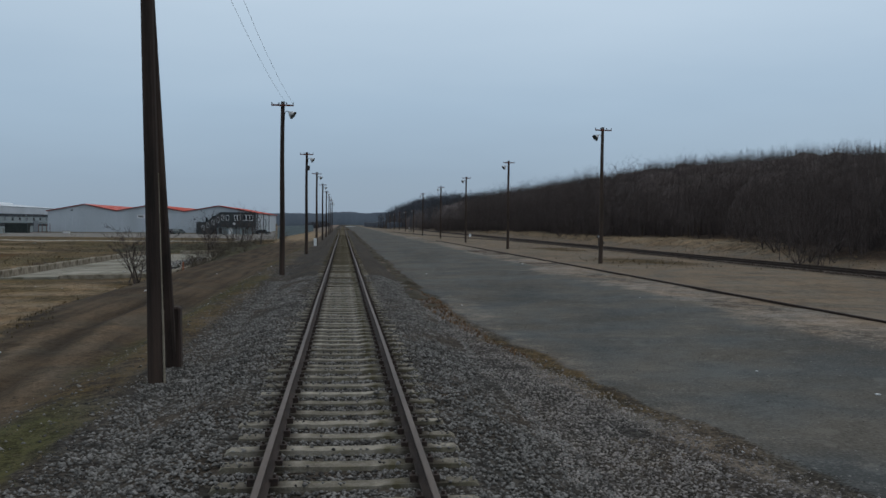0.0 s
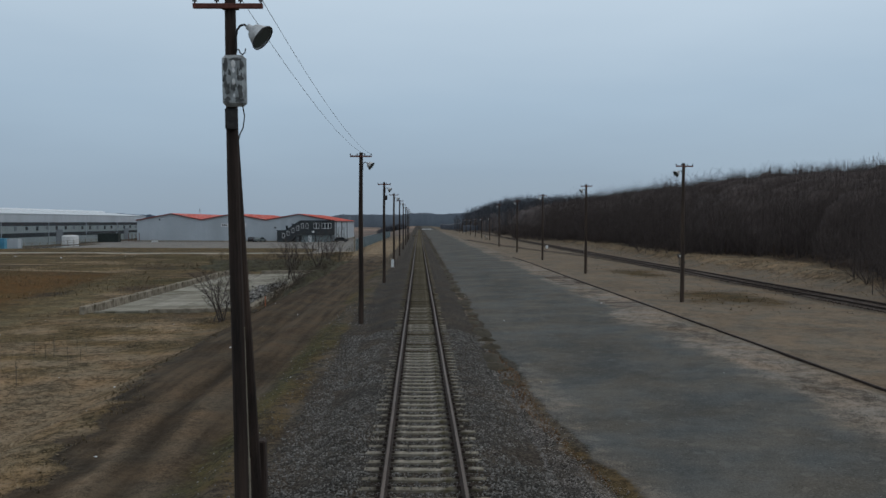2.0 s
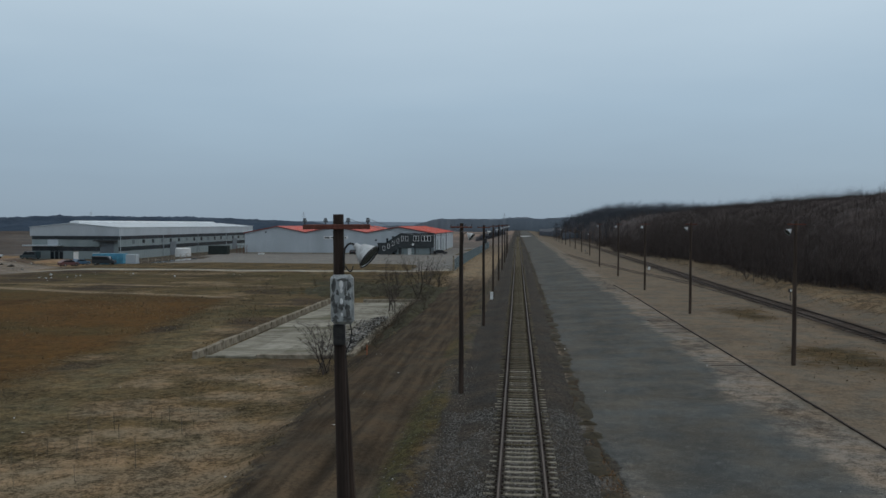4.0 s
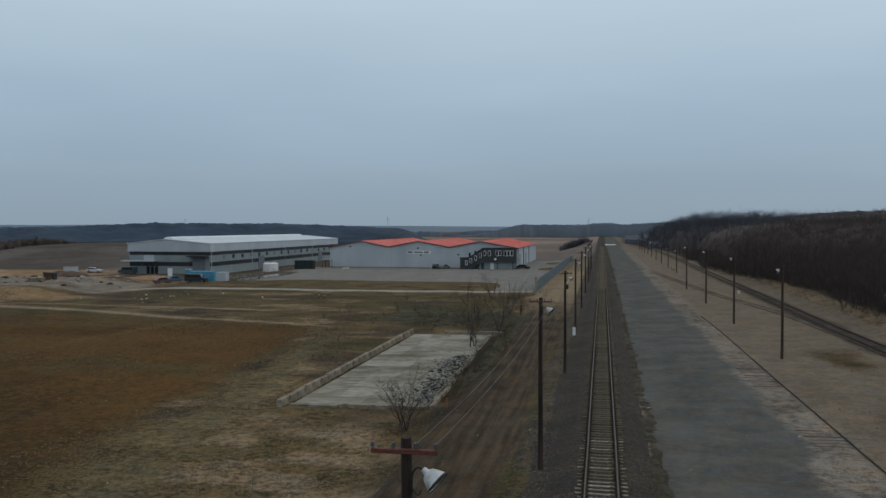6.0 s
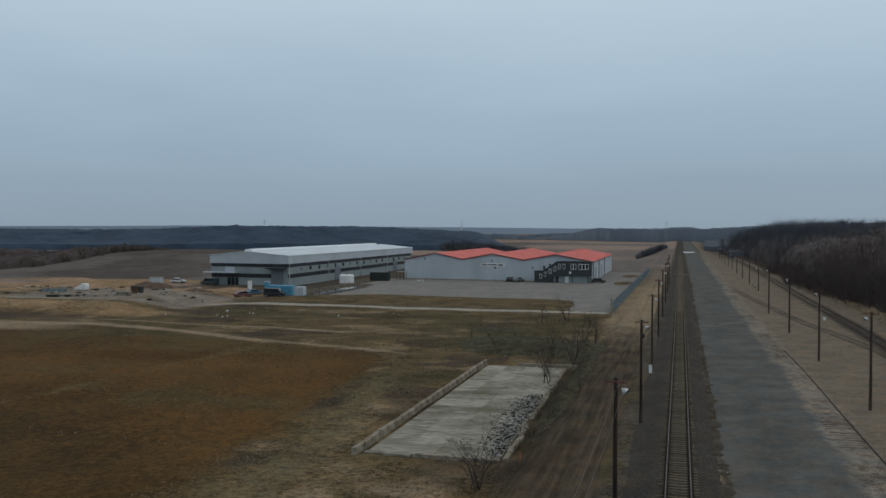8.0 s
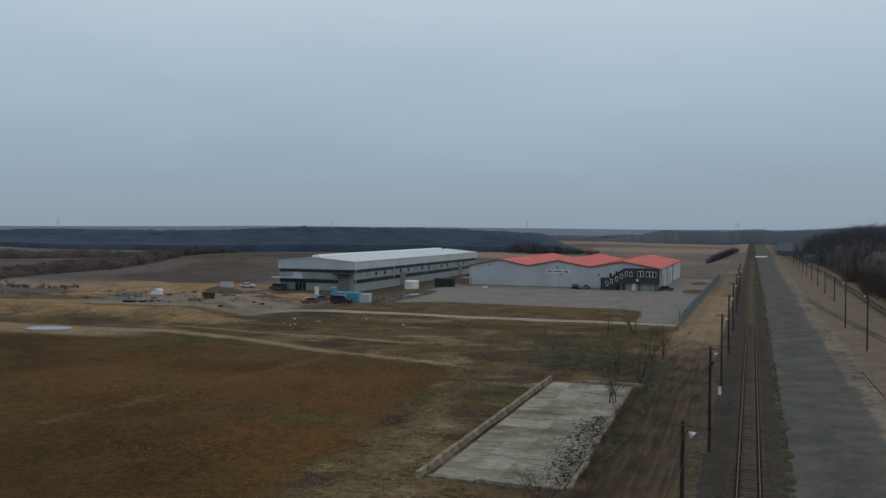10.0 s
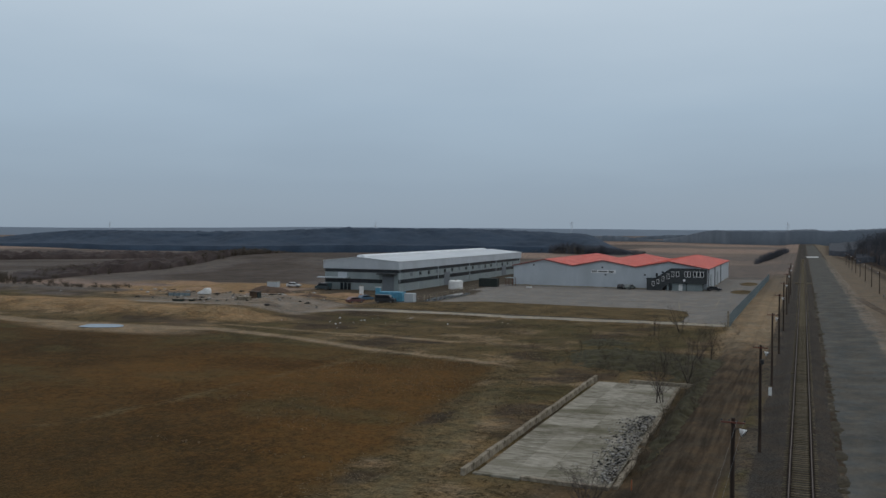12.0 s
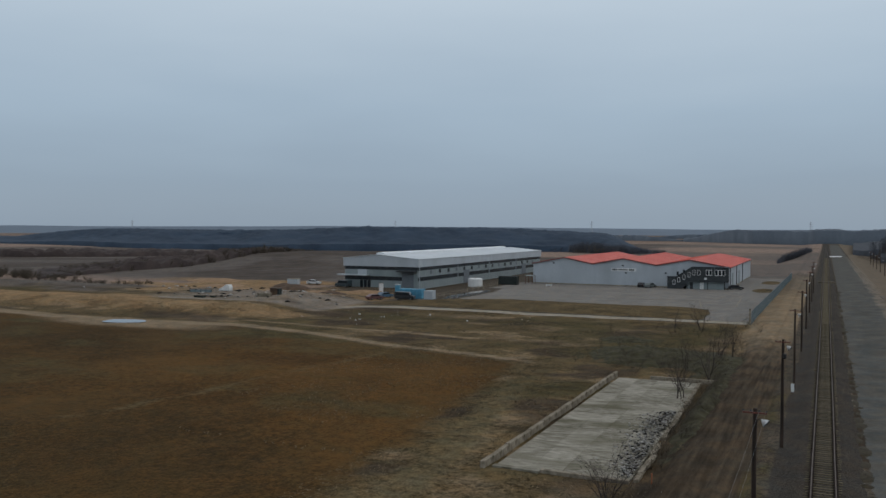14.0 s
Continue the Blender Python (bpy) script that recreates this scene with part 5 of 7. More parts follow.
def build_far_woods():
    rs = np.random.RandomState(41)
    kinds = [clump_kind(rs) for _ in range(5)]

    def belt(name, label, n, line, depth, lo, hi, seed, material=M_FAR_WOOD, wide=1.0):
        t = rs.rand(n)
        d = [0] + list(np.cumsum([math.dist(a, b) for a, b in zip(line, line[1:])]))
        s = t * d[-1]
        x, y = np.interp(s, d, [p[0] for p in line]), np.interp(s, d, [p[1] for p in line])
        back = rs.rand(n) * depth
        r = np.hypot(x, y)
        x, y = x + x / r * back, y + y / r * back
        h = rs.uniform(lo, hi, n) * np.clip(np.minimum(s, d[-1] - s) / 60 + 0.35, 0, 1)
        tagged(plant(name, kinds, np.stack([x, y, ground_z(x, y) - 0.3], -1), h, material, seed, wide), label, "wood", kind="stuff")

    def canopy(name, label, line, depth, top, seed, material=M_FAR_WOOD, rough=0.20, slope=90, rise=None, front=0):
        """The closed mass of a far wood: a lumpy roof with ragged sides."""
        d = [0] + list(np.cumsum([math.dist(a, b) for a, b in zip(line, line[1:])]))
        u = np.linspace(0, d[-1], int(d[-1] / 2.5))
        w = np.concatenate([[0], np.linspace(2, depth - 2, 60), [depth]])
        U, W = np.meshgrid(u, w)
        X, Y = np.interp(U, d, [p[0] for p in line]), np.interp(U, d, [p[1] for p in line])
        R = np.hypot(X, Y)
        wob = W + (vnoise(U, W, 40, seed) - 0.5) * min(26, depth * 0.5)
        if rise:
            top = np.interp(U / d[-1], *rise)
        X, Y = X + X / R * wob, Y + Y / R * wob
        ends = step(0, 90, U) * step(0, slope, d[-1] - U)
        if front:
            ends = ends * (0.30 + 0.70 * step(0, front, W))
        H = top * (0.80 + 0.24 * vnoise(X, Y, 120, seed + 1) + rough * (vnoise(X, Y, 7, seed + 2, 2) - 0.5) + 0.5 * rough * (vnoise(X, Y, 2.2, seed + 3, 1) - 0.5)) * (0.25 + 0.75 * ends if not front else ends)
        H = np.where((W < 1) | (W > depth - 1), -1.0, H)
        Z = ground_z(X, Y) + H
        h, k = X.shape
        i = (np.arange(h - 1)[:, None] * k + np.arange(k - 1)[None, :]).ravel()
        ob = raw(name, np.stack([X, Y, Z], -1).reshape(-1, 3), np.stack([i, i + 1, i + k + 1, i + k], -1), material)
        tagged(ob, label, "wood", kind="stuff")

    main = [(-980, 640), (-760, 585), (-560, 560), (-420, 575), (-300, 600), (-215, 635), (-160, 640), (-118, 630)]
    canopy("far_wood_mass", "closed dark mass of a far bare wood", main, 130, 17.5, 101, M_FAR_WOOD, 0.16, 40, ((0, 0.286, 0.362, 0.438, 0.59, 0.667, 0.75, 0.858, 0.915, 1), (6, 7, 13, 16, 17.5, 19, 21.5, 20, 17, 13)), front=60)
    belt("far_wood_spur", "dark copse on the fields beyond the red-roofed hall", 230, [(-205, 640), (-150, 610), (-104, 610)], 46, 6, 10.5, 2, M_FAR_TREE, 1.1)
    belt("left_scrub_belt", "dark scrub on the heath beyond the dug ground", 400, [(-292, 455), (-262, 385), (-245, 309), (-236, 262), (-240, 230), (-232, 192)], 62, 2.2, 5.4, 3, M_SCRUB_TWIG, 1.2)
    belt("left_scrub_row", "brown scrub behind the sandy bank", 150, [(-330, 222), (-260, 196), (-222, 186), (-196, 184)], 26, 1.8, 4.4, 4, M_SCRUB_TWIG, 1.1)
    belt("scrub_clump", "clump of bare bushes behind the sandy bank", 40, [(-196, 172), (-186, 180), (-180, 192)], 10, 2.4, 4.6, 6, M_SCRUB_TWIG, 1.0)
    belt("copse_behind_hall", "thin row of bare trees behind the red-roofed hall", 16, [(-172, 600), (-150, 610), (-136, 620)], 8, 9, 12, 8, M_TWIG, 0.7)
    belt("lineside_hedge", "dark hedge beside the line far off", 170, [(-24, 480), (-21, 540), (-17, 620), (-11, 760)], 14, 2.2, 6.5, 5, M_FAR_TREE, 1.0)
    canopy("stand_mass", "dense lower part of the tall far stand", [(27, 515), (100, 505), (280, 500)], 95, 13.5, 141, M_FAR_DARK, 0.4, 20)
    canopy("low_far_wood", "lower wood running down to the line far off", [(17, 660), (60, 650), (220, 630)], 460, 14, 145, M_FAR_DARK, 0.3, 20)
    canopy("wood_ahead", "far wood tinted with haze, closing the view along the line", [(-190, 1260), (-60, 1190), (20, 1150), (120, 1110), (300, 1060)], 110, 19, 131, M_FAR_BLUE, 0.12)
    canopy("field_wood", "haze-tinted strip of wood between far fields", [(-760, 1480), (-600, 1500), (-430, 1470)], 60, 9, 161, M_FAR_BLUE, 0.3)
    canopy("field_wood", "haze-tinted strip of wood between far fields", [(-400, 1290), (-290, 1320), (-190, 1330)], 50, 8, 165, M_FAR_BLUE, 0.3)
    canopy("field_wood", "haze-tinted strip of wood between far fields", [(-330, 1700), (-160, 1720), (-40, 1690)], 60, 9, 169, M_FAR_BLUE, 0.3)
    canopy("near_scrub_mass", "low purple-brown scrub running over the heath", [(-300, 470), (-268, 395), (-247, 312), (-236, 264), (-240, 231), (-228, 188)], 58, 2.3, 115, M_SCRUB, 1.7, 60)
    canopy("scrub_mass", "low brown scrub on the far heath", [(-560, 330), (-440, 352), (-380, 400), (-330, 470)], 60, 3.0, 111, M_SCRUB, 1.5)


build_far_woods()


def build_ridges():
    """Far hills that close the horizon."""
    for name, r, crest, amp, seed, a0, a1 in (("far_ridge", 2600, ((60, 96, 110, 125, 138, 175), (9, 9, 13, 18, 15, 13)), 7, 81, 60, 175), ("farthest_ridge", 4200, ((20, 98, 112, 123, 138, 175), (16, 17, 21, 25, 18, 15)), 8, 82, 20, 175)):
        n = 140
        v, f = [], []
        for i in range(n + 1):
            a = radians(a0 + (a1 - a0) * i / n)
            h = float(np.interp(math.degrees(a), *crest)) + amp * (float(vnoise(math.degrees(a) * 1.0, 3.0, 9, seed)) - 0.5)
            x, y = math.cos(a) * r, math.sin(a) * r
            v += [(x * 0.9, y * 0.9, -30), (x, y, h), (x * 1.1, y * 1.1, -30)]
        for i in range(n):
            k = i * 3
            f += [(k, k + 3, k + 4, k + 1), (k + 1, k + 4, k + 5, k + 2)]
        tagged(raw(name, v, f, M_RIDGE, smooth=True), "distant wooded ridge tinted with haze on the horizon", "hills", kind="structure")


build_ridges()


def bare_tree(name, x, y, height, radius, seed, label, category="tree", stems=1, limbs=9, twigs=5, spread=0.55, tilt=0.16):
    rs = np.random.RandomState(seed)
    root = thing(name, x, y, float(ground_z(x, y)) - 0.05, 0, label, category)
    crown = []
    for k in range(stems):
        segs = grow_tree(rs, height * rs.uniform(0.75, 1.0), radius, limbs, twigs, spread, 0.18, 0.14)
        a, off = rs.rand() * 6.283, 0.0 if stems == 1 else 0.35
        shift = np.array([math.cos(a) * off, math.sin(a) * off, 0])
        lean = rs.normal(0, tilt if stems > 1 else 0.05, 2)
        def move(p):
            return p + shift + np.array([lean[0] * p[2], lean[1] * p[2], 0])
        segs = [(move(p), move(q), r0, r1) for p, q, r0, r1 in segs]
        v, f = segs_mesh(segs[:5])
        raw("trunk", v, f, M_BARK, root)
        crown += segs[5:]
    v, f = segs_mesh(crown, 0.006)
    raw("crown", v, f, M_BARK, root)
    return root


def build_trees():
    bare_tree("bare_tree", -12.9, 53.6, 3.8, 0.045, 1, "low spreading bare tree with several stems beside the old slab", stems=8, limbs=12, twigs=9, spread=1.0, tilt=0.40)
    bare_tree("bare_tree", -14.2, 92.5, 5.2, 0.07, 2, "bare young tree at the corner of the old slab", stems=4, limbs=12, twigs=8, tilt=0.2)
    bare_tree("bare_tree", -12.6, 104.5, 6.0, 0.08, 3, "bare young tree beyond the old slab", stems=4, limbs=12, twigs=8, tilt=0.2)
    bare_tree("bare_tree", -13.2, 119, 6.0, 0.08, 4, "bare young tree among scrub beyond the slab", stems=3)
    bare_tree("bare_tree", -11.8, 127, 5.0, 0.07, 5, "bare young tree beside the dirt road", stems=2)
    bare_tree("bare_tree", -16.5, 112, 4.6, 0.06, 6, "bare young tree in the scrub", stems=3)
    bare_tree("bare_tree", -20.5, 158, 5.5, 0.08, 7, "bare tree before the paved yard", stems=3)
    bare_tree("bare_tree", -24.5, 152, 4.5, 0.07, 8, "bare tree before the paved yard", stems=2)
    rs = np.random.RandomState(51)
    def bush():
        segs = []
        for _ in range(5):
            lean = rs.normal(0, 0.38, 2)
            for p, q, r0, r1 in grow_tree(rs, rs.uniform(0.45, 0.95), 0.007, 6, 4, 0.75, 0.08, 0.22):
                segs.append((p + (lean[0] * p[2], lean[1] * p[2], 0), q + (lean[0] * q[2], lean[1] * q[2], 0), r0, r1))
        return segs_mesh(segs, 0.0022)
    # low brambles, closed to the ground
    X, Y = np.meshgrid(np.arange(-36, -9.4, 0.3), np.arange(60, 146, 0.45))
    mask = np.exp(-(((X + 22) / 8.5) ** 2 + ((Y - 122) / 7.5) ** 2)) + 0.8 * np.exp(-(((X + 11.3) / 1.0) ** 2 + ((Y - 92) / 19) ** 2)) + 0.7 * np.exp(-(((X + 13.5) / 2.0) ** 2 + ((Y - 116) / 8) ** 2)) + 0.6 * np.exp(-(((X + 30) / 4.0) ** 2 + ((Y - 138) / 4) ** 2))
    H = mask * (0.65 + 1.6 * vnoise(X, Y, 3.2, 151)) - 0.30 + 0.5 * (vnoise(X, Y, 0.8, 152, 2) - 0.5)
    H = np.where((X > -23.9) & (X < -12.5) & (Y > 59) & (Y < 106), -0.6, np.clip(H, -0.6, 1.3))
    h, w = X.shape
    i = (np.arange(h - 1)[:, None] * w + np.arange(w - 1)[None, :]).ravel()
    f = np.stack([i, i + 1, i + w + 1, i + w], -1)
    f = f[(H.ravel()[f] > -0.15).any(1)]
    used, f = np.unique(f, return_inverse=True)
    v = np.stack([X, Y, ground_z(X, Y) + H], -1).reshape(-1, 3)[used]
    tagged(raw("bramble_thicket", v, f.reshape(-1, 4), M_BRAMBLE), "low dark olive brambles and dead weeds", "bushes", kind="stuff")
    kinds = [bush() for _ in range(5)]
    spots = []
    for cx, cy, sx, sy, n in ((-17, 118, 4, 6, 44), (-24, 123, 6, 6, 50), (-11.4, 90, 0.8, 14, 60), (-12, 138, 2.5, 14, 22), (-21, 154, 7, 4, 20), (-11.6, 68, 0.6, 10, 26)):
        spots += [(rs.normal(cx, sx), rs.normal(cy, sy)) for _ in range(n)]
    p = np.array([(x, y) for x, y in spots if x < -9.9 and y > 63 and not (-23.8 < x < -12.6 and 59 < y < 106)])
    p = np.stack([p[:, 0], p[:, 1], ground_z(p[:, 0], p[:, 1]) - 0.03], -1)
    tagged(plant("bare_scrub", kinds, p, rs.uniform(1.0, 2.6, len(p)), M_SCRUB_TWIG, 7), "tangled bare scrub and brambles beside the dirt road", "bushes", kind="stuff")


build_trees()


def tuft_kind(rs, blades=5, rise=0.72):
    v, f = [], []
    for _ in range(blades):
        a, b = rs.rand() * 6.283, rs.rand() * 6.283
        o = np.array([np.cos(b), np.sin(b), 0]) * 0.25 * rs.rand()
        d = np.array([np.cos(a), np.sin(a), 0])
        s = np.array([-d[1], d[0], 0]) * 0.05
        h = rs.uniform(0.5, 1.0)
        k = len(v)
        v += [o - s, o + s, o + d * 0.28 * h + s * 0.7 + (0, 0, 0.86 * rise * h), o + d * 0.28 * h - s * 0.7 + (0, 0, 0.86 * rise * h)]
        v += [o + d * 1.0 * h + s * 0.2 + (0, 0, h * rise), o + d * 1.0 * h - s * 0.2 + (0, 0, h * rise)]
        f += [(k, k + 1, k + 2, k + 3), (k + 3, k + 2, k + 4, k + 5)]
    return np.array(v), np.array(f)


def build_grass():
    rs = np.random.RandomState(61)
    kinds = [tuft_kind(rs) for _ in range(6)]

    flat = [tuft_kind(rs, 5, 0.26) for _ in range(6)]

    def sow(name, label, n, x0, x1, y0, y1, lo, hi, material, seed, keep, power=1.0, kinds=kinds):
        x, y = rs.uniform(x0, x1, n), y0 + (y1 - y0) * rs.rand(n) ** power
        k = keep(x, y)
        x, y = x[k], y[k]
        tagged(plant(name, kinds, np.stack([x, y, ground_z(x, y) - 0.01], -1), rs.uniform(lo, hi, len(x)), material, seed), label, "grass", kind="stuff")

    sow("dry_meadow_grass", "matted dry straw-coloured meadow grass", 12500, -34, -8.0, 14, 62, 0.07, 0.24, M_STRAW, 1, lambda x, y: (vnoise(x, y, 5, 91) > 0.36) & (x < road_left(y) - 0.4) & ~((x > -24.5) & (y > 58.5)), 1.2, flat)
    sow("rough_field_grass", "rough dry grass between field and yard", 9000, -60, -10.6, 58, 168, 0.10, 0.36, M_GRASS, 2, lambda x, y: (vnoise(x, y, 9, 92) > 0.50) & ~((x > -24.8) & (x < -12.2) & (y > 58) & (y < 107)))
    sow("weedy_field_growth", "low russet weeds in the fallow field", 8000, -100, -27, 34, 118, 0.06, 0.20, M_FIELD_WEED, 3, lambda x, y: (vnoise(x, y, 14, 93) > 0.45) & (x < np.interp(y, [p[1] for p in PATH_A], [p[0] for p in PATH_A]) - 4), 1.2, flat)
    sow("asphalt_edge_grass", "low brown matted grass along the broken asphalt edge", 6500, 2.4, 4.6, 7, 90, 0.03, 0.10, M_EDGE_GRASS, 4, lambda x, y: (np.abs(x - asphalt_left(y) + 0.35) < 0.34) & (vnoise(x, y * 0.5, 1.8, 45) > 0.42), 1.3, flat)
    sow("russet_edge_grass", "russet dry grass clump beside the asphalt", 1500, 2.6, 4.0, 15, 34, 0.05, 0.17, M_RUST_GRASS, 5, lambda x, y: (np.abs(x - asphalt_left(y) + 0.35 + 0.012 * (y - 15)) < 0.34 * np.exp(-((y - 27.5) / 5.5) ** 2) + 0.20 * (vnoise(x, y, 1.2, 97) - 0.2)))
    sow("tan_grass_patch", "pale tan dry grass patch in the gravel", 260, 3.0, 4.0, 8.6, 10.4, 0.03, 0.09, M_STRAW, 15, lambda x, y: ((x - 3.55 - 0.35 * (9.5 - y)) / 0.42) ** 2 + ((y - 9.4) / 0.6) ** 2 < 0.4 + 0.9 * vnoise(x, y, 0.5, 98), 1.0, flat)
    sow("bank_grass", "pale dry grass on the bank below the wood", 5500, 30.5, 42, 30, 260, 0.10, 0.28, M_GRASS, 6, lambda x, y: (x < wood_edge(y) + 1) & (near_line(x, y, RIGHT_TRACK) > 1.9))
    sow("strip_grass", "dry grass on the bare strip below the lamp poles", 2600, 15, 27, 20, 120, 0.05, 0.16, M_GRASS, 7, lambda x, y: (vnoise(x, y, 5, 44) > 0.57) & (near_line(x, y, BRANCH) > 1.6), 1.0, flat)
    sow("strip_weeds", "brown dead weeds round a lamp pole on the bare strip", 2600, 15.5, 26, 44, 96, 0.06, 0.22, M_EDGE_GRASS, 21, lambda x, y: (np.exp(-(((x - 20.5) / 3.4) ** 2 + ((y - 55) / 6.5) ** 2)) + 0.8 * np.exp(-(((x - 22) / 3) ** 2 + ((y - 84) / 9) ** 2))) > 1.2 * rs.rand(len(x)))
    sow("verge_weeds", "low dull green weeds on the trackside verge", 4200, -5.3, -3.3, 8, 90, 0.02, 0.08, M_WEED, 8, lambda x, y: vnoise(x, y * 0.5, 2.5, 31) > 0.45, 1.5, flat)
    sow("verge_straw", "matted brown grass between gravel and dirt road", 4200, -5.6, -3.2, 8, 60, 0.03, 0.10, M_EDGE_GRASS, 18, lambda x, y: vnoise(x, y, 1.8, 99) > 0.47, 1.6, flat)
    sow("road_edge_grass", "ragged brown grass hanging over the dirt road's edge", 5200, -12.6, -7.4, 12, 130, 0.05, 0.17, M_EDGE_GRASS, 19, lambda x, y: np.abs(x - road_left(y) + 0.25) < 0.15 + 1.1 * vnoise(x, y, 1.6, 96) ** 2, 1.6)
    # tall dead stalks standing over the meadow
    stalk = [segs_mesh([(np.zeros(3), np.array([rs.normal(0, 0.06), rs.normal(0, 0.06), 1.0]), 0.016, 0.008)] + [(np.array([0, 0, h]), np.array([rs.normal(0, 0.1), rs.normal(0, 0.1), h + 0.16]), 0.010, 0.005) for h in (0.5, 0.62, 0.75, 0.85)]) for _ in range(4)]
    x, y = rs.normal(-18.5, 2.6, 34), rs.normal(37, 5, 34)
    tagged(plant("dead_stalks", stalk, np.stack([x, y, ground_z(x, y)], -1), rs.uniform(0.25, 0.9, 34), M_TWIG, 9), "tall dead weed stalks in the dry meadow", "weeds", kind="stuff")


build_grass()


# ---------------------------------------------------------------- poles and line furniture
def lamp_pole(name, label, lamp_side=1, height=8.75, radius=0.125, timber=None, bell=False, arm=True):
    """A timber pole with crossarm, insulators and a swan-neck lamp."""
    timber = timber or M_POLE
    root = thing(name, 0, 0, 0, 0, label, "lamp pole", "lamp poles along the line")
    bm = bmesh.new()
    steps = 6
    for i in range(steps):
        a, b = i / steps, (i + 1) / steps
        tube(bm, (0.012 * math.sin(a * 7), 0, height * a - (0.3 if i == 0 else 0)), (0.012 * math.sin(b * 7), 0, height * b), radius * (1.12 - 0.36 * a), radius * (1.12 - 0.36 * b), 12, i in (0, steps - 1))
    bmesh.ops.remove_doubles(bm, verts=bm.verts, dist=0.004)
    part("pole", bm, timber, root)
    top = height - 0.20
    if arm:
        beam = part("crossarm", one_box(-0.56, 0.56, -0.17, -0.10, top - 0.04, top + 0.04, bevel=0.008), M_ARM, root, "rusty red-brown crossarm")
        part("brace_strap", one_box(-0.13, 0.13, -0.10, 0.115, top - 0.02, top + 0.02), M_IRON, root)
        for x in (-0.53, -0.18, 0.20, 0.53):
            bm = bmesh.new()
            tube(bm, (x, -0.135, top + 0.03), (x, -0.135, top + 0.085), 0.012, sides=6)
            tube(bm, (x, -0.135, top + 0.075), (x, -0.135, top + 0.11), 0.042, 0.034, 8)
            tube(bm, (x, -0.135, top + 0.115), (x, -0.135, top + 0.145), 0.030, 0.026, 8)
            part("insulator", bm, M_INSULATOR, beam, "dark glazed pin insulator")
    s = lamp_side
    bm = bmesh.new()
    path = [(0.10, top - 0.72), (0.10, top - 0.48), (0.12, top - 0.37), (0.17, top - 0.30), (0.23, top - 0.28), (0.29, top - 0.31), (0.33, top - 0.35)]
    for (xa, za), (xb, zb) in zip(path, path[1:]):
        tube(bm, (s * xa, -0.06, za), (s * xb, -0.06, zb), 0.018, sides=8)
    part("lamp_arm", bm, M_IRON, root, "bent dark iron swan-neck arm")
    d = Vector((s * 0.76, -0.20, -0.60)).normalized()
    p = Vector((s * 0.31, -0.06, top - 0.32))
    rings = ((0.0, 0.05), (0.06, 0.06), (0.10, 0.12), (0.19, 0.165), (0.27, 0.205), (0.30, 0.21))
    bm = bmesh.new()
    for (q0, r0), (q1, r1) in zip(rings, rings[1:]):
        tube(bm, p + d * q0, p + d * q1, r0, r1, 16, False)
    tube(bm, p - d * 0.02, p, 0.049, 0.05, 16, True)
    bmesh.ops.remove_doubles(bm, verts=bm.verts, dist=0.003)
    for f in bm.faces:
        f.smooth = True
    head = part("lamp_shade", bm, M_ENAMEL, root, "chipped white enamel lamp shade")
    bm = bmesh.new()
    tube(bm, p + d * 0.275, p + d * 0.295, 0.195, 0.195, 16)
    part("lamp_glass", bm, M_LENS, head, "dark lamp glass")
    bm = bmesh.new()
    tube(bm, p + d * 0.288, p + d * 0.315, 0.222, 0.226, 16, False)
    tube(bm, p + d * 0.285, p + d * 0.288, 0.205, 0.222, 16, False)
    part("rim", bm, M_IRON, head)
    if bell:
        bm = bmesh.new()
        tube(bm, (s * 0.13, -0.1, top - 1.25), (s * 0.13, -0.1, top - 0.95), 0.15, 0.15, 12)
        tube(bm, (s * 0.13, -0.1, top - 1.35), (s * 0.13, -0.1, top - 1.25), 0.08, 0.15, 12)
        part("control_box", bm, M_IRON, root, "round dark ballast box below the lamp")
    return root


LEAD = pose(-3.12, 14.05, -0.35, 3.0, -0.5, 0)


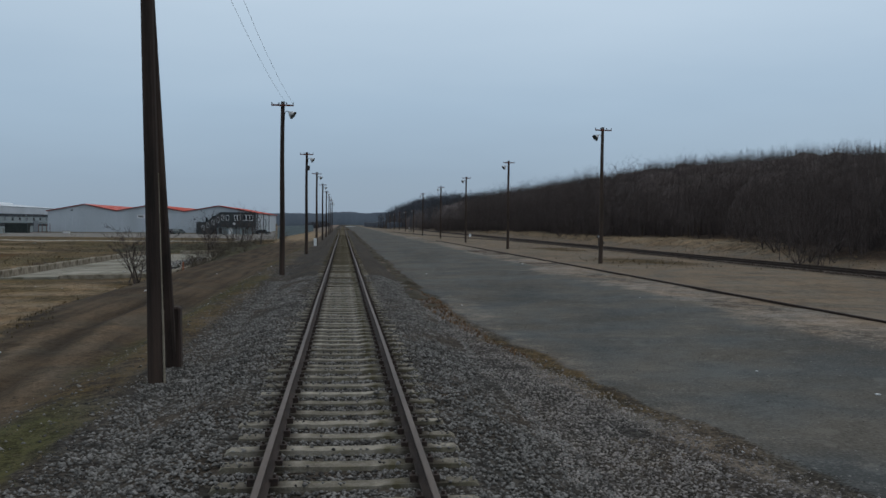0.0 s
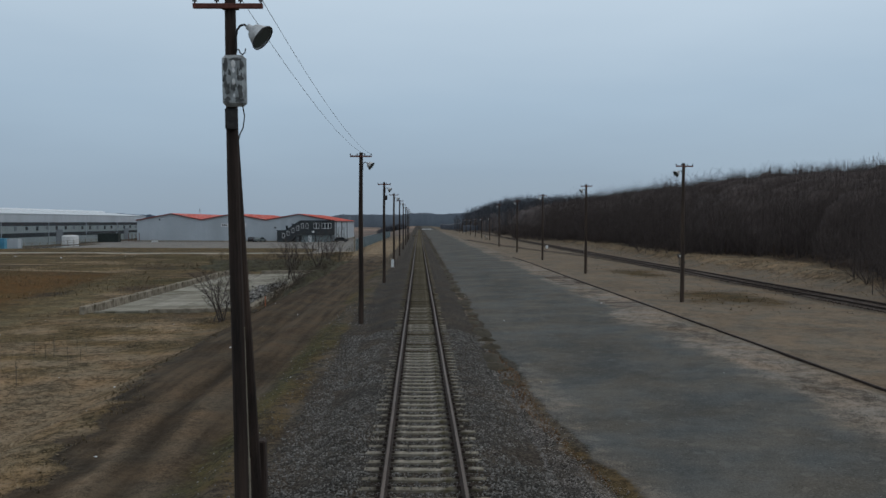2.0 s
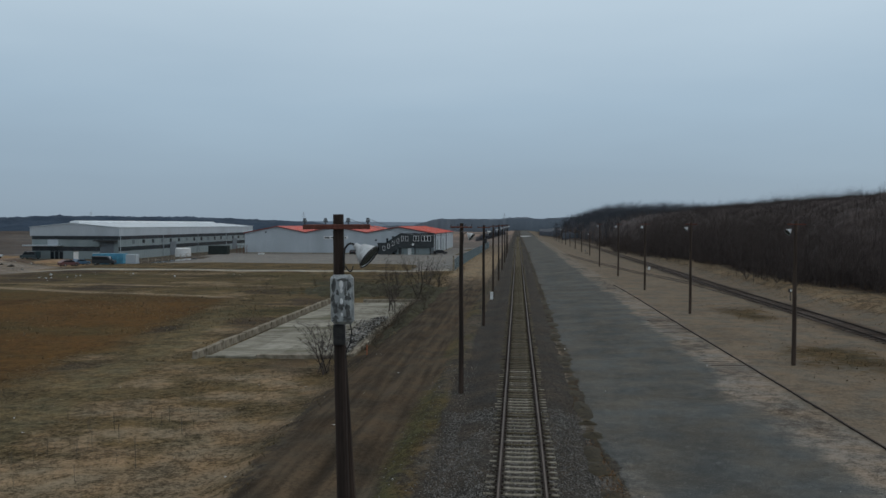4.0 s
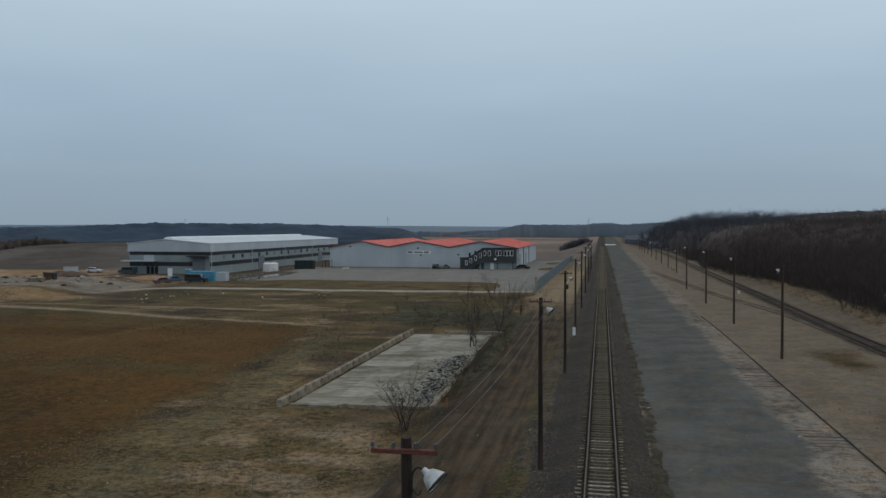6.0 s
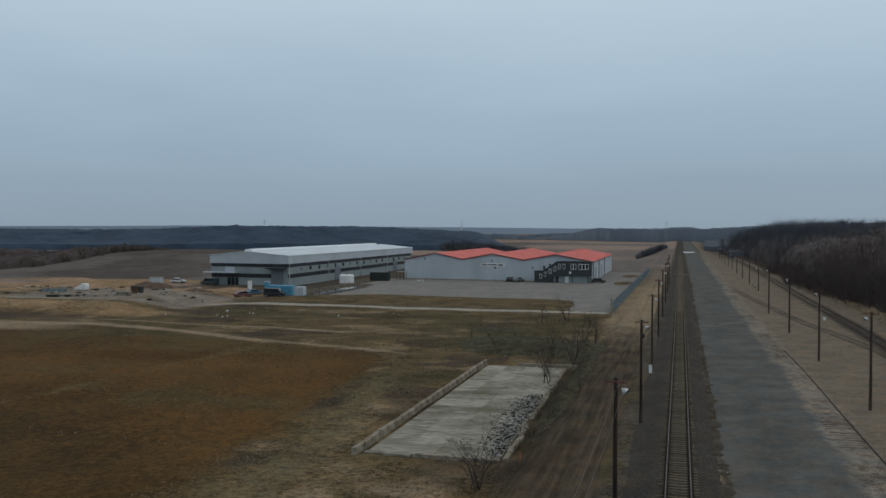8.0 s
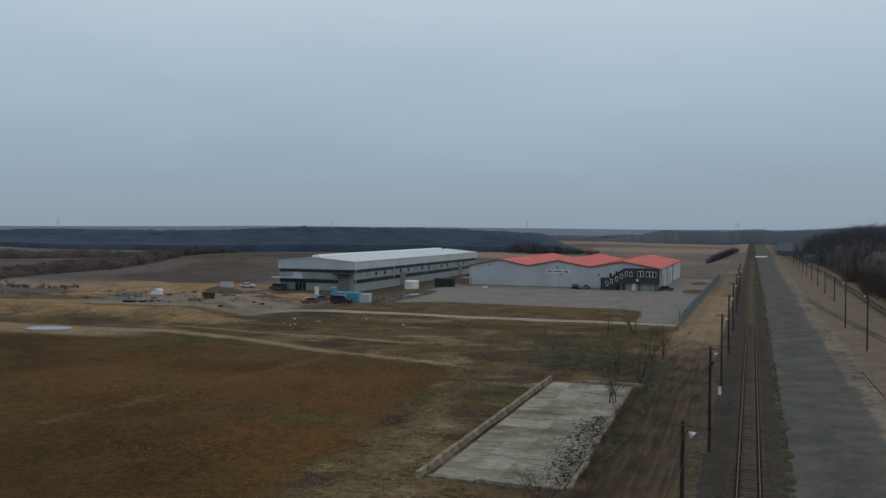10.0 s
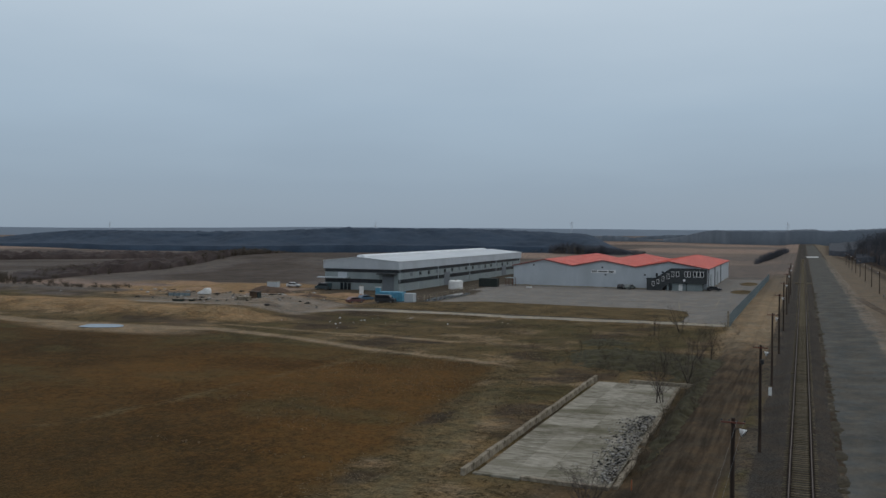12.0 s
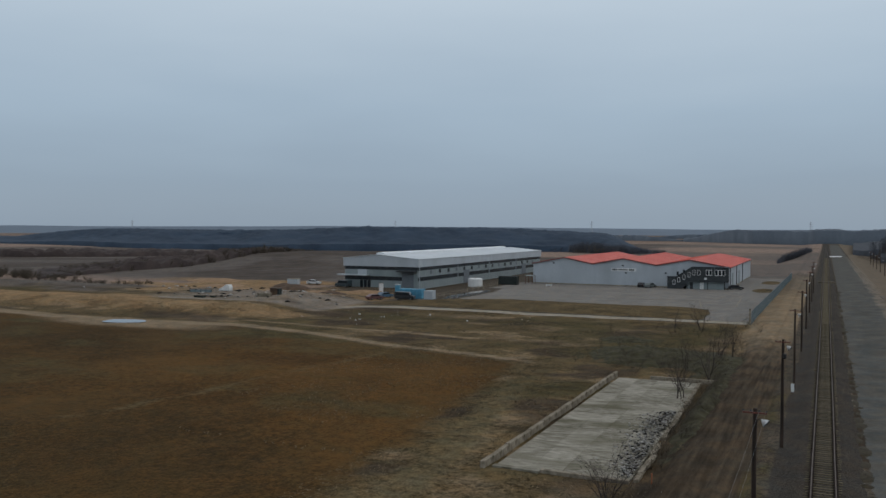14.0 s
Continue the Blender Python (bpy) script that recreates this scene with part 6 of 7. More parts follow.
def build_poles():
    left = lamp_pole("lamp_pole", "dark timber lamp pole with crossarm and enamel lamp", height=8.8)
    left.matrix_world = pose(-3.09, 43.0, -0.42)
    for y, turn in ((130.5, 2), (160.5, -2), (192.5, 1), (222, 3), (252, 0)):
        copy_thing(left, pose(-3.1, y, -0.52, 0, 0, turn))
    boxed = lamp_pole("lamp_pole", "dark timber lamp pole with a round box under its lamp", bell=True)
    boxed.matrix_world = pose(-3.1, 72.1, -0.5)
    grey = lamp_pole("lamp_pole", "greyed timber lamp pole beside a white marker", timber=M_POLE_GREY)
    grey.matrix_world = pose(-3.1, 100.5, -0.5)
    right = lamp_pole("lamp_pole", "timber lamp pole on the bare strip before the wood", lamp_side=-1, height=8.85, timber=M_POLE_GREY)
    right.matrix_world = pose(16.6, 52.3, -0.25, 0, 0, 4)
    for y, turn in ((81.8, -3), (110.6, 2), (139.5, 0), (171.0, 3)):
        copy_thing(right, pose(16.35, y, -0.25, 0, 0, turn))
    for i in range(9):
        copy_thing(right, pose(19.6 + 0.12 * i, 232 + 31 * i, -0.25, 0, 0, (i * 37) % 7 - 3) @ Matrix.Diagonal((1, 1, 0.72, 1)))
    # the leading pole: propped by a strut, with a second lamp housing
    lead = lamp_pole("propped_lamp_pole", "dark timber lamp pole propped by a strut, with mottled lamp housing", height=8.86, radius=0.118)
    lead.matrix_world = LEAD
    bm = bmesh.new()
    tube(bm, (-0.06, 1.62, -0.25), (-0.05, 1.10, 2.2), 0.112, 0.105, 12)
    tube(bm, (-0.05, 1.10, 2.2), (-0.02, 0.14, 6.6), 0.105, 0.085, 12)
    bmesh.ops.remove_doubles(bm, verts=bm.verts, dist=0.01)
    part("strut", bm, M_POLE, lead, "slanting timber strut behind the pole")
    part("stub", one_box(-0.02, 0.13, 1.50, 1.74, -0.3, 0.95, bevel=0.03), M_POLE, lead, "charred timber stub at the strut's foot")
    bm = bmesh.new()
    tube(bm, (0.145, -0.02, -0.1), (0.140, -0.02, 1.15), 0.022, sides=6)
    tube(bm, (0.140, -0.02, 1.15), (0.112, -0.02, 3.4), 0.012, sides=6)
    part("cable_pipe", bm, M_BLOCK, lead, "pale cable pipe on the pole's side")
    bm = one_box(-0.10, 0.285, -0.29, -0.12, 7.05, 7.87, bevel=0.055)
    housing = part("lamp_housing", bm, M_COVER, lead, "milky mottled plastic lamp cover with dark blotches")
    for z, r in ((7.72, 0.045), (7.62, 0.03), (7.44, 0.035), (7.22, 0.022)):
        bm = bmesh.new()
        bmesh.ops.create_uvsphere(bm, u_segments=10, v_segments=6, radius=r, matrix=pose(0.095, -0.292, z) @ Matrix.Diagonal((0.8, 0.4, 1.5, 1)))
        part("bulb", bm, M_WHITE, housing, "white bulb behind the cover")
    rs = np.random.RandomState(8)
    for x, z, h, w in ((-0.04, 7.70, 0.10, 0.03), (0.22, 7.69, 0.09, 0.035), (-0.05, 7.50, 0.07, 0.025), (0.21, 7.50, 0.06, 0.04), (0.0, 7.34, 0.09, 0.045), (0.20, 7.30, 0.10, 0.04), (0.09, 7.36, 0.05, 0.04), (-0.02, 7.15, 0.04, 0.05), (0.17, 7.14, 0.035, 0.06), (0.03, 7.58, 0.05, 0.02), (0.16, 7.60, 0.06, 0.02), (0.10, 7.79, 0.025, 0.09)):
        bm = bmesh.new()
        ring = []
        for k in range(13):
            a, r = k / 13 * math.tau, rs.uniform(0.5, 1.7)
            ring.append((x + math.cos(a) * w * r, z + math.sin(a) * h * r))
        front = [bm.verts.new((u, -0.2935, v)) for u, v in ring]
        back = [bm.verts.new((u, -0.287, v)) for u, v in ring]
        bm.faces.new(front), bm.faces.new(back[::-1])
        for k in range(13):
            bm.faces.new((front[k - 1], front[k], back[k], back[k - 1]))
        bmesh.ops.recalc_face_normals(bm, faces=bm.faces)
        part("dark_blotch", bm, M_BLOTCH, housing)
    bm = one_box(-0.085, 0.115, -0.19, -0.09, 6.68, 7.03, bevel=0.02)
    part("junction_box", bm, M_IRON, lead, "dark junction box below the lamp cover")
    bm = bmesh.new()
    path = [(0.10, 7.98), (0.14, 7.985), (0.16, 7.93), (0.20, 7.90), (0.24, 7.94), (0.25, 8.00)]
    for (xa, za), (xb, zb) in zip(path, path[1:]):
        tube(bm, (xa, -0.05, za), (xb, -0.05, zb), 0.010, sides=6)
    part("hook", bm, M_IRON, lead, "bent iron hook")
    bm = bmesh.new()
    path = [(0.20, 7.06), (0.225, 6.9), (0.20, 6.72), (0.14, 6.6), (0.105, 6.45)]
    for (xa, za), (xb, zb) in zip(path, path[1:]):
        tube(bm, (xa, -0.14, za), (xb, -0.14, zb), 0.010, sides=6)
    part("loose_cable", bm, M_IRON, lead, "loose dark cable")


build_poles()


def build_wires():
    for dx in (0.20, 0.53):
        a = LEAD @ Vector((dx, -0.135, 8.79))
        b = Vector((-3.1 + dx, 42.87, 8.30))
        bm = bmesh.new()
        pts = [a.lerp(b, i / 24) - Vector((0, 0, 0.40 * 4 * (i / 24) * (1 - i / 24))) for i in range(25)]
        for p, q in zip(pts, pts[1:]):
            tube(bm, p, q, 0.0045, sides=5, caps=False)
        tagged(part("overhead_wire", bm, M_WIRE), "thin sagging line wire between two lamp poles", "wire", "line wires")


build_wires()


def build_line_furniture():
    post = thing("marker_post", -3.15, 97.4, -0.5, 0, "short white-painted marker post beside the track", "marker post")
    part("post", one_box(-0.17, 0.17, -0.1, 0.1, -0.2, 0.95, bevel=0.03), M_WHITE, post)
    part("cap", one_box(-0.19, 0.19, -0.12, 0.12, 0.95, 1.02, bevel=0.02), M_BLOCK, post)
    post = thing("marker_post", 24.6, 160.5, -0.5, 0, "white marker post between the two rusty tracks", "marker post")
    part("post", one_box(-0.22, 0.22, -0.1, 0.1, -0.2, 0.9, bevel=0.03), M_WHITE, post)
    for x, y in ((30.6, 97.5), (19.0, 240)):
        st = thing("switch_stand", x, y, -0.5, 10, "dark iron switch stand with weighted lever and white disc", "switch stand")
        part("base_plate", one_box(-0.45, 0.45, -0.2, 0.2, -0.1, 0.12, bevel=0.02), M_IRON, st)
        bm = bmesh.new()
        tube(bm, (0, 0, 0.1), (0, 0, 1.25), 0.05, 0.04, 8)
        part("column", bm, M_IRON, st)
        bm = bmesh.new()
        tube(bm, (0, 0, 0.35), (0.7, 0, 0.75), 0.025, sides=6)
        tube(bm, (0.58, -0.09, 0.68), (0.58, 0.09, 0.68), 0.16, sides=12)
        part("lever", bm, M_IRON, st)
        lan = part("lantern", one_box(-0.17, 0.17, -0.15, 0.15, 1.25, 1.65, bevel=0.03), M_IRON, st)
        bm = bmesh.new()
        tube(bm, (0, -0.17, 1.45), (0, -0.15, 1.45), 0.13, sides=14)
        part("disc", bm, M_WHITE, lan, "white disc")
    for x, y, h in ((-11.2, 60.5, 0.75), (-11.6, 83, 0.6)):
        st = thing("survey_stake", x, y, float(ground_z(x, y)), 0, "short stake with faded orange paint beside the road", "stake")
        part("stake", one_box(-0.035, 0.035, -0.035, 0.035, -0.1, h, bevel=0.01), M_ORANGE, st)
    rs = np.random.RandomState(77)
    for x, y in ((38.5, 104), (39.5, 92), (39.8, 90), (40.2, 88)):
        st = thing("fence_post", x, y, float(ground_z(x, y)), 0, "old grey timber post on the grass bank", "post", "old posts on the bank")
        part("post", one_box(-0.08, 0.08, -0.08, 0.08, -0.2, 1.3 + 0.3 * rs.rand(), bevel=0.02), M_POLE_GREY, st)


build_line_furniture()


# ---------------------------------------------------------------- old slab
def build_slab():
    slab = thing("concrete_slab", 0, 0, 0, 0, "abandoned weathered concrete floor slab with mossy joints", "slab", kind="structure")
    rs = np.random.RandomState(91)
    x_edges = np.linspace(-23.0, -12.75, 5)
    y_edges = np.linspace(60.4, 102.2, 13)
    for i in range(4):
        for j in range(12):
            dz = rs.normal(0, 0.012)
            bm = one_box(x_edges[i] + 0.008, x_edges[i + 1] - 0.008, y_edges[j] + 0.008, y_edges[j + 1] - 0.008, -1.62, -1.22 + dz * 0.5, bevel=0.012)
            for v in bm.verts:
                v.co.x = -23.0 + (v.co.x + 23.0) * (1 - 0.0017 * (v.co.y - 60.4))
            part("panel", sunk(bm), M_CONCRETE, slab)
    part("edge_beam", sunk(one_box(-19.4, -12.75, 59.95, 60.35, -1.7, -1.12, bevel=0.03)), M_BLOCK, slab, "pale concrete edge beam")
    part("edge_beam", sunk(one_box(-23.2, -19.45, 59.75, 60.35, -1.7, -1.20, bevel=0.03)), M_CONCRETE, slab, "worn low edge beam")
    wall = thing("kerb_wall", 0, 0, 0, 0, "low wall of weathered concrete blocks along the slab", "low wall", kind="structure")
    mesh = None
    for k in range(24):
        y = 60.0 + 1.88 * k
        if mesh is None:
            ob = part("block", one_box(-0.20, 0.20, -0.935, 0.935, -0.3, 0.58, bevel=0.04), M_BLOCK, wall)
            mesh = ob.data
        else:
            ob = new("block", mesh)
            ob.parent = wall
        ob.matrix_world = pose(*spot(-23.75 + rs.normal(0, 0.03), y, -1.35 + rs.normal(0, 0.02)), rs.normal(0, 0.7), rs.normal(0, 1.0), rs.normal(0, 0.8))
    for k in range(4):
        ob = new("block", mesh)
        ob.parent = wall
        ob.matrix_world = pose(*spot(-18.4 + 1.86 * k, 102.9 + rs.normal(0, 0.04), -1.42), 0, 0, 90 + rs.normal(0, 1))
    for k in range(22):
        if k in (6, 14):
            continue
        ob = new("block", mesh)
        ob.parent = wall
        ob.matrix_world = pose(*spot(-12.35 - 0.026 * 1.88 * k + rs.normal(0, 0.04), 61.5 + 1.88 * k, -1.66 + rs.normal(0, 0.02)), 0, rs.normal(0, 1.5), rs.normal(0, 1.2))
    n = 1900
    y = 61 + 23.5 * rs.rand(n) ** 0.85
    x = -12.85 - 0.02 * (y - 61) - np.abs(rs.normal(0, 0.55, n)) * np.interp(y, (61, 66, 74, 81, 84.5), (1.0, 1.7, 2.4, 2.6, 1.6))
    keep = (x > -16.6 - 1.2 * vnoise(x, y, 2.5, 86)) & (vnoise(x, y, 1.8, 87) > 0.22)
    x, y = x[keep], y[keep]
    z = -1.2 + rs.rand(len(x)) * 0.26 * np.exp(-((x + 13.7) / 1.1) ** 2)
    tagged(scatter_solid("rubble_heap", np.stack([x, y, z], -1), 0.04 + 0.15 * rs.rand(len(x)) ** 3, M_RUBBLE, 0.4, 12), "heap of broken rubble and rubbish dumped on the slab", "rubble", kind="stuff")
    # rubbish strewn before the yard
    n = 70
    x, y = rs.uniform(-110, -18, n), 168 - 40 * rs.rand(n) ** 1.6
    tagged(scatter_solid("strewn_rubbish", np.stack([x, y, ground_z(x, y) + 0.05], -1), 0.04 + 0.30 * rs.rand(n) ** 7, M_BLOCK, 0.5, 13), "scattered white rubbish in the rough grass", "rubbish", kind="stuff")
    n = 46
    x, y = rs.normal(-87, 8, n), 164 - 26 * rs.rand(n) ** 1.5
    tagged(scatter_solid("dumped_rubbish", np.stack([x, y, ground_z(x, y) + 0.06], -1), 0.05 + 0.34 * rs.rand(n) ** 6, M_ENAMEL, 0.6, 17), "white sacks and rubbish dumped below the site lane", "rubbish", kind="stuff")
    n = 60
    x, y = rs.uniform(-26, 12, n), rs.uniform(9, 60, n)
    keep = np.abs(x) > 2.9
    x, y = x[keep], y[keep]
    tagged(scatter_solid("litter_scraps", np.stack([x, y, ground_z(x, y) + 0.015], -1), 0.02 + 0.05 * rs.rand(len(x)) ** 2, M_WHITE, 0.4, 14), "small pale scraps and stones on the ground", "litter", kind="stuff")


build_slab()


# ---------------------------------------------------------------- halls
YARD = -0.92


def build_red_hall():
    x0, x1, y0, y1 = -87.4, -26.2, 262.0, 338.0
    ridges, valleys, eave, top, low = (-76.9, -57.9, -37.6), (-67.6, -47.7), 5.65, 7.70, 5.85
    hall = thing("red_roofed_hall", 0, 0, 0, 0, "long blue-grey metal hall with three red gable roofs", "industrial hall", lot=(-57, 290))
    outline = [(x0, YARD - 0.4), (x1, YARD - 0.4), (x1, eave), (ridges[2], top), (valleys[1], low), (ridges[1], top), (valleys[0], low), (ridges[0], top), (x0, eave)]
    part("body", prism(outline, y0, y1), M_PANEL, hall, "blue-grey sheet metal walls")
    peaks = [(x0, eave), (ridges[0], top), (valleys[0], low), (ridges[1], top), (valleys[1], low), (ridges[2], top), (x1, eave)]
    for (xa, za), (xb, zb) in zip(peaks, peaks[1:]):
        oa, ob_ = (0.35 if xa == x0 else 0), (0.35 if xb == x1 else 0)
        slope = (zb - za) / (xb - xa)
        a, b = (xa - oa, za - oa * slope), (xb + ob_, zb + ob_ * slope)
        bm = prism([(a[0], a[1] + 0.03), (b[0], b[1] + 0.03), (b[0], b[1] + 0.17), (a[0], a[1] + 0.17)], y0 - 0.35, y1 + 0.35)
        slope_ob = part("roof", bm, M_ROOF_RED, hall, "faded red sheet metal roof")
        # standing seams of the sheet
        bm = bmesh.new()
        for k in range(1, 42):
            y = y0 + (y1 - y0) * k / 42
            v = [bm.verts.new(p) for p in ((a[0], y - 0.05, a[1] + 0.172), (b[0], y - 0.05, b[1] + 0.172), (b[0], y, b[1] + 0.205), (a[0], y, a[1] + 0.205), (b[0], y + 0.05, b[1] + 0.172), (a[0], y + 0.05, a[1] + 0.172))]
            bm.faces.new((v[0], v[1], v[2], v[3])), bm.faces.new((v[3], v[2], v[4], v[5]))
        tagged(part("seam", bm, M_ROOF_RED, slope_ob), kind="stuff")
        bm = prism([(a[0], a[1] - 0.14), (b[0], b[1] - 0.14), (b[0], b[1] + 0.19), (a[0], a[1] + 0.19)], y0 - 0.42, y0 - 0.352)
        part("verge_trim", bm, M_TRIM_RED, hall, "dark red trim along the gable")
    part("gutter", one_box(x1 + 0.36, x1 + 0.52, y0 - 0.3, y1 + 0.3, eave - 0.1, eave + 0.08), M_TRIM_RED, hall)
    for y in (y0 + 2, y0 + 21, y0 + 42):
        bm = bmesh.new()
        tube(bm, (x1 + 0.12, y, YARD), (x1 + 0.12, y, eave - 0.1), 0.11, sides=8)
        part("downpipe", bm, M_CHARCOAL, hall, "dark downpipe")
    for y, w in ((y0 + 10, 4.2), (y0 + 31, 4.2)):
        part("side_door", one_box(x1 + 0.002, x1 + 0.08, y - w / 2, y + w / 2, YARD, 3.6), M_PANEL_PALE, hall, "pale roller door")
    part("plinth", one_box(x0 - 0.04, x1 + 0.04, y0 - 0.04, y1, YARD - 0.3, YARD + 0.35), M_BLOCK, hall, "grey concrete plinth")
    # seams of the wall sheets
    bm = bmesh.new()
    for k in range(1, 61):
        x = x0 + k * (x1 - x0) / 61
        zt = float(np.interp(x, [p[0] for p in peaks], [p[1] for p in peaks])) - 0.15
        box(bm, x - 0.02, x + 0.02, y0 - 0.018, y0 + 0.01, YARD + 0.36, zt)
    tagged(part("panel_seam", bm, M_PANEL, hall), kind="stuff")
    board = part("name_board", one_box(-61.6, -53.8, y0 - 0.10, y0 - 0.022, 3.72, 4.72), M_WHITE, hall, "white name board with dark unreadable lettering")
    bm = bmesh.new()
    for a, b in ((-61.3, -60.9), (-60.75, -60.35), (-60.2, -59.8), (-59.4, -56.4), (-56.0, -55.6), (-55.45, -55.05), (-54.9, -54.5)):
        h = 0.16 if b - a > 1 else 0.3
        box(bm, a, b, y0 - 0.125, y0 - 0.098, 4.22 - h, 4.22 + h)
    part("lettering", bm, M_CHARCOAL, board)
    for x, z in ((-80.5, 5.9), (-58.0, 5.55), (-57.0, 3.25), (-44.8, 3.5)):
        part("vent", one_box(x - 0.28, x + 0.28, y0 - 0.14, y0 - 0.02, z - 0.22, z + 0.22), M_CHARCOAL, hall, "dark wall vent")
    for xa, xb, za, zb in ((-41.5, -40.9, 2.9, 4.15), (-39.7, -39.1, 4.15, 4.75)):
        part("small_window", one_box(xa, xb, y0 - 0.08, y0 - 0.02, za, zb), M_STRIP, hall, "small dark window")
    # office block in front of the gable
    office = thing("office_block", 0, 0, 0, 0, "charcoal office block with stepped stair roof and white windows", "office", lot=(-35, 260))
    f0, f1 = 258.6, 261.55
    shape = [(-43.7, YARD - 0.2), (-39.6, YARD - 0.2), (-37.4, 1.35), (-26.2, 1.35), (-26.2, 5.62), (-36.4, 5.58), (-41.0, 2.55), (-43.7, 2.5)]
    body = part("upper_storey", prism(shape, f0, f1), M_CHARCOAL, office)
    part("ground_floor", one_box(-38.2, -27.4, f0 + 0.9, f1, YARD - 0.2, 1.36), M_PANEL_PALE, office, "pale grey recessed ground floor")
    part("roof_edge", prism([(-36.5, 5.60), (-26.0, 5.64), (-26.0, 5.82), (-36.6, 5.78), (-41.15, 2.75), (-43.9, 2.70), (-43.9, 2.52), (-41.0, 2.57)], f0 - 0.15, f1), M_STRIP, office, "dark metal roof edge")
    def window(xa, xb, za, zb, panes):
        win = part("window", one_box(xa, xb, f0 - 0.06, f0 + 0.05, za, zb, bevel=0.01), M_WHITE, office, "white-framed window")
        w = (xb - xa) / panes
        for i in range(panes):
            part("pane", one_box(xa + w * i + 0.12, xa + w * (i + 1) - 0.12, f0 - 0.085, f0 - 0.05, za + 0.13, zb - 0.13), M_GLASS, win, "dark glass")
    for xa, xb, za, zb, n in ((-32.5, -30.75, 3.3, 5.0, 2), (-30.0, -27.0, 3.3, 5.0, 3), (-34.95, -34.1, 3.3, 4.9, 1), (-36.3, -35.55, 3.3, 4.9, 1), (-37.7, -36.95, 2.65, 4.2, 1), (-39.2, -38.45, 1.85, 3.4, 1), (-40.7, -39.95, 1.05, 2.5, 1), (-42.1, -41.35, 0.35, 1.8, 1)):
        window(xa, xb, za, zb, n)
    part("door", one_box(-34.3, -33.2, f0 + 0.82, f0 + 0.95, YARD, 1.15, bevel=0.01), M_WHITE, office, "white entrance door")
    part("door", one_box(-37.2, -36.3, f0 + 0.82, f0 + 0.95, YARD, 1.1, bevel=0.01), M_CHARCOAL, office, "dark door")
    for x in (-27.2, -32.0, -37.9):
        bm = bmesh.new()
        tube(bm, (x, f0 + 0.3, YARD - 0.2), (x, f0 + 0.3, 1.36), 0.13, sides=10)
        part("column", bm, M_CHARCOAL, office)
    bm = bmesh.new()
    tube(bm, (-32.6, f0 - 0.1, 2.3), (-32.6, f0 - 0.02, 2.3), 0.38, sides=16)
    part("round_sign", bm, M_WHITE, office, "pale round wall sign")


build_red_hall()


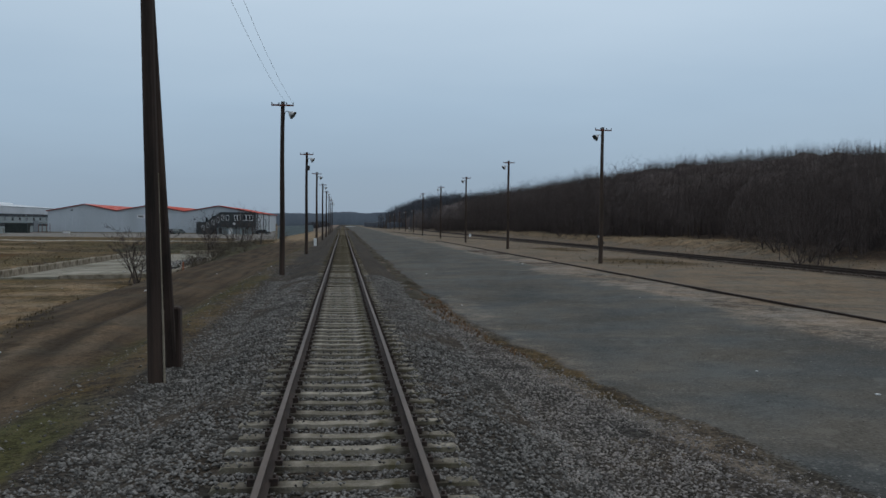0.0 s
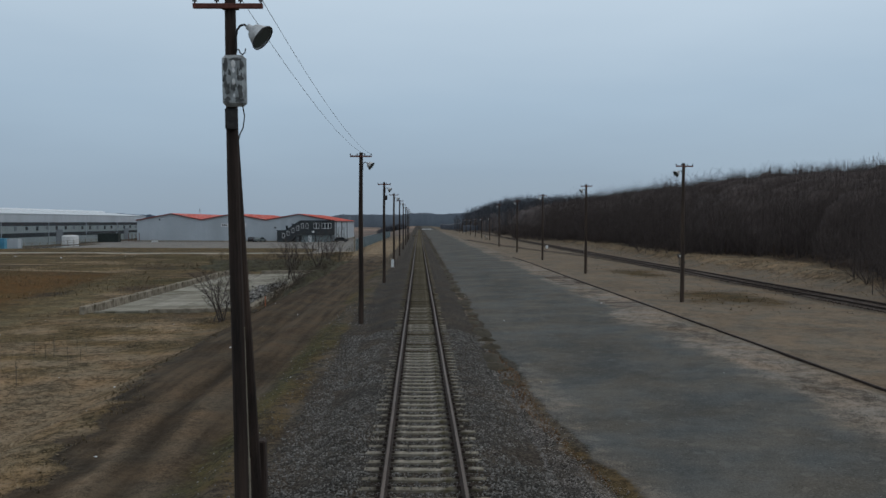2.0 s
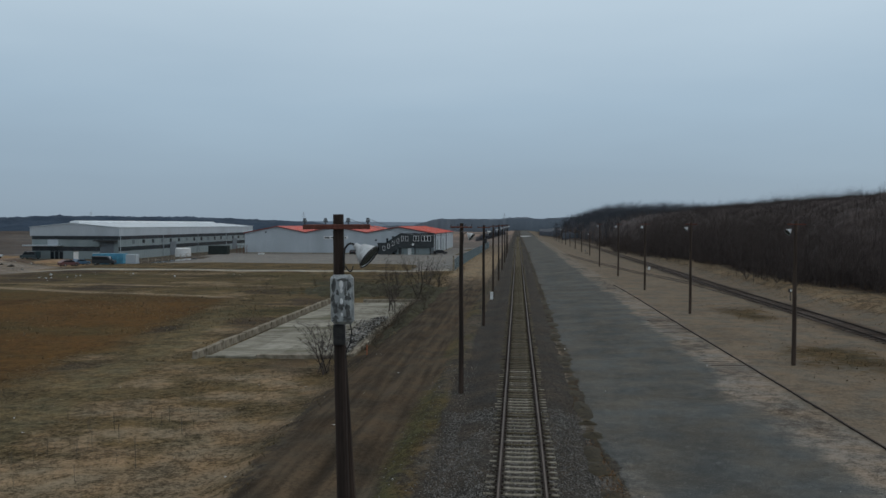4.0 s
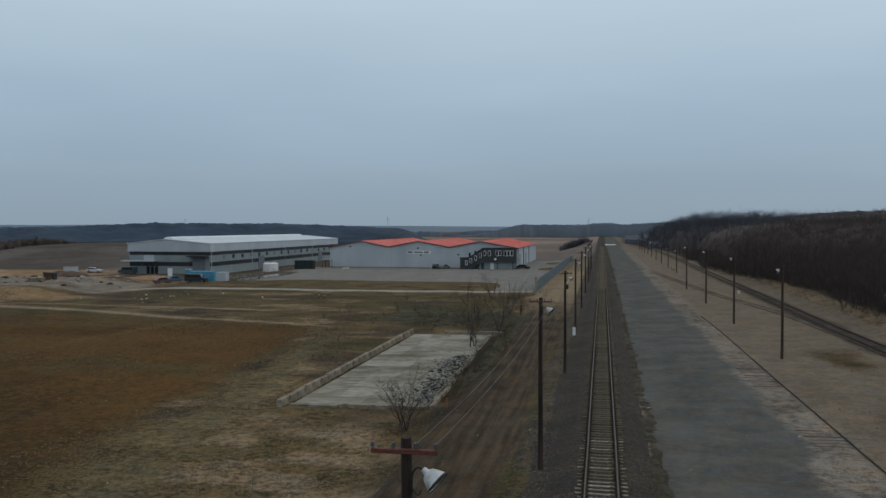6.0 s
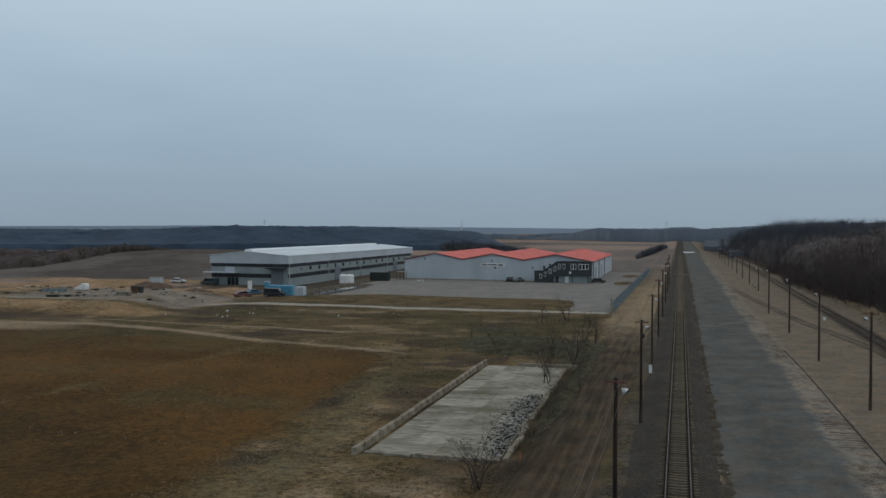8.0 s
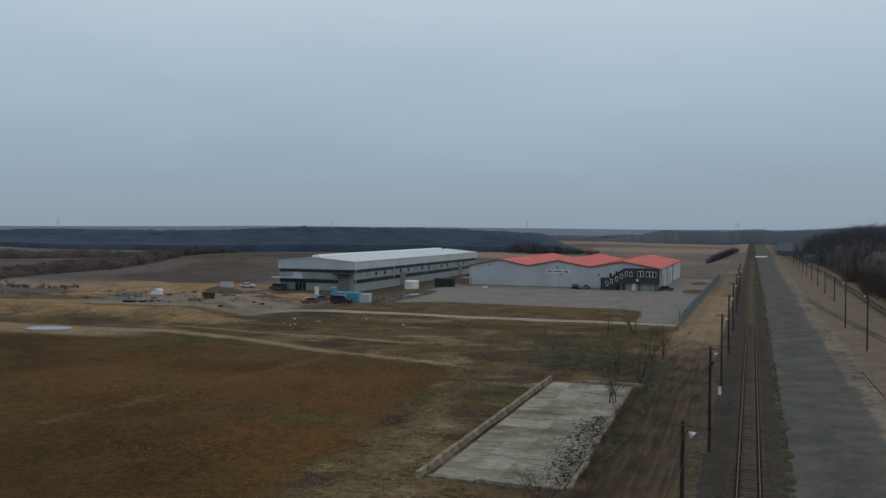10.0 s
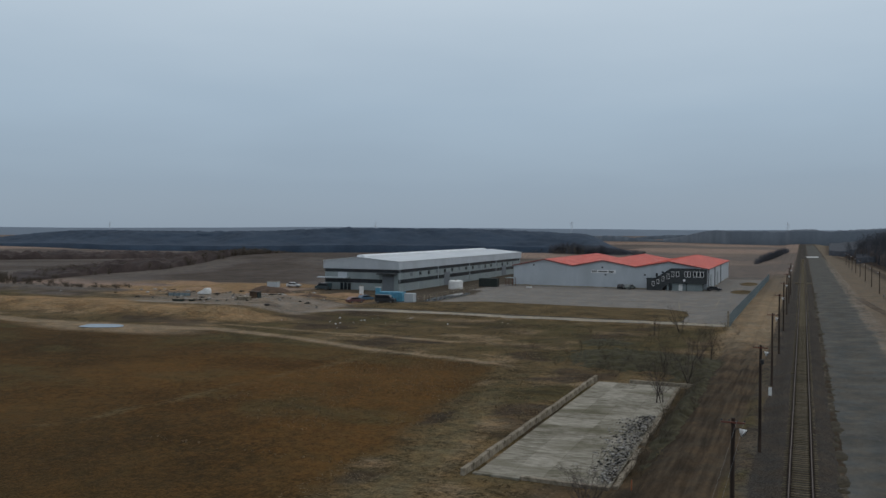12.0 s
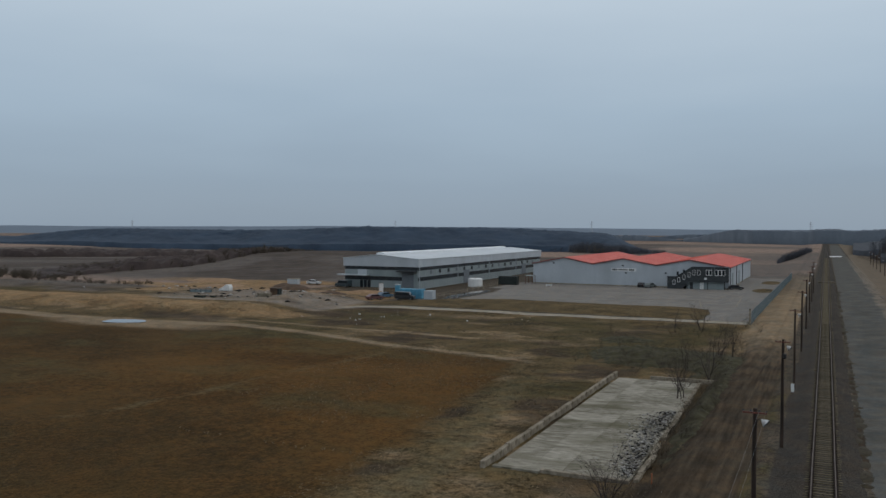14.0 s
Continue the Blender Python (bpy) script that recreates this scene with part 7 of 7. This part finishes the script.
def build_grey_hall():
    x0, x1, y0, y1 = -129.5, -105.45, 213.0, 324.5
    xc = (x0 + x1) / 2 - 0.8
    hall = thing("grey_hall", 0, 0, 0, 0, "long grey industrial hall with dark window bands and pale roof", "industrial hall", lot=(-117, 270))
    part("body", prism([(x0, YARD - 0.5), (x1, YARD - 0.5), (x1, 5.75), (x0, 5.75)], y0, y1), M_PANEL_PALE, hall)
    part("attic", prism([(x0 - 0.35, 5.76), (x1 + 0.35, 5.76), (x1 + 0.35, 7.95), (xc, 9.1), (x0 - 0.35, 7.95)], y0 - 0.35, y1 + 0.35), M_PANEL, hall, "overhanging blue-grey cladding above the windows")
    for a, b in (((x0 - 0.5, 7.96), (xc, 9.12)), ((xc, 9.12), (x1 + 0.5, 7.96))):
        part("roof", prism([a, b, (b[0], b[1] + 0.15), (a[0], a[1] + 0.15)], y0 - 0.5, y1 + 0.5), M_ROOF_GREY, hall, "pale grey sheet roof")
    part("ridge_skylight", prism([(xc - 1.3, 9.05), (xc + 1.3, 9.05), (xc + 1.25, 9.6), (xc, 9.85), (xc - 1.25, 9.6)], y0 + 1.2, y1 - 9), M_SKYLIGHT, hall, "white translucent skylight along the ridge")
    bm = bmesh.new()
    for k in range(1, 90):
        y = y0 + k * (y1 - y0) / 90
        box(bm, x1 - 0.01, x1 + 0.02, y - 0.02, y + 0.02, YARD, 4.6)
    tagged(part("panel_seam", bm, M_PANEL, hall), kind="stuff")
    # window bands, front and yard side
    for za, zb in ((4.78, 5.72), (1.75, 2.85)):
        part("window_band", one_box(x0 + 0.1, x1 - (5.1 if za < 3 else 0.0), y0 - 0.06, y0 + 0.06, za, zb), M_STRIP, hall, "dark ribbon window")
        part("window_band", one_box(x1 - 0.06, x1 + 0.06, y0 + 0.1, y1 - 0.3, za, zb), M_STRIP, hall, "dark ribbon window")
    bm = bmesh.new()
    for k in range(1, 56):
        y = y0 + 2 * k
        for za, zb in ((4.78, 5.72), (1.75, 2.85)):
            box(bm, x1 + 0.05, x1 + 0.085, y - 0.05, y + 0.05, za, zb)
    for k in range(1, 12):
        for za, zb in ((4.78, 5.72), (1.75, 2.85)):
            box(bm, x0 + 2 * k - 0.05, x0 + 2 * k + 0.05, y0 - 0.085, y0 - 0.05, za, zb)
    tagged(part("mullion", bm, M_CHARCOAL, hall), kind="stuff")
    rs = np.random.RandomState(5)
    for k in range(16):
        y = y0 + 8 + 6.2 * k
        part("casement", one_box(x1 + 0.02, x1 + 0.12, y, y + 1.3, 3.5 + 0.2 * rs.rand(), 4.6), M_STRIP if k % 3 else M_DOOR_GREY, hall, "dark side window")
    part("front_panel", one_box(x0 + 4.4, x0 + 7.4, y0 - 0.10, y0 + 0.02, 3.3, 4.78), M_PANEL, hall)
    part("gate", one_box(x1 - 5.0, x1 - 1.3, y0 - 0.14, y0 + 0.02, YARD, 4.2, bevel=0.02), M_DOOR_GREY, hall, "tall grey roller gate")
    can = part("canopy", one_box(x1 - 6.0, x1 - 0.2, y0 - 2.2, y0 - 0.02, 4.35, 4.72, bevel=0.03), M_CHARCOAL, hall, "dark flat canopy over the gate")
    part("canopy", one_box(x0 - 1.6, x0 + 8.4, y0 - 2.0, y0 - 0.02, 3.0, 3.32, bevel=0.03), M_PANEL, hall, "long flat canopy over the side entrance")
    part("canopy_fascia", one_box(x0 + 8.5, x1 - 5.2, y0 - 0.35, y0 - 0.02, 2.92, 3.2), M_PANEL_PALE, hall)
    for i in range(3):
        win = part("entrance_window", one_box(x0 + 5.2 + 1.25 * i, x0 + 6.2 + 1.25 * i, y0 - 0.1, y0 + 0.02, YARD + 0.1, 1.7), M_CHARCOAL, hall, "tall dark entrance window")
        part("pane", one_box(x0 + 5.32 + 1.25 * i, x0 + 6.08 + 1.25 * i, y0 - 0.13, y0 - 0.09, YARD + 0.25, 1.55), M_GLASS, win)
    for y in (y0 + 33, y0 + 89):
        part("side_gate", one_box(x1 - 0.02, x1 + 0.13, y, y + 4.5, YARD, 3.6, bevel=0.02), M_DOOR_GREY, hall, "grey side gate")
    for y in (y0 + 0.8, y0 + 28, y0 + 55, y0 + 82, y0 + 110):
        bm = bmesh.new()
        tube(bm, (x1 + 0.16, y, YARD), (x1 + 0.16, y, 5.7), 0.09, sides=8)
        part("downpipe", bm, M_PANEL, hall)


build_grey_hall()


# ---------------------------------------------------------------- vehicles and yard things
def paint(name, c):
    return mat(name, tuple(0.8 * v for v in c), c, 0.3, 0, 2, 20, 0, tuple(0.6 * v + 0.04 for v in c), 2.0, 0.3, spec=0.5)


def car(name, label, body_paint, x, y, z, turn, van=False, pickup=False):
    """A parked car along its own x axis, nose at +x."""
    root = thing(name, x, y, z, turn, label, "van" if van else "car", "parked vehicles")
    L, W, H = (5.0, 1.9, 2.05) if van else (4.3, 1.75, 1.45)
    if van:
        side = [(-L / 2, 0.35), (L / 2, 0.35), (L / 2 + 0.05, 0.8), (L / 2 - 0.1, 1.05), (L / 2 - 0.85, 1.2), (L / 2 - 1.5, 1.98), (-L / 2 + 0.1, 2.05), (-L / 2, 1.9)]
        cabin = [(L / 2 - 0.98, 1.22), (L / 2 - 1.52, 1.86), (-L / 2 + 0.3, 1.92), (-L / 2 + 0.3, 1.25)]
    else:
        side = [(-L / 2, 0.32), (L / 2, 0.32), (L / 2 + 0.04, 0.62), (L / 2 - 0.15, 0.80), (L / 2 - 1.1, 0.92), (L / 2 - 1.75, 1.40), (-L / 2 + 0.9, 1.45), (-L / 2 + 0.2, 0.98), (-L / 2 - 0.03, 0.9)]
        cabin = [(L / 2 - 1.22, 0.95), (L / 2 - 1.80, 1.34), (-L / 2 + 0.98, 1.38), (-L / 2 + 0.45, 1.0)]
    bm = prism(side, -W / 2, W / 2)
    bmesh.ops.bevel(bm, geom=list(bm.edges), offset=0.06, segments=2, affect="EDGES", profile=0.6)
    part("body", bm, body_paint, root)
    part("side_glass", prism(cabin, -W / 2 - 0.012, W / 2 + 0.012), M_GLASS, root, "dark side windows")
    bm = bmesh.new()
    p, q = (side[4], side[5]) 
    v = [bm.verts.new(c) for c in ((p[0] - 0.06, -W / 2 + 0.14, p[1] + 0.06), (p[0] - 0.06, W / 2 - 0.14, p[1] + 0.06), (q[0] + 0.06, W / 2 - 0.18, q[1] - 0.04), (q[0] + 0.06, -W / 2 + 0.18, q[1] - 0.04))]
    bm.faces.new(v)
    got = bmesh.ops.extrude_face_region(bm, geom=list(bm.faces))
    for e in got["geom"]:
        if isinstance(e, bmesh.types.BMVert):
            e.co += Vector((0.07, 0, 0.07))
    bmesh.ops.recalc_face_normals(bm, faces=bm.faces)
    part("windscreen", bm, M_GLASS, root)
    for sx in (L / 2 - 0.8, -L / 2 + 0.85):
        for sy in (-1, 1):
            bm = bmesh.new()
            tube(bm, (sx, sy * (W / 2 - 0.2), 0.32), (sx, sy * (W / 2 + 0.02), 0.32), 0.32, sides=16)
            wheel = part("wheel", bm, M_TYRE, root, "black tyre")
            bm = bmesh.new()
            tube(bm, (sx, sy * (W / 2 - 0.02), 0.32), (sx, sy * (W / 2 + 0.03), 0.32), 0.19, sides=12)
            part("rim", bm, M_RIM, wheel)
    for sy in (-1, 1):
        part("headlight", one_box(L / 2 - 0.12, L / 2 + 0.05, sy * (W / 2 - 0.3) - 0.16, sy * (W / 2 - 0.3) + 0.16, 0.6, 0.74), M_RIM, root, "clear headlight")
        part("tail_light", one_box(-L / 2 - 0.045, -L / 2 + 0.08, sy * (W / 2 - 0.22) - 0.12, sy * (W / 2 - 0.22) + 0.12, 0.7, 0.88), M_ARM, root, "red tail light")
    return root


def build_vehicles():
    black, silver = paint("black_car_paint", (0.02, 0.022, 0.026)), paint("silver_car_paint", (0.17, 0.20, 0.195))
    maroon, white = paint("maroon_car_paint", (0.15, 0.075, 0.075)), paint("white_car_paint", (0.62, 0.63, 0.63))
    teal, navy = paint("dark_teal_van_paint", (0.035, 0.06, 0.07)), paint("blue_truck_paint", (0.05, 0.12, 0.20))
    def g(x, y):
        return float(ground_z(x, y)) + 0.005
    car("parked_car", "black car parked beside the blue-grey hall", black, -51.6, 259.6, g(-51.6, 259.6), 90)
    car("parked_car", "silver-green car parked beside a black one", silver, -48.9, 259.4, g(-48.9, 259.4), 72)
    car("parked_car", "black car parked at the corner of the hall", black, -24.4, 262.6, g(-24.4, 262.6), 15)
    car("parked_van", "dark teal van parked before the grey hall", teal, -127.6, 209.0, g(-127.6, 209), 170, van=True)
    car("parked_car", "maroon car parked on the dug yard", maroon, -101.2, 180.5, g(-101.2, 180.5), 60)
    car("parked_car", "blue car parked behind a maroon car", navy, -102.1, 187.4, g(-102.1, 187.4), 70)
    car("parked_van", "black van parked before a blue container", black, -94.9, 184.6, g(-94.9, 184.6), 8, van=True)
    car("parked_car", "white car on the dug ground far off", white, -141, 214, g(-141, 214), 10)


build_vehicles()


def container(name, label, x, y, turn, length, width, height, material):
    root = thing(name, x, y, float(ground_z(x, y)), turn, label, "container", "containers in the yard")
    part("shell", one_box(-length / 2, length / 2, -width / 2, width / 2, 0.05, height, bevel=0.03), material, root)
    bm = bmesh.new()
    n = int(length / 0.35)
    for i in range(n):
        a = -length / 2 + 0.25 + (length - 0.5) * i / n
        for s in (-1, 1):
            box(bm, a, a + 0.16, s * (width / 2 + 0.015) - 0.02, s * (width / 2 + 0.015) + 0.02, 0.2, height - 0.15)
    tagged(part("corrugation", bm, material, root), kind="stuff")
    for sx in (-1, 1):
        for sy in (-1, 1):
            part("corner_post", one_box(sx * (length / 2) - 0.07, sx * (length / 2) + 0.07, sy * (width / 2) - 0.07, sy * (width / 2) + 0.07, 0.0, height + 0.03), material, root)
    return root


def build_yard():
    container("site_container", "faded blue site container beside the yard", -95.0, 188.6, 4, 6.1, 2.4, 2.5, M_BLUE)
    container("site_cabin", "pale blue site cabin beside the blue container", -90.4, 189.4, 4, 2.2, 2.1, 2.2, M_PANEL)
    container("dark_container", "dark green container at the hall's end", -91.8, 250.5, 3, 5.8, 2.4, 2.7, M_DARKGREEN)
    x, y = -97.6, 236.8
    tank = thing("water_tank", x, y, float(ground_z(x, y)), 0, "white round plastic tank beside the grey hall", "tank")
    bm = bmesh.new()
    tube(bm, (0, 0, 0), (0, 0, 2.35), 2.25, 2.2, 24)
    tube(bm, (0, 0, 2.35), (0, 0, 2.6), 2.2, 1.7, 24)
    part("barrel", bm, M_WHITE, tank)
    bm = bmesh.new()
    tube(bm, (0, 0, 2.6), (0, 0, 2.75), 0.4, 0.4, 14)
    part("lid", bm, M_BLOCK, tank)
    # pale rail along the bank before the grey hall
    rail = thing("guard_rail", 0, 0, 0, 0, "pale pipe railing along the grey hall's yard", "railing", lot=(-91, 220))
    pts = [(-90.0 - 0.27 * k, 193 + 4.6 * k) for k in range(12)]
    for px, py in pts:
        z = float(ground_z(px, py))
        part("post", one_box(px - 0.06, px + 0.06, py - 0.06, py + 0.06, z - 0.1, z + 1.2), M_BLOCK, rail)
    for (ax, ay), (bx, by) in zip(pts, pts[1:]):
        for h in (0.6, 1.12):
            bm = bmesh.new()
            tube(bm, (ax, ay, float(ground_z(ax, ay)) + h), (bx, by, float(ground_z(bx, by)) + h), 0.035, sides=6)
            part("bar", bm, M_BLOCK, rail)
    # open shed roof at the end of the hall
    x, y = -85.8, 258
    shed = thing("lean_to", x, y, float(ground_z(x, y)), 0, "small open lean-to with a flat pale roof", "shelter")
    part("roof", one_box(-2.4, 0.2, -2.2, 1.2, 2.55, 2.75, bevel=0.02), M_PANEL_PALE, shed)
    for px, py in ((-2.2, -2.0), (0.0, -2.0), (-2.2, 1.0), (0.0, 1.0)):
        part("post", one_box(px - 0.07, px + 0.07, py - 0.07, py + 0.07, 0, 2.56), M_ARM, shed)
    for name, x, y, w, d, h, m, label in (("tarpaulin_bundle", -134.4, 155.5, 2.7, 1.0, 0.55, M_DARKGREEN, "long dark green bundle lying beside the site lane"),
                                         ("tarpaulin_bundle", -131.6, 156.9, 1.2, 0.9, 0.5, M_DARKGREEN, "short dark green bundle lying beside the site lane"),
                                         ("pallet_stack", -121.5, 163.2, 3.0, 1.6, 0.8, M_BLOCK, "low stack of pale pallets on the building site"),
                                         ("storage_box", -147, 212, 3.4, 2.0, 1.7, M_PANEL, "grey-blue storage box on the dug ground"),
                                         ("white_sack_pile", -78.6, 251, 1.8, 1.1, 0.6, M_WHITE, "white sacks lying on the paved yard"),
                                         ("white_board", -108.2, 196.5, 1.2, 0.2, 2.6, M_WHITE, "tall white board standing on the dug yard"),
                                         ("portable_toilet", -105.0, 200, 1.2, 1.2, 2.3, M_BLUE, "blue portable toilet cabin on the dug yard")):
        root = thing(name, x, y, float(ground_z(x, y)), 8, label, name.replace("_", " "))
        part("body", one_box(-w / 2, w / 2, -d / 2, d / 2, 0, h, bevel=0.08), m, root)
        part("top", one_box(-w / 2 - 0.08, w / 2 + 0.08, -d / 2 - 0.08, d / 2 + 0.08, h - 0.06, h + 0.08, bevel=0.03), M_BLOCK if m is not M_BLUE else M_ENAMEL, root)
    rs = np.random.RandomState(15)
    for x, y, r, h, m, label in ((-135, 195, 3.8, 1.3, M_SOIL, "dark heap of dug soil"), (-141, 199, 3.2, 1.2, M_SOIL, "dark heap of dug soil"), (-122, 188, 4.5, 0.5, M_SAND, "low heap of yellow sandy soil"), (-112, 195, 4.0, 0.6, M_SAND, "low heap of yellow sandy soil"), (-160, 196, 5, 0.5, M_SAND, "low heap of yellow sandy soil"), (-178, 214, 7, 0.8, M_SAND, "long heap of sandy soil"), (-116, 184, 3.0, 0.7, M_SOIL, "dark heap of dug soil")):
        n, v, f = 14, [], []
        for j in range(6):
            for i in range(n):
                a = i * 6.283 / n
                q = j / 5
                rr = r * (1 - q) * (0.8 + 0.4 * float(vnoise(3 * math.cos(a) + x, 3 * math.sin(a) + y, 1.5, 4)))
                px, py = rr * math.cos(a) * 1.5, rr * math.sin(a)
                v.append((x + px, y + py, float(ground_z(x, y)) + h * (1 - (1 - q) ** 2) * (0.85 + 0.3 * rs.rand()) - (0.15 if j == 0 else 0)))
        for j in range(5):
            for i in range(n):
                f.append((j * n + i, j * n + (i + 1) % n, (j + 1) * n + (i + 1) % n, (j + 1) * n + i))
        ob = raw("mound", v, f, m, smooth=True)
        tagged(ob, label + " on the building site", "soil heap", "soil heaps")
    # broken boards, pipes and stones left about the building site
    n = 170
    x, y = np.concatenate([rs.normal(-126, 14, n), rs.normal(-150, 16, 60)]), np.concatenate([rs.normal(176, 12, n), rs.normal(178, 12, 60)])
    keep = (y > 156) & (y < 206) & (x < -100)
    x, y = x[keep], y[keep]
    tagged(scatter_solid("site_debris", np.stack([x, y, ground_z(x, y) + 0.08], -1), 0.12 + 0.75 * rs.rand(len(x)) ** 3, M_RUBBLE, 0.35, 18), "boards, blocks and rubbish strewn over the building site", "debris", kind="stuff")
    # brown site shed with an open dark end
    x, y = -121.2, 167.4
    shed = thing("site_shed", x, y, float(ground_z(x, y)), 6, "small brown timber shed with an open end on the building site", "shed")
    part("wall", one_box(-1.2, 0.75, -0.8, 0.8, 0, 1.55, bevel=0.03), M_SOIL, shed)
    part("open_end", one_box(0.74, 1.15, -0.72, 0.72, 0.05, 1.45), M_DARKGREEN, shed, "dark open end")
    part("roof", prism([(-1.35, 1.56), (1.3, 1.50), (1.3, 1.62), (-1.35, 1.72)], -0.95, 0.95), M_OLDWOOD, shed)
    # sheeted machine on the dug ground
    x, y = -139.6, 171.6
    rig = thing("sheeted_machine", x, y, float(ground_z(x, y)), 4, "low machine under a white sheet on the dug ground", "machine")
    bm = prism([(-2.0, 0.1), (1.2, 0.1), (1.3, 0.9), (1.1, 1.6), (0.1, 1.65), (-0.4, 1.15), (-1.7, 0.6)], -0.8, 0.8)
    bmesh.ops.bevel(bm, geom=list(bm.edges), offset=0.12, segments=2, affect="EDGES", profile=0.6)
    part("sheet", bm, M_WHITE, rig)
    part("skid", one_box(-1.9, 1.15, -0.7, 0.7, 0, 0.12), M_DARKGREEN, rig)
    rig = thing("site_barrier", -143.6, 166.5, float(ground_z(-143.6, 166.5)), 12, "low dark mesh barrier beside the sheeted machine", "barrier")
    for k in range(5):
        part("post", one_box(-3.05 + 1.5 * k, -2.95 + 1.5 * k, -0.05, 0.05, -0.1, 1.0), M_IRON, rig)
    for k in range(4):
        part("panel", one_box(-2.94 + 1.5 * k, -1.56 + 1.5 * k, -0.02, 0.02, 0.12, 0.8), M_FENCE, rig)
    pond = raw("pond", [(-88.6 - 0.04 * 19 * math.sin(i * 0.2094) + 3.0 * math.cos(i * 0.2094) * (1 + 0.12 * math.sin(2.3 * i)), 210 + 18.4 * math.sin(i * 0.2094) * (1 + 0.05 * math.sin(1.7 * i)), -1.0) for i in range(30)], [list(range(30))], M_WATER)
    tagged(pond, "still dark pond in a hollow beside the paved yard", "water", kind="structure")
    bm = bmesh.new()
    for ax, ay, bx, by in ((-42, 214.5, -28.7, 216.9), (-28.7, 216.9, -26.1, 199.8), (-26.5, 214, -24.1, 231.7), (-18.8, 203.2, -19.9, 229.3)):
        d = Vector((bx - ax, by - ay, 0)).normalized()
        q = Vector((d.y, -d.x, 0)) * 0.09
        ring = [bm.verts.new((px, py, float(ground_z(-40, 210)) + h)) for h in (0.03, 0.055) for px, py in ((ax + q.x, ay + q.y), (bx + q.x, by + q.y), (bx - q.x, by - q.y), (ax - q.x, ay - q.y))]
        bm.faces.new(ring[4:])
        for k in range(4):
            bm.faces.new((ring[k], ring[(k + 1) % 4], ring[4 + (k + 1) % 4], ring[4 + k]))
    tagged(part("yard_marking", sunk(bm), M_BLOCK), "worn pale lines marked on the paved yard", "road marking", kind="structure")
    puddle = raw("puddle", [(-123.6 + 4.4 * math.cos(i * 0.2094) * (1 + 0.10 * math.sin(3 * i * 0.2094 + 1)), 121.4 + 3.0 * math.sin(i * 0.2094) * (1 + 0.16 * math.sin(2 * i * 0.2094)), float(ground_z(-123.8, 121.6)) + 0.12) for i in range(30)], [list(range(30))], M_WATER)
    tagged(puddle, "pale rain puddle on the field track", "water", kind="structure")
    for x, y, h in ((-480, 1850, 38), (-900, 1700, 36), (-1500, 1500, 36), (-30, 1900, 36), (-2100, 1300, 40)):
        mast = thing("lattice_mast", x, y, -2, 0, "thin lattice mast on the far horizon", "mast", "far masts")
        for sx in (-1, 1):
            bm = bmesh.new()
            tube(bm, (sx * 2.2, 0, 0), (sx * 0.3, 0, h), 0.35, 0.25, 5)
            part("leg", bm, M_PANEL, mast)
        for q in (0.72, 0.86):
            part("arm", one_box(-5, 5, -0.2, 0.2, h * q - 0.25, h * q + 0.25), M_PANEL, mast)


build_yard()


def build_far_pad():
    pad = thing("concrete_pad", 6.2, 606, float(ground_z(6.2, 606)), 0, "pale concrete pad across the far asphalt", "concrete pad", kind="structure")
    for i in range(3):
        part("slab", one_box(-4.8 + 3.22 * i, -1.62 + 3.22 * i, -9, 9, -0.2, 0.12, bevel=0.02), M_WHITE, pad)


build_far_pad()


def build_fence():
    fence = thing("yard_fence", 0, 0, 0, 0, "grey-green wire mesh fence round the paved yard", "fence")
    pts = [(-12.9 + 0.0085 * (y - 168), y) for y in np.arange(170, 334, 2.5)]
    mesh = panel = None
    for i, (x, y) in enumerate(pts):
        z = float(ground_z(x, y))
        if mesh is None:
            bm = bmesh.new()
            tube(bm, (0, 0, -0.2), (0, 0, 2.45), 0.05, sides=6)
            ob = part("post", bm, M_FENCE, fence)
            mesh = ob.data
            bm = bmesh.new()
            for k in range(31):
                a = 0.04 + 2.42 * k / 30
                box(bm, -0.012, 0.012, a - 0.014, a + 0.014, 0.05, 2.35)
            for h in (0.1, 0.6, 1.2, 1.8, 2.3):
                box(bm, -0.02, 0.02, 0, 2.5, h - 0.02, h + 0.02)
            p = part("mesh_panel", bm, M_FENCE, fence)
            panel = p.data
        else:
            ob, p = new("post", mesh), new("mesh_panel", panel)
            ob.parent = p.parent = fence
        ob.matrix_world = pose(x, y, z)
        p.matrix_world = pose(x, y, z)
    pale = part("corner_post", one_box(-13.3, -13.0, 169.6, 169.9, -1.3, 1.9, bevel=0.02), M_BLOCK, fence, "pale concrete corner post")


build_fence()
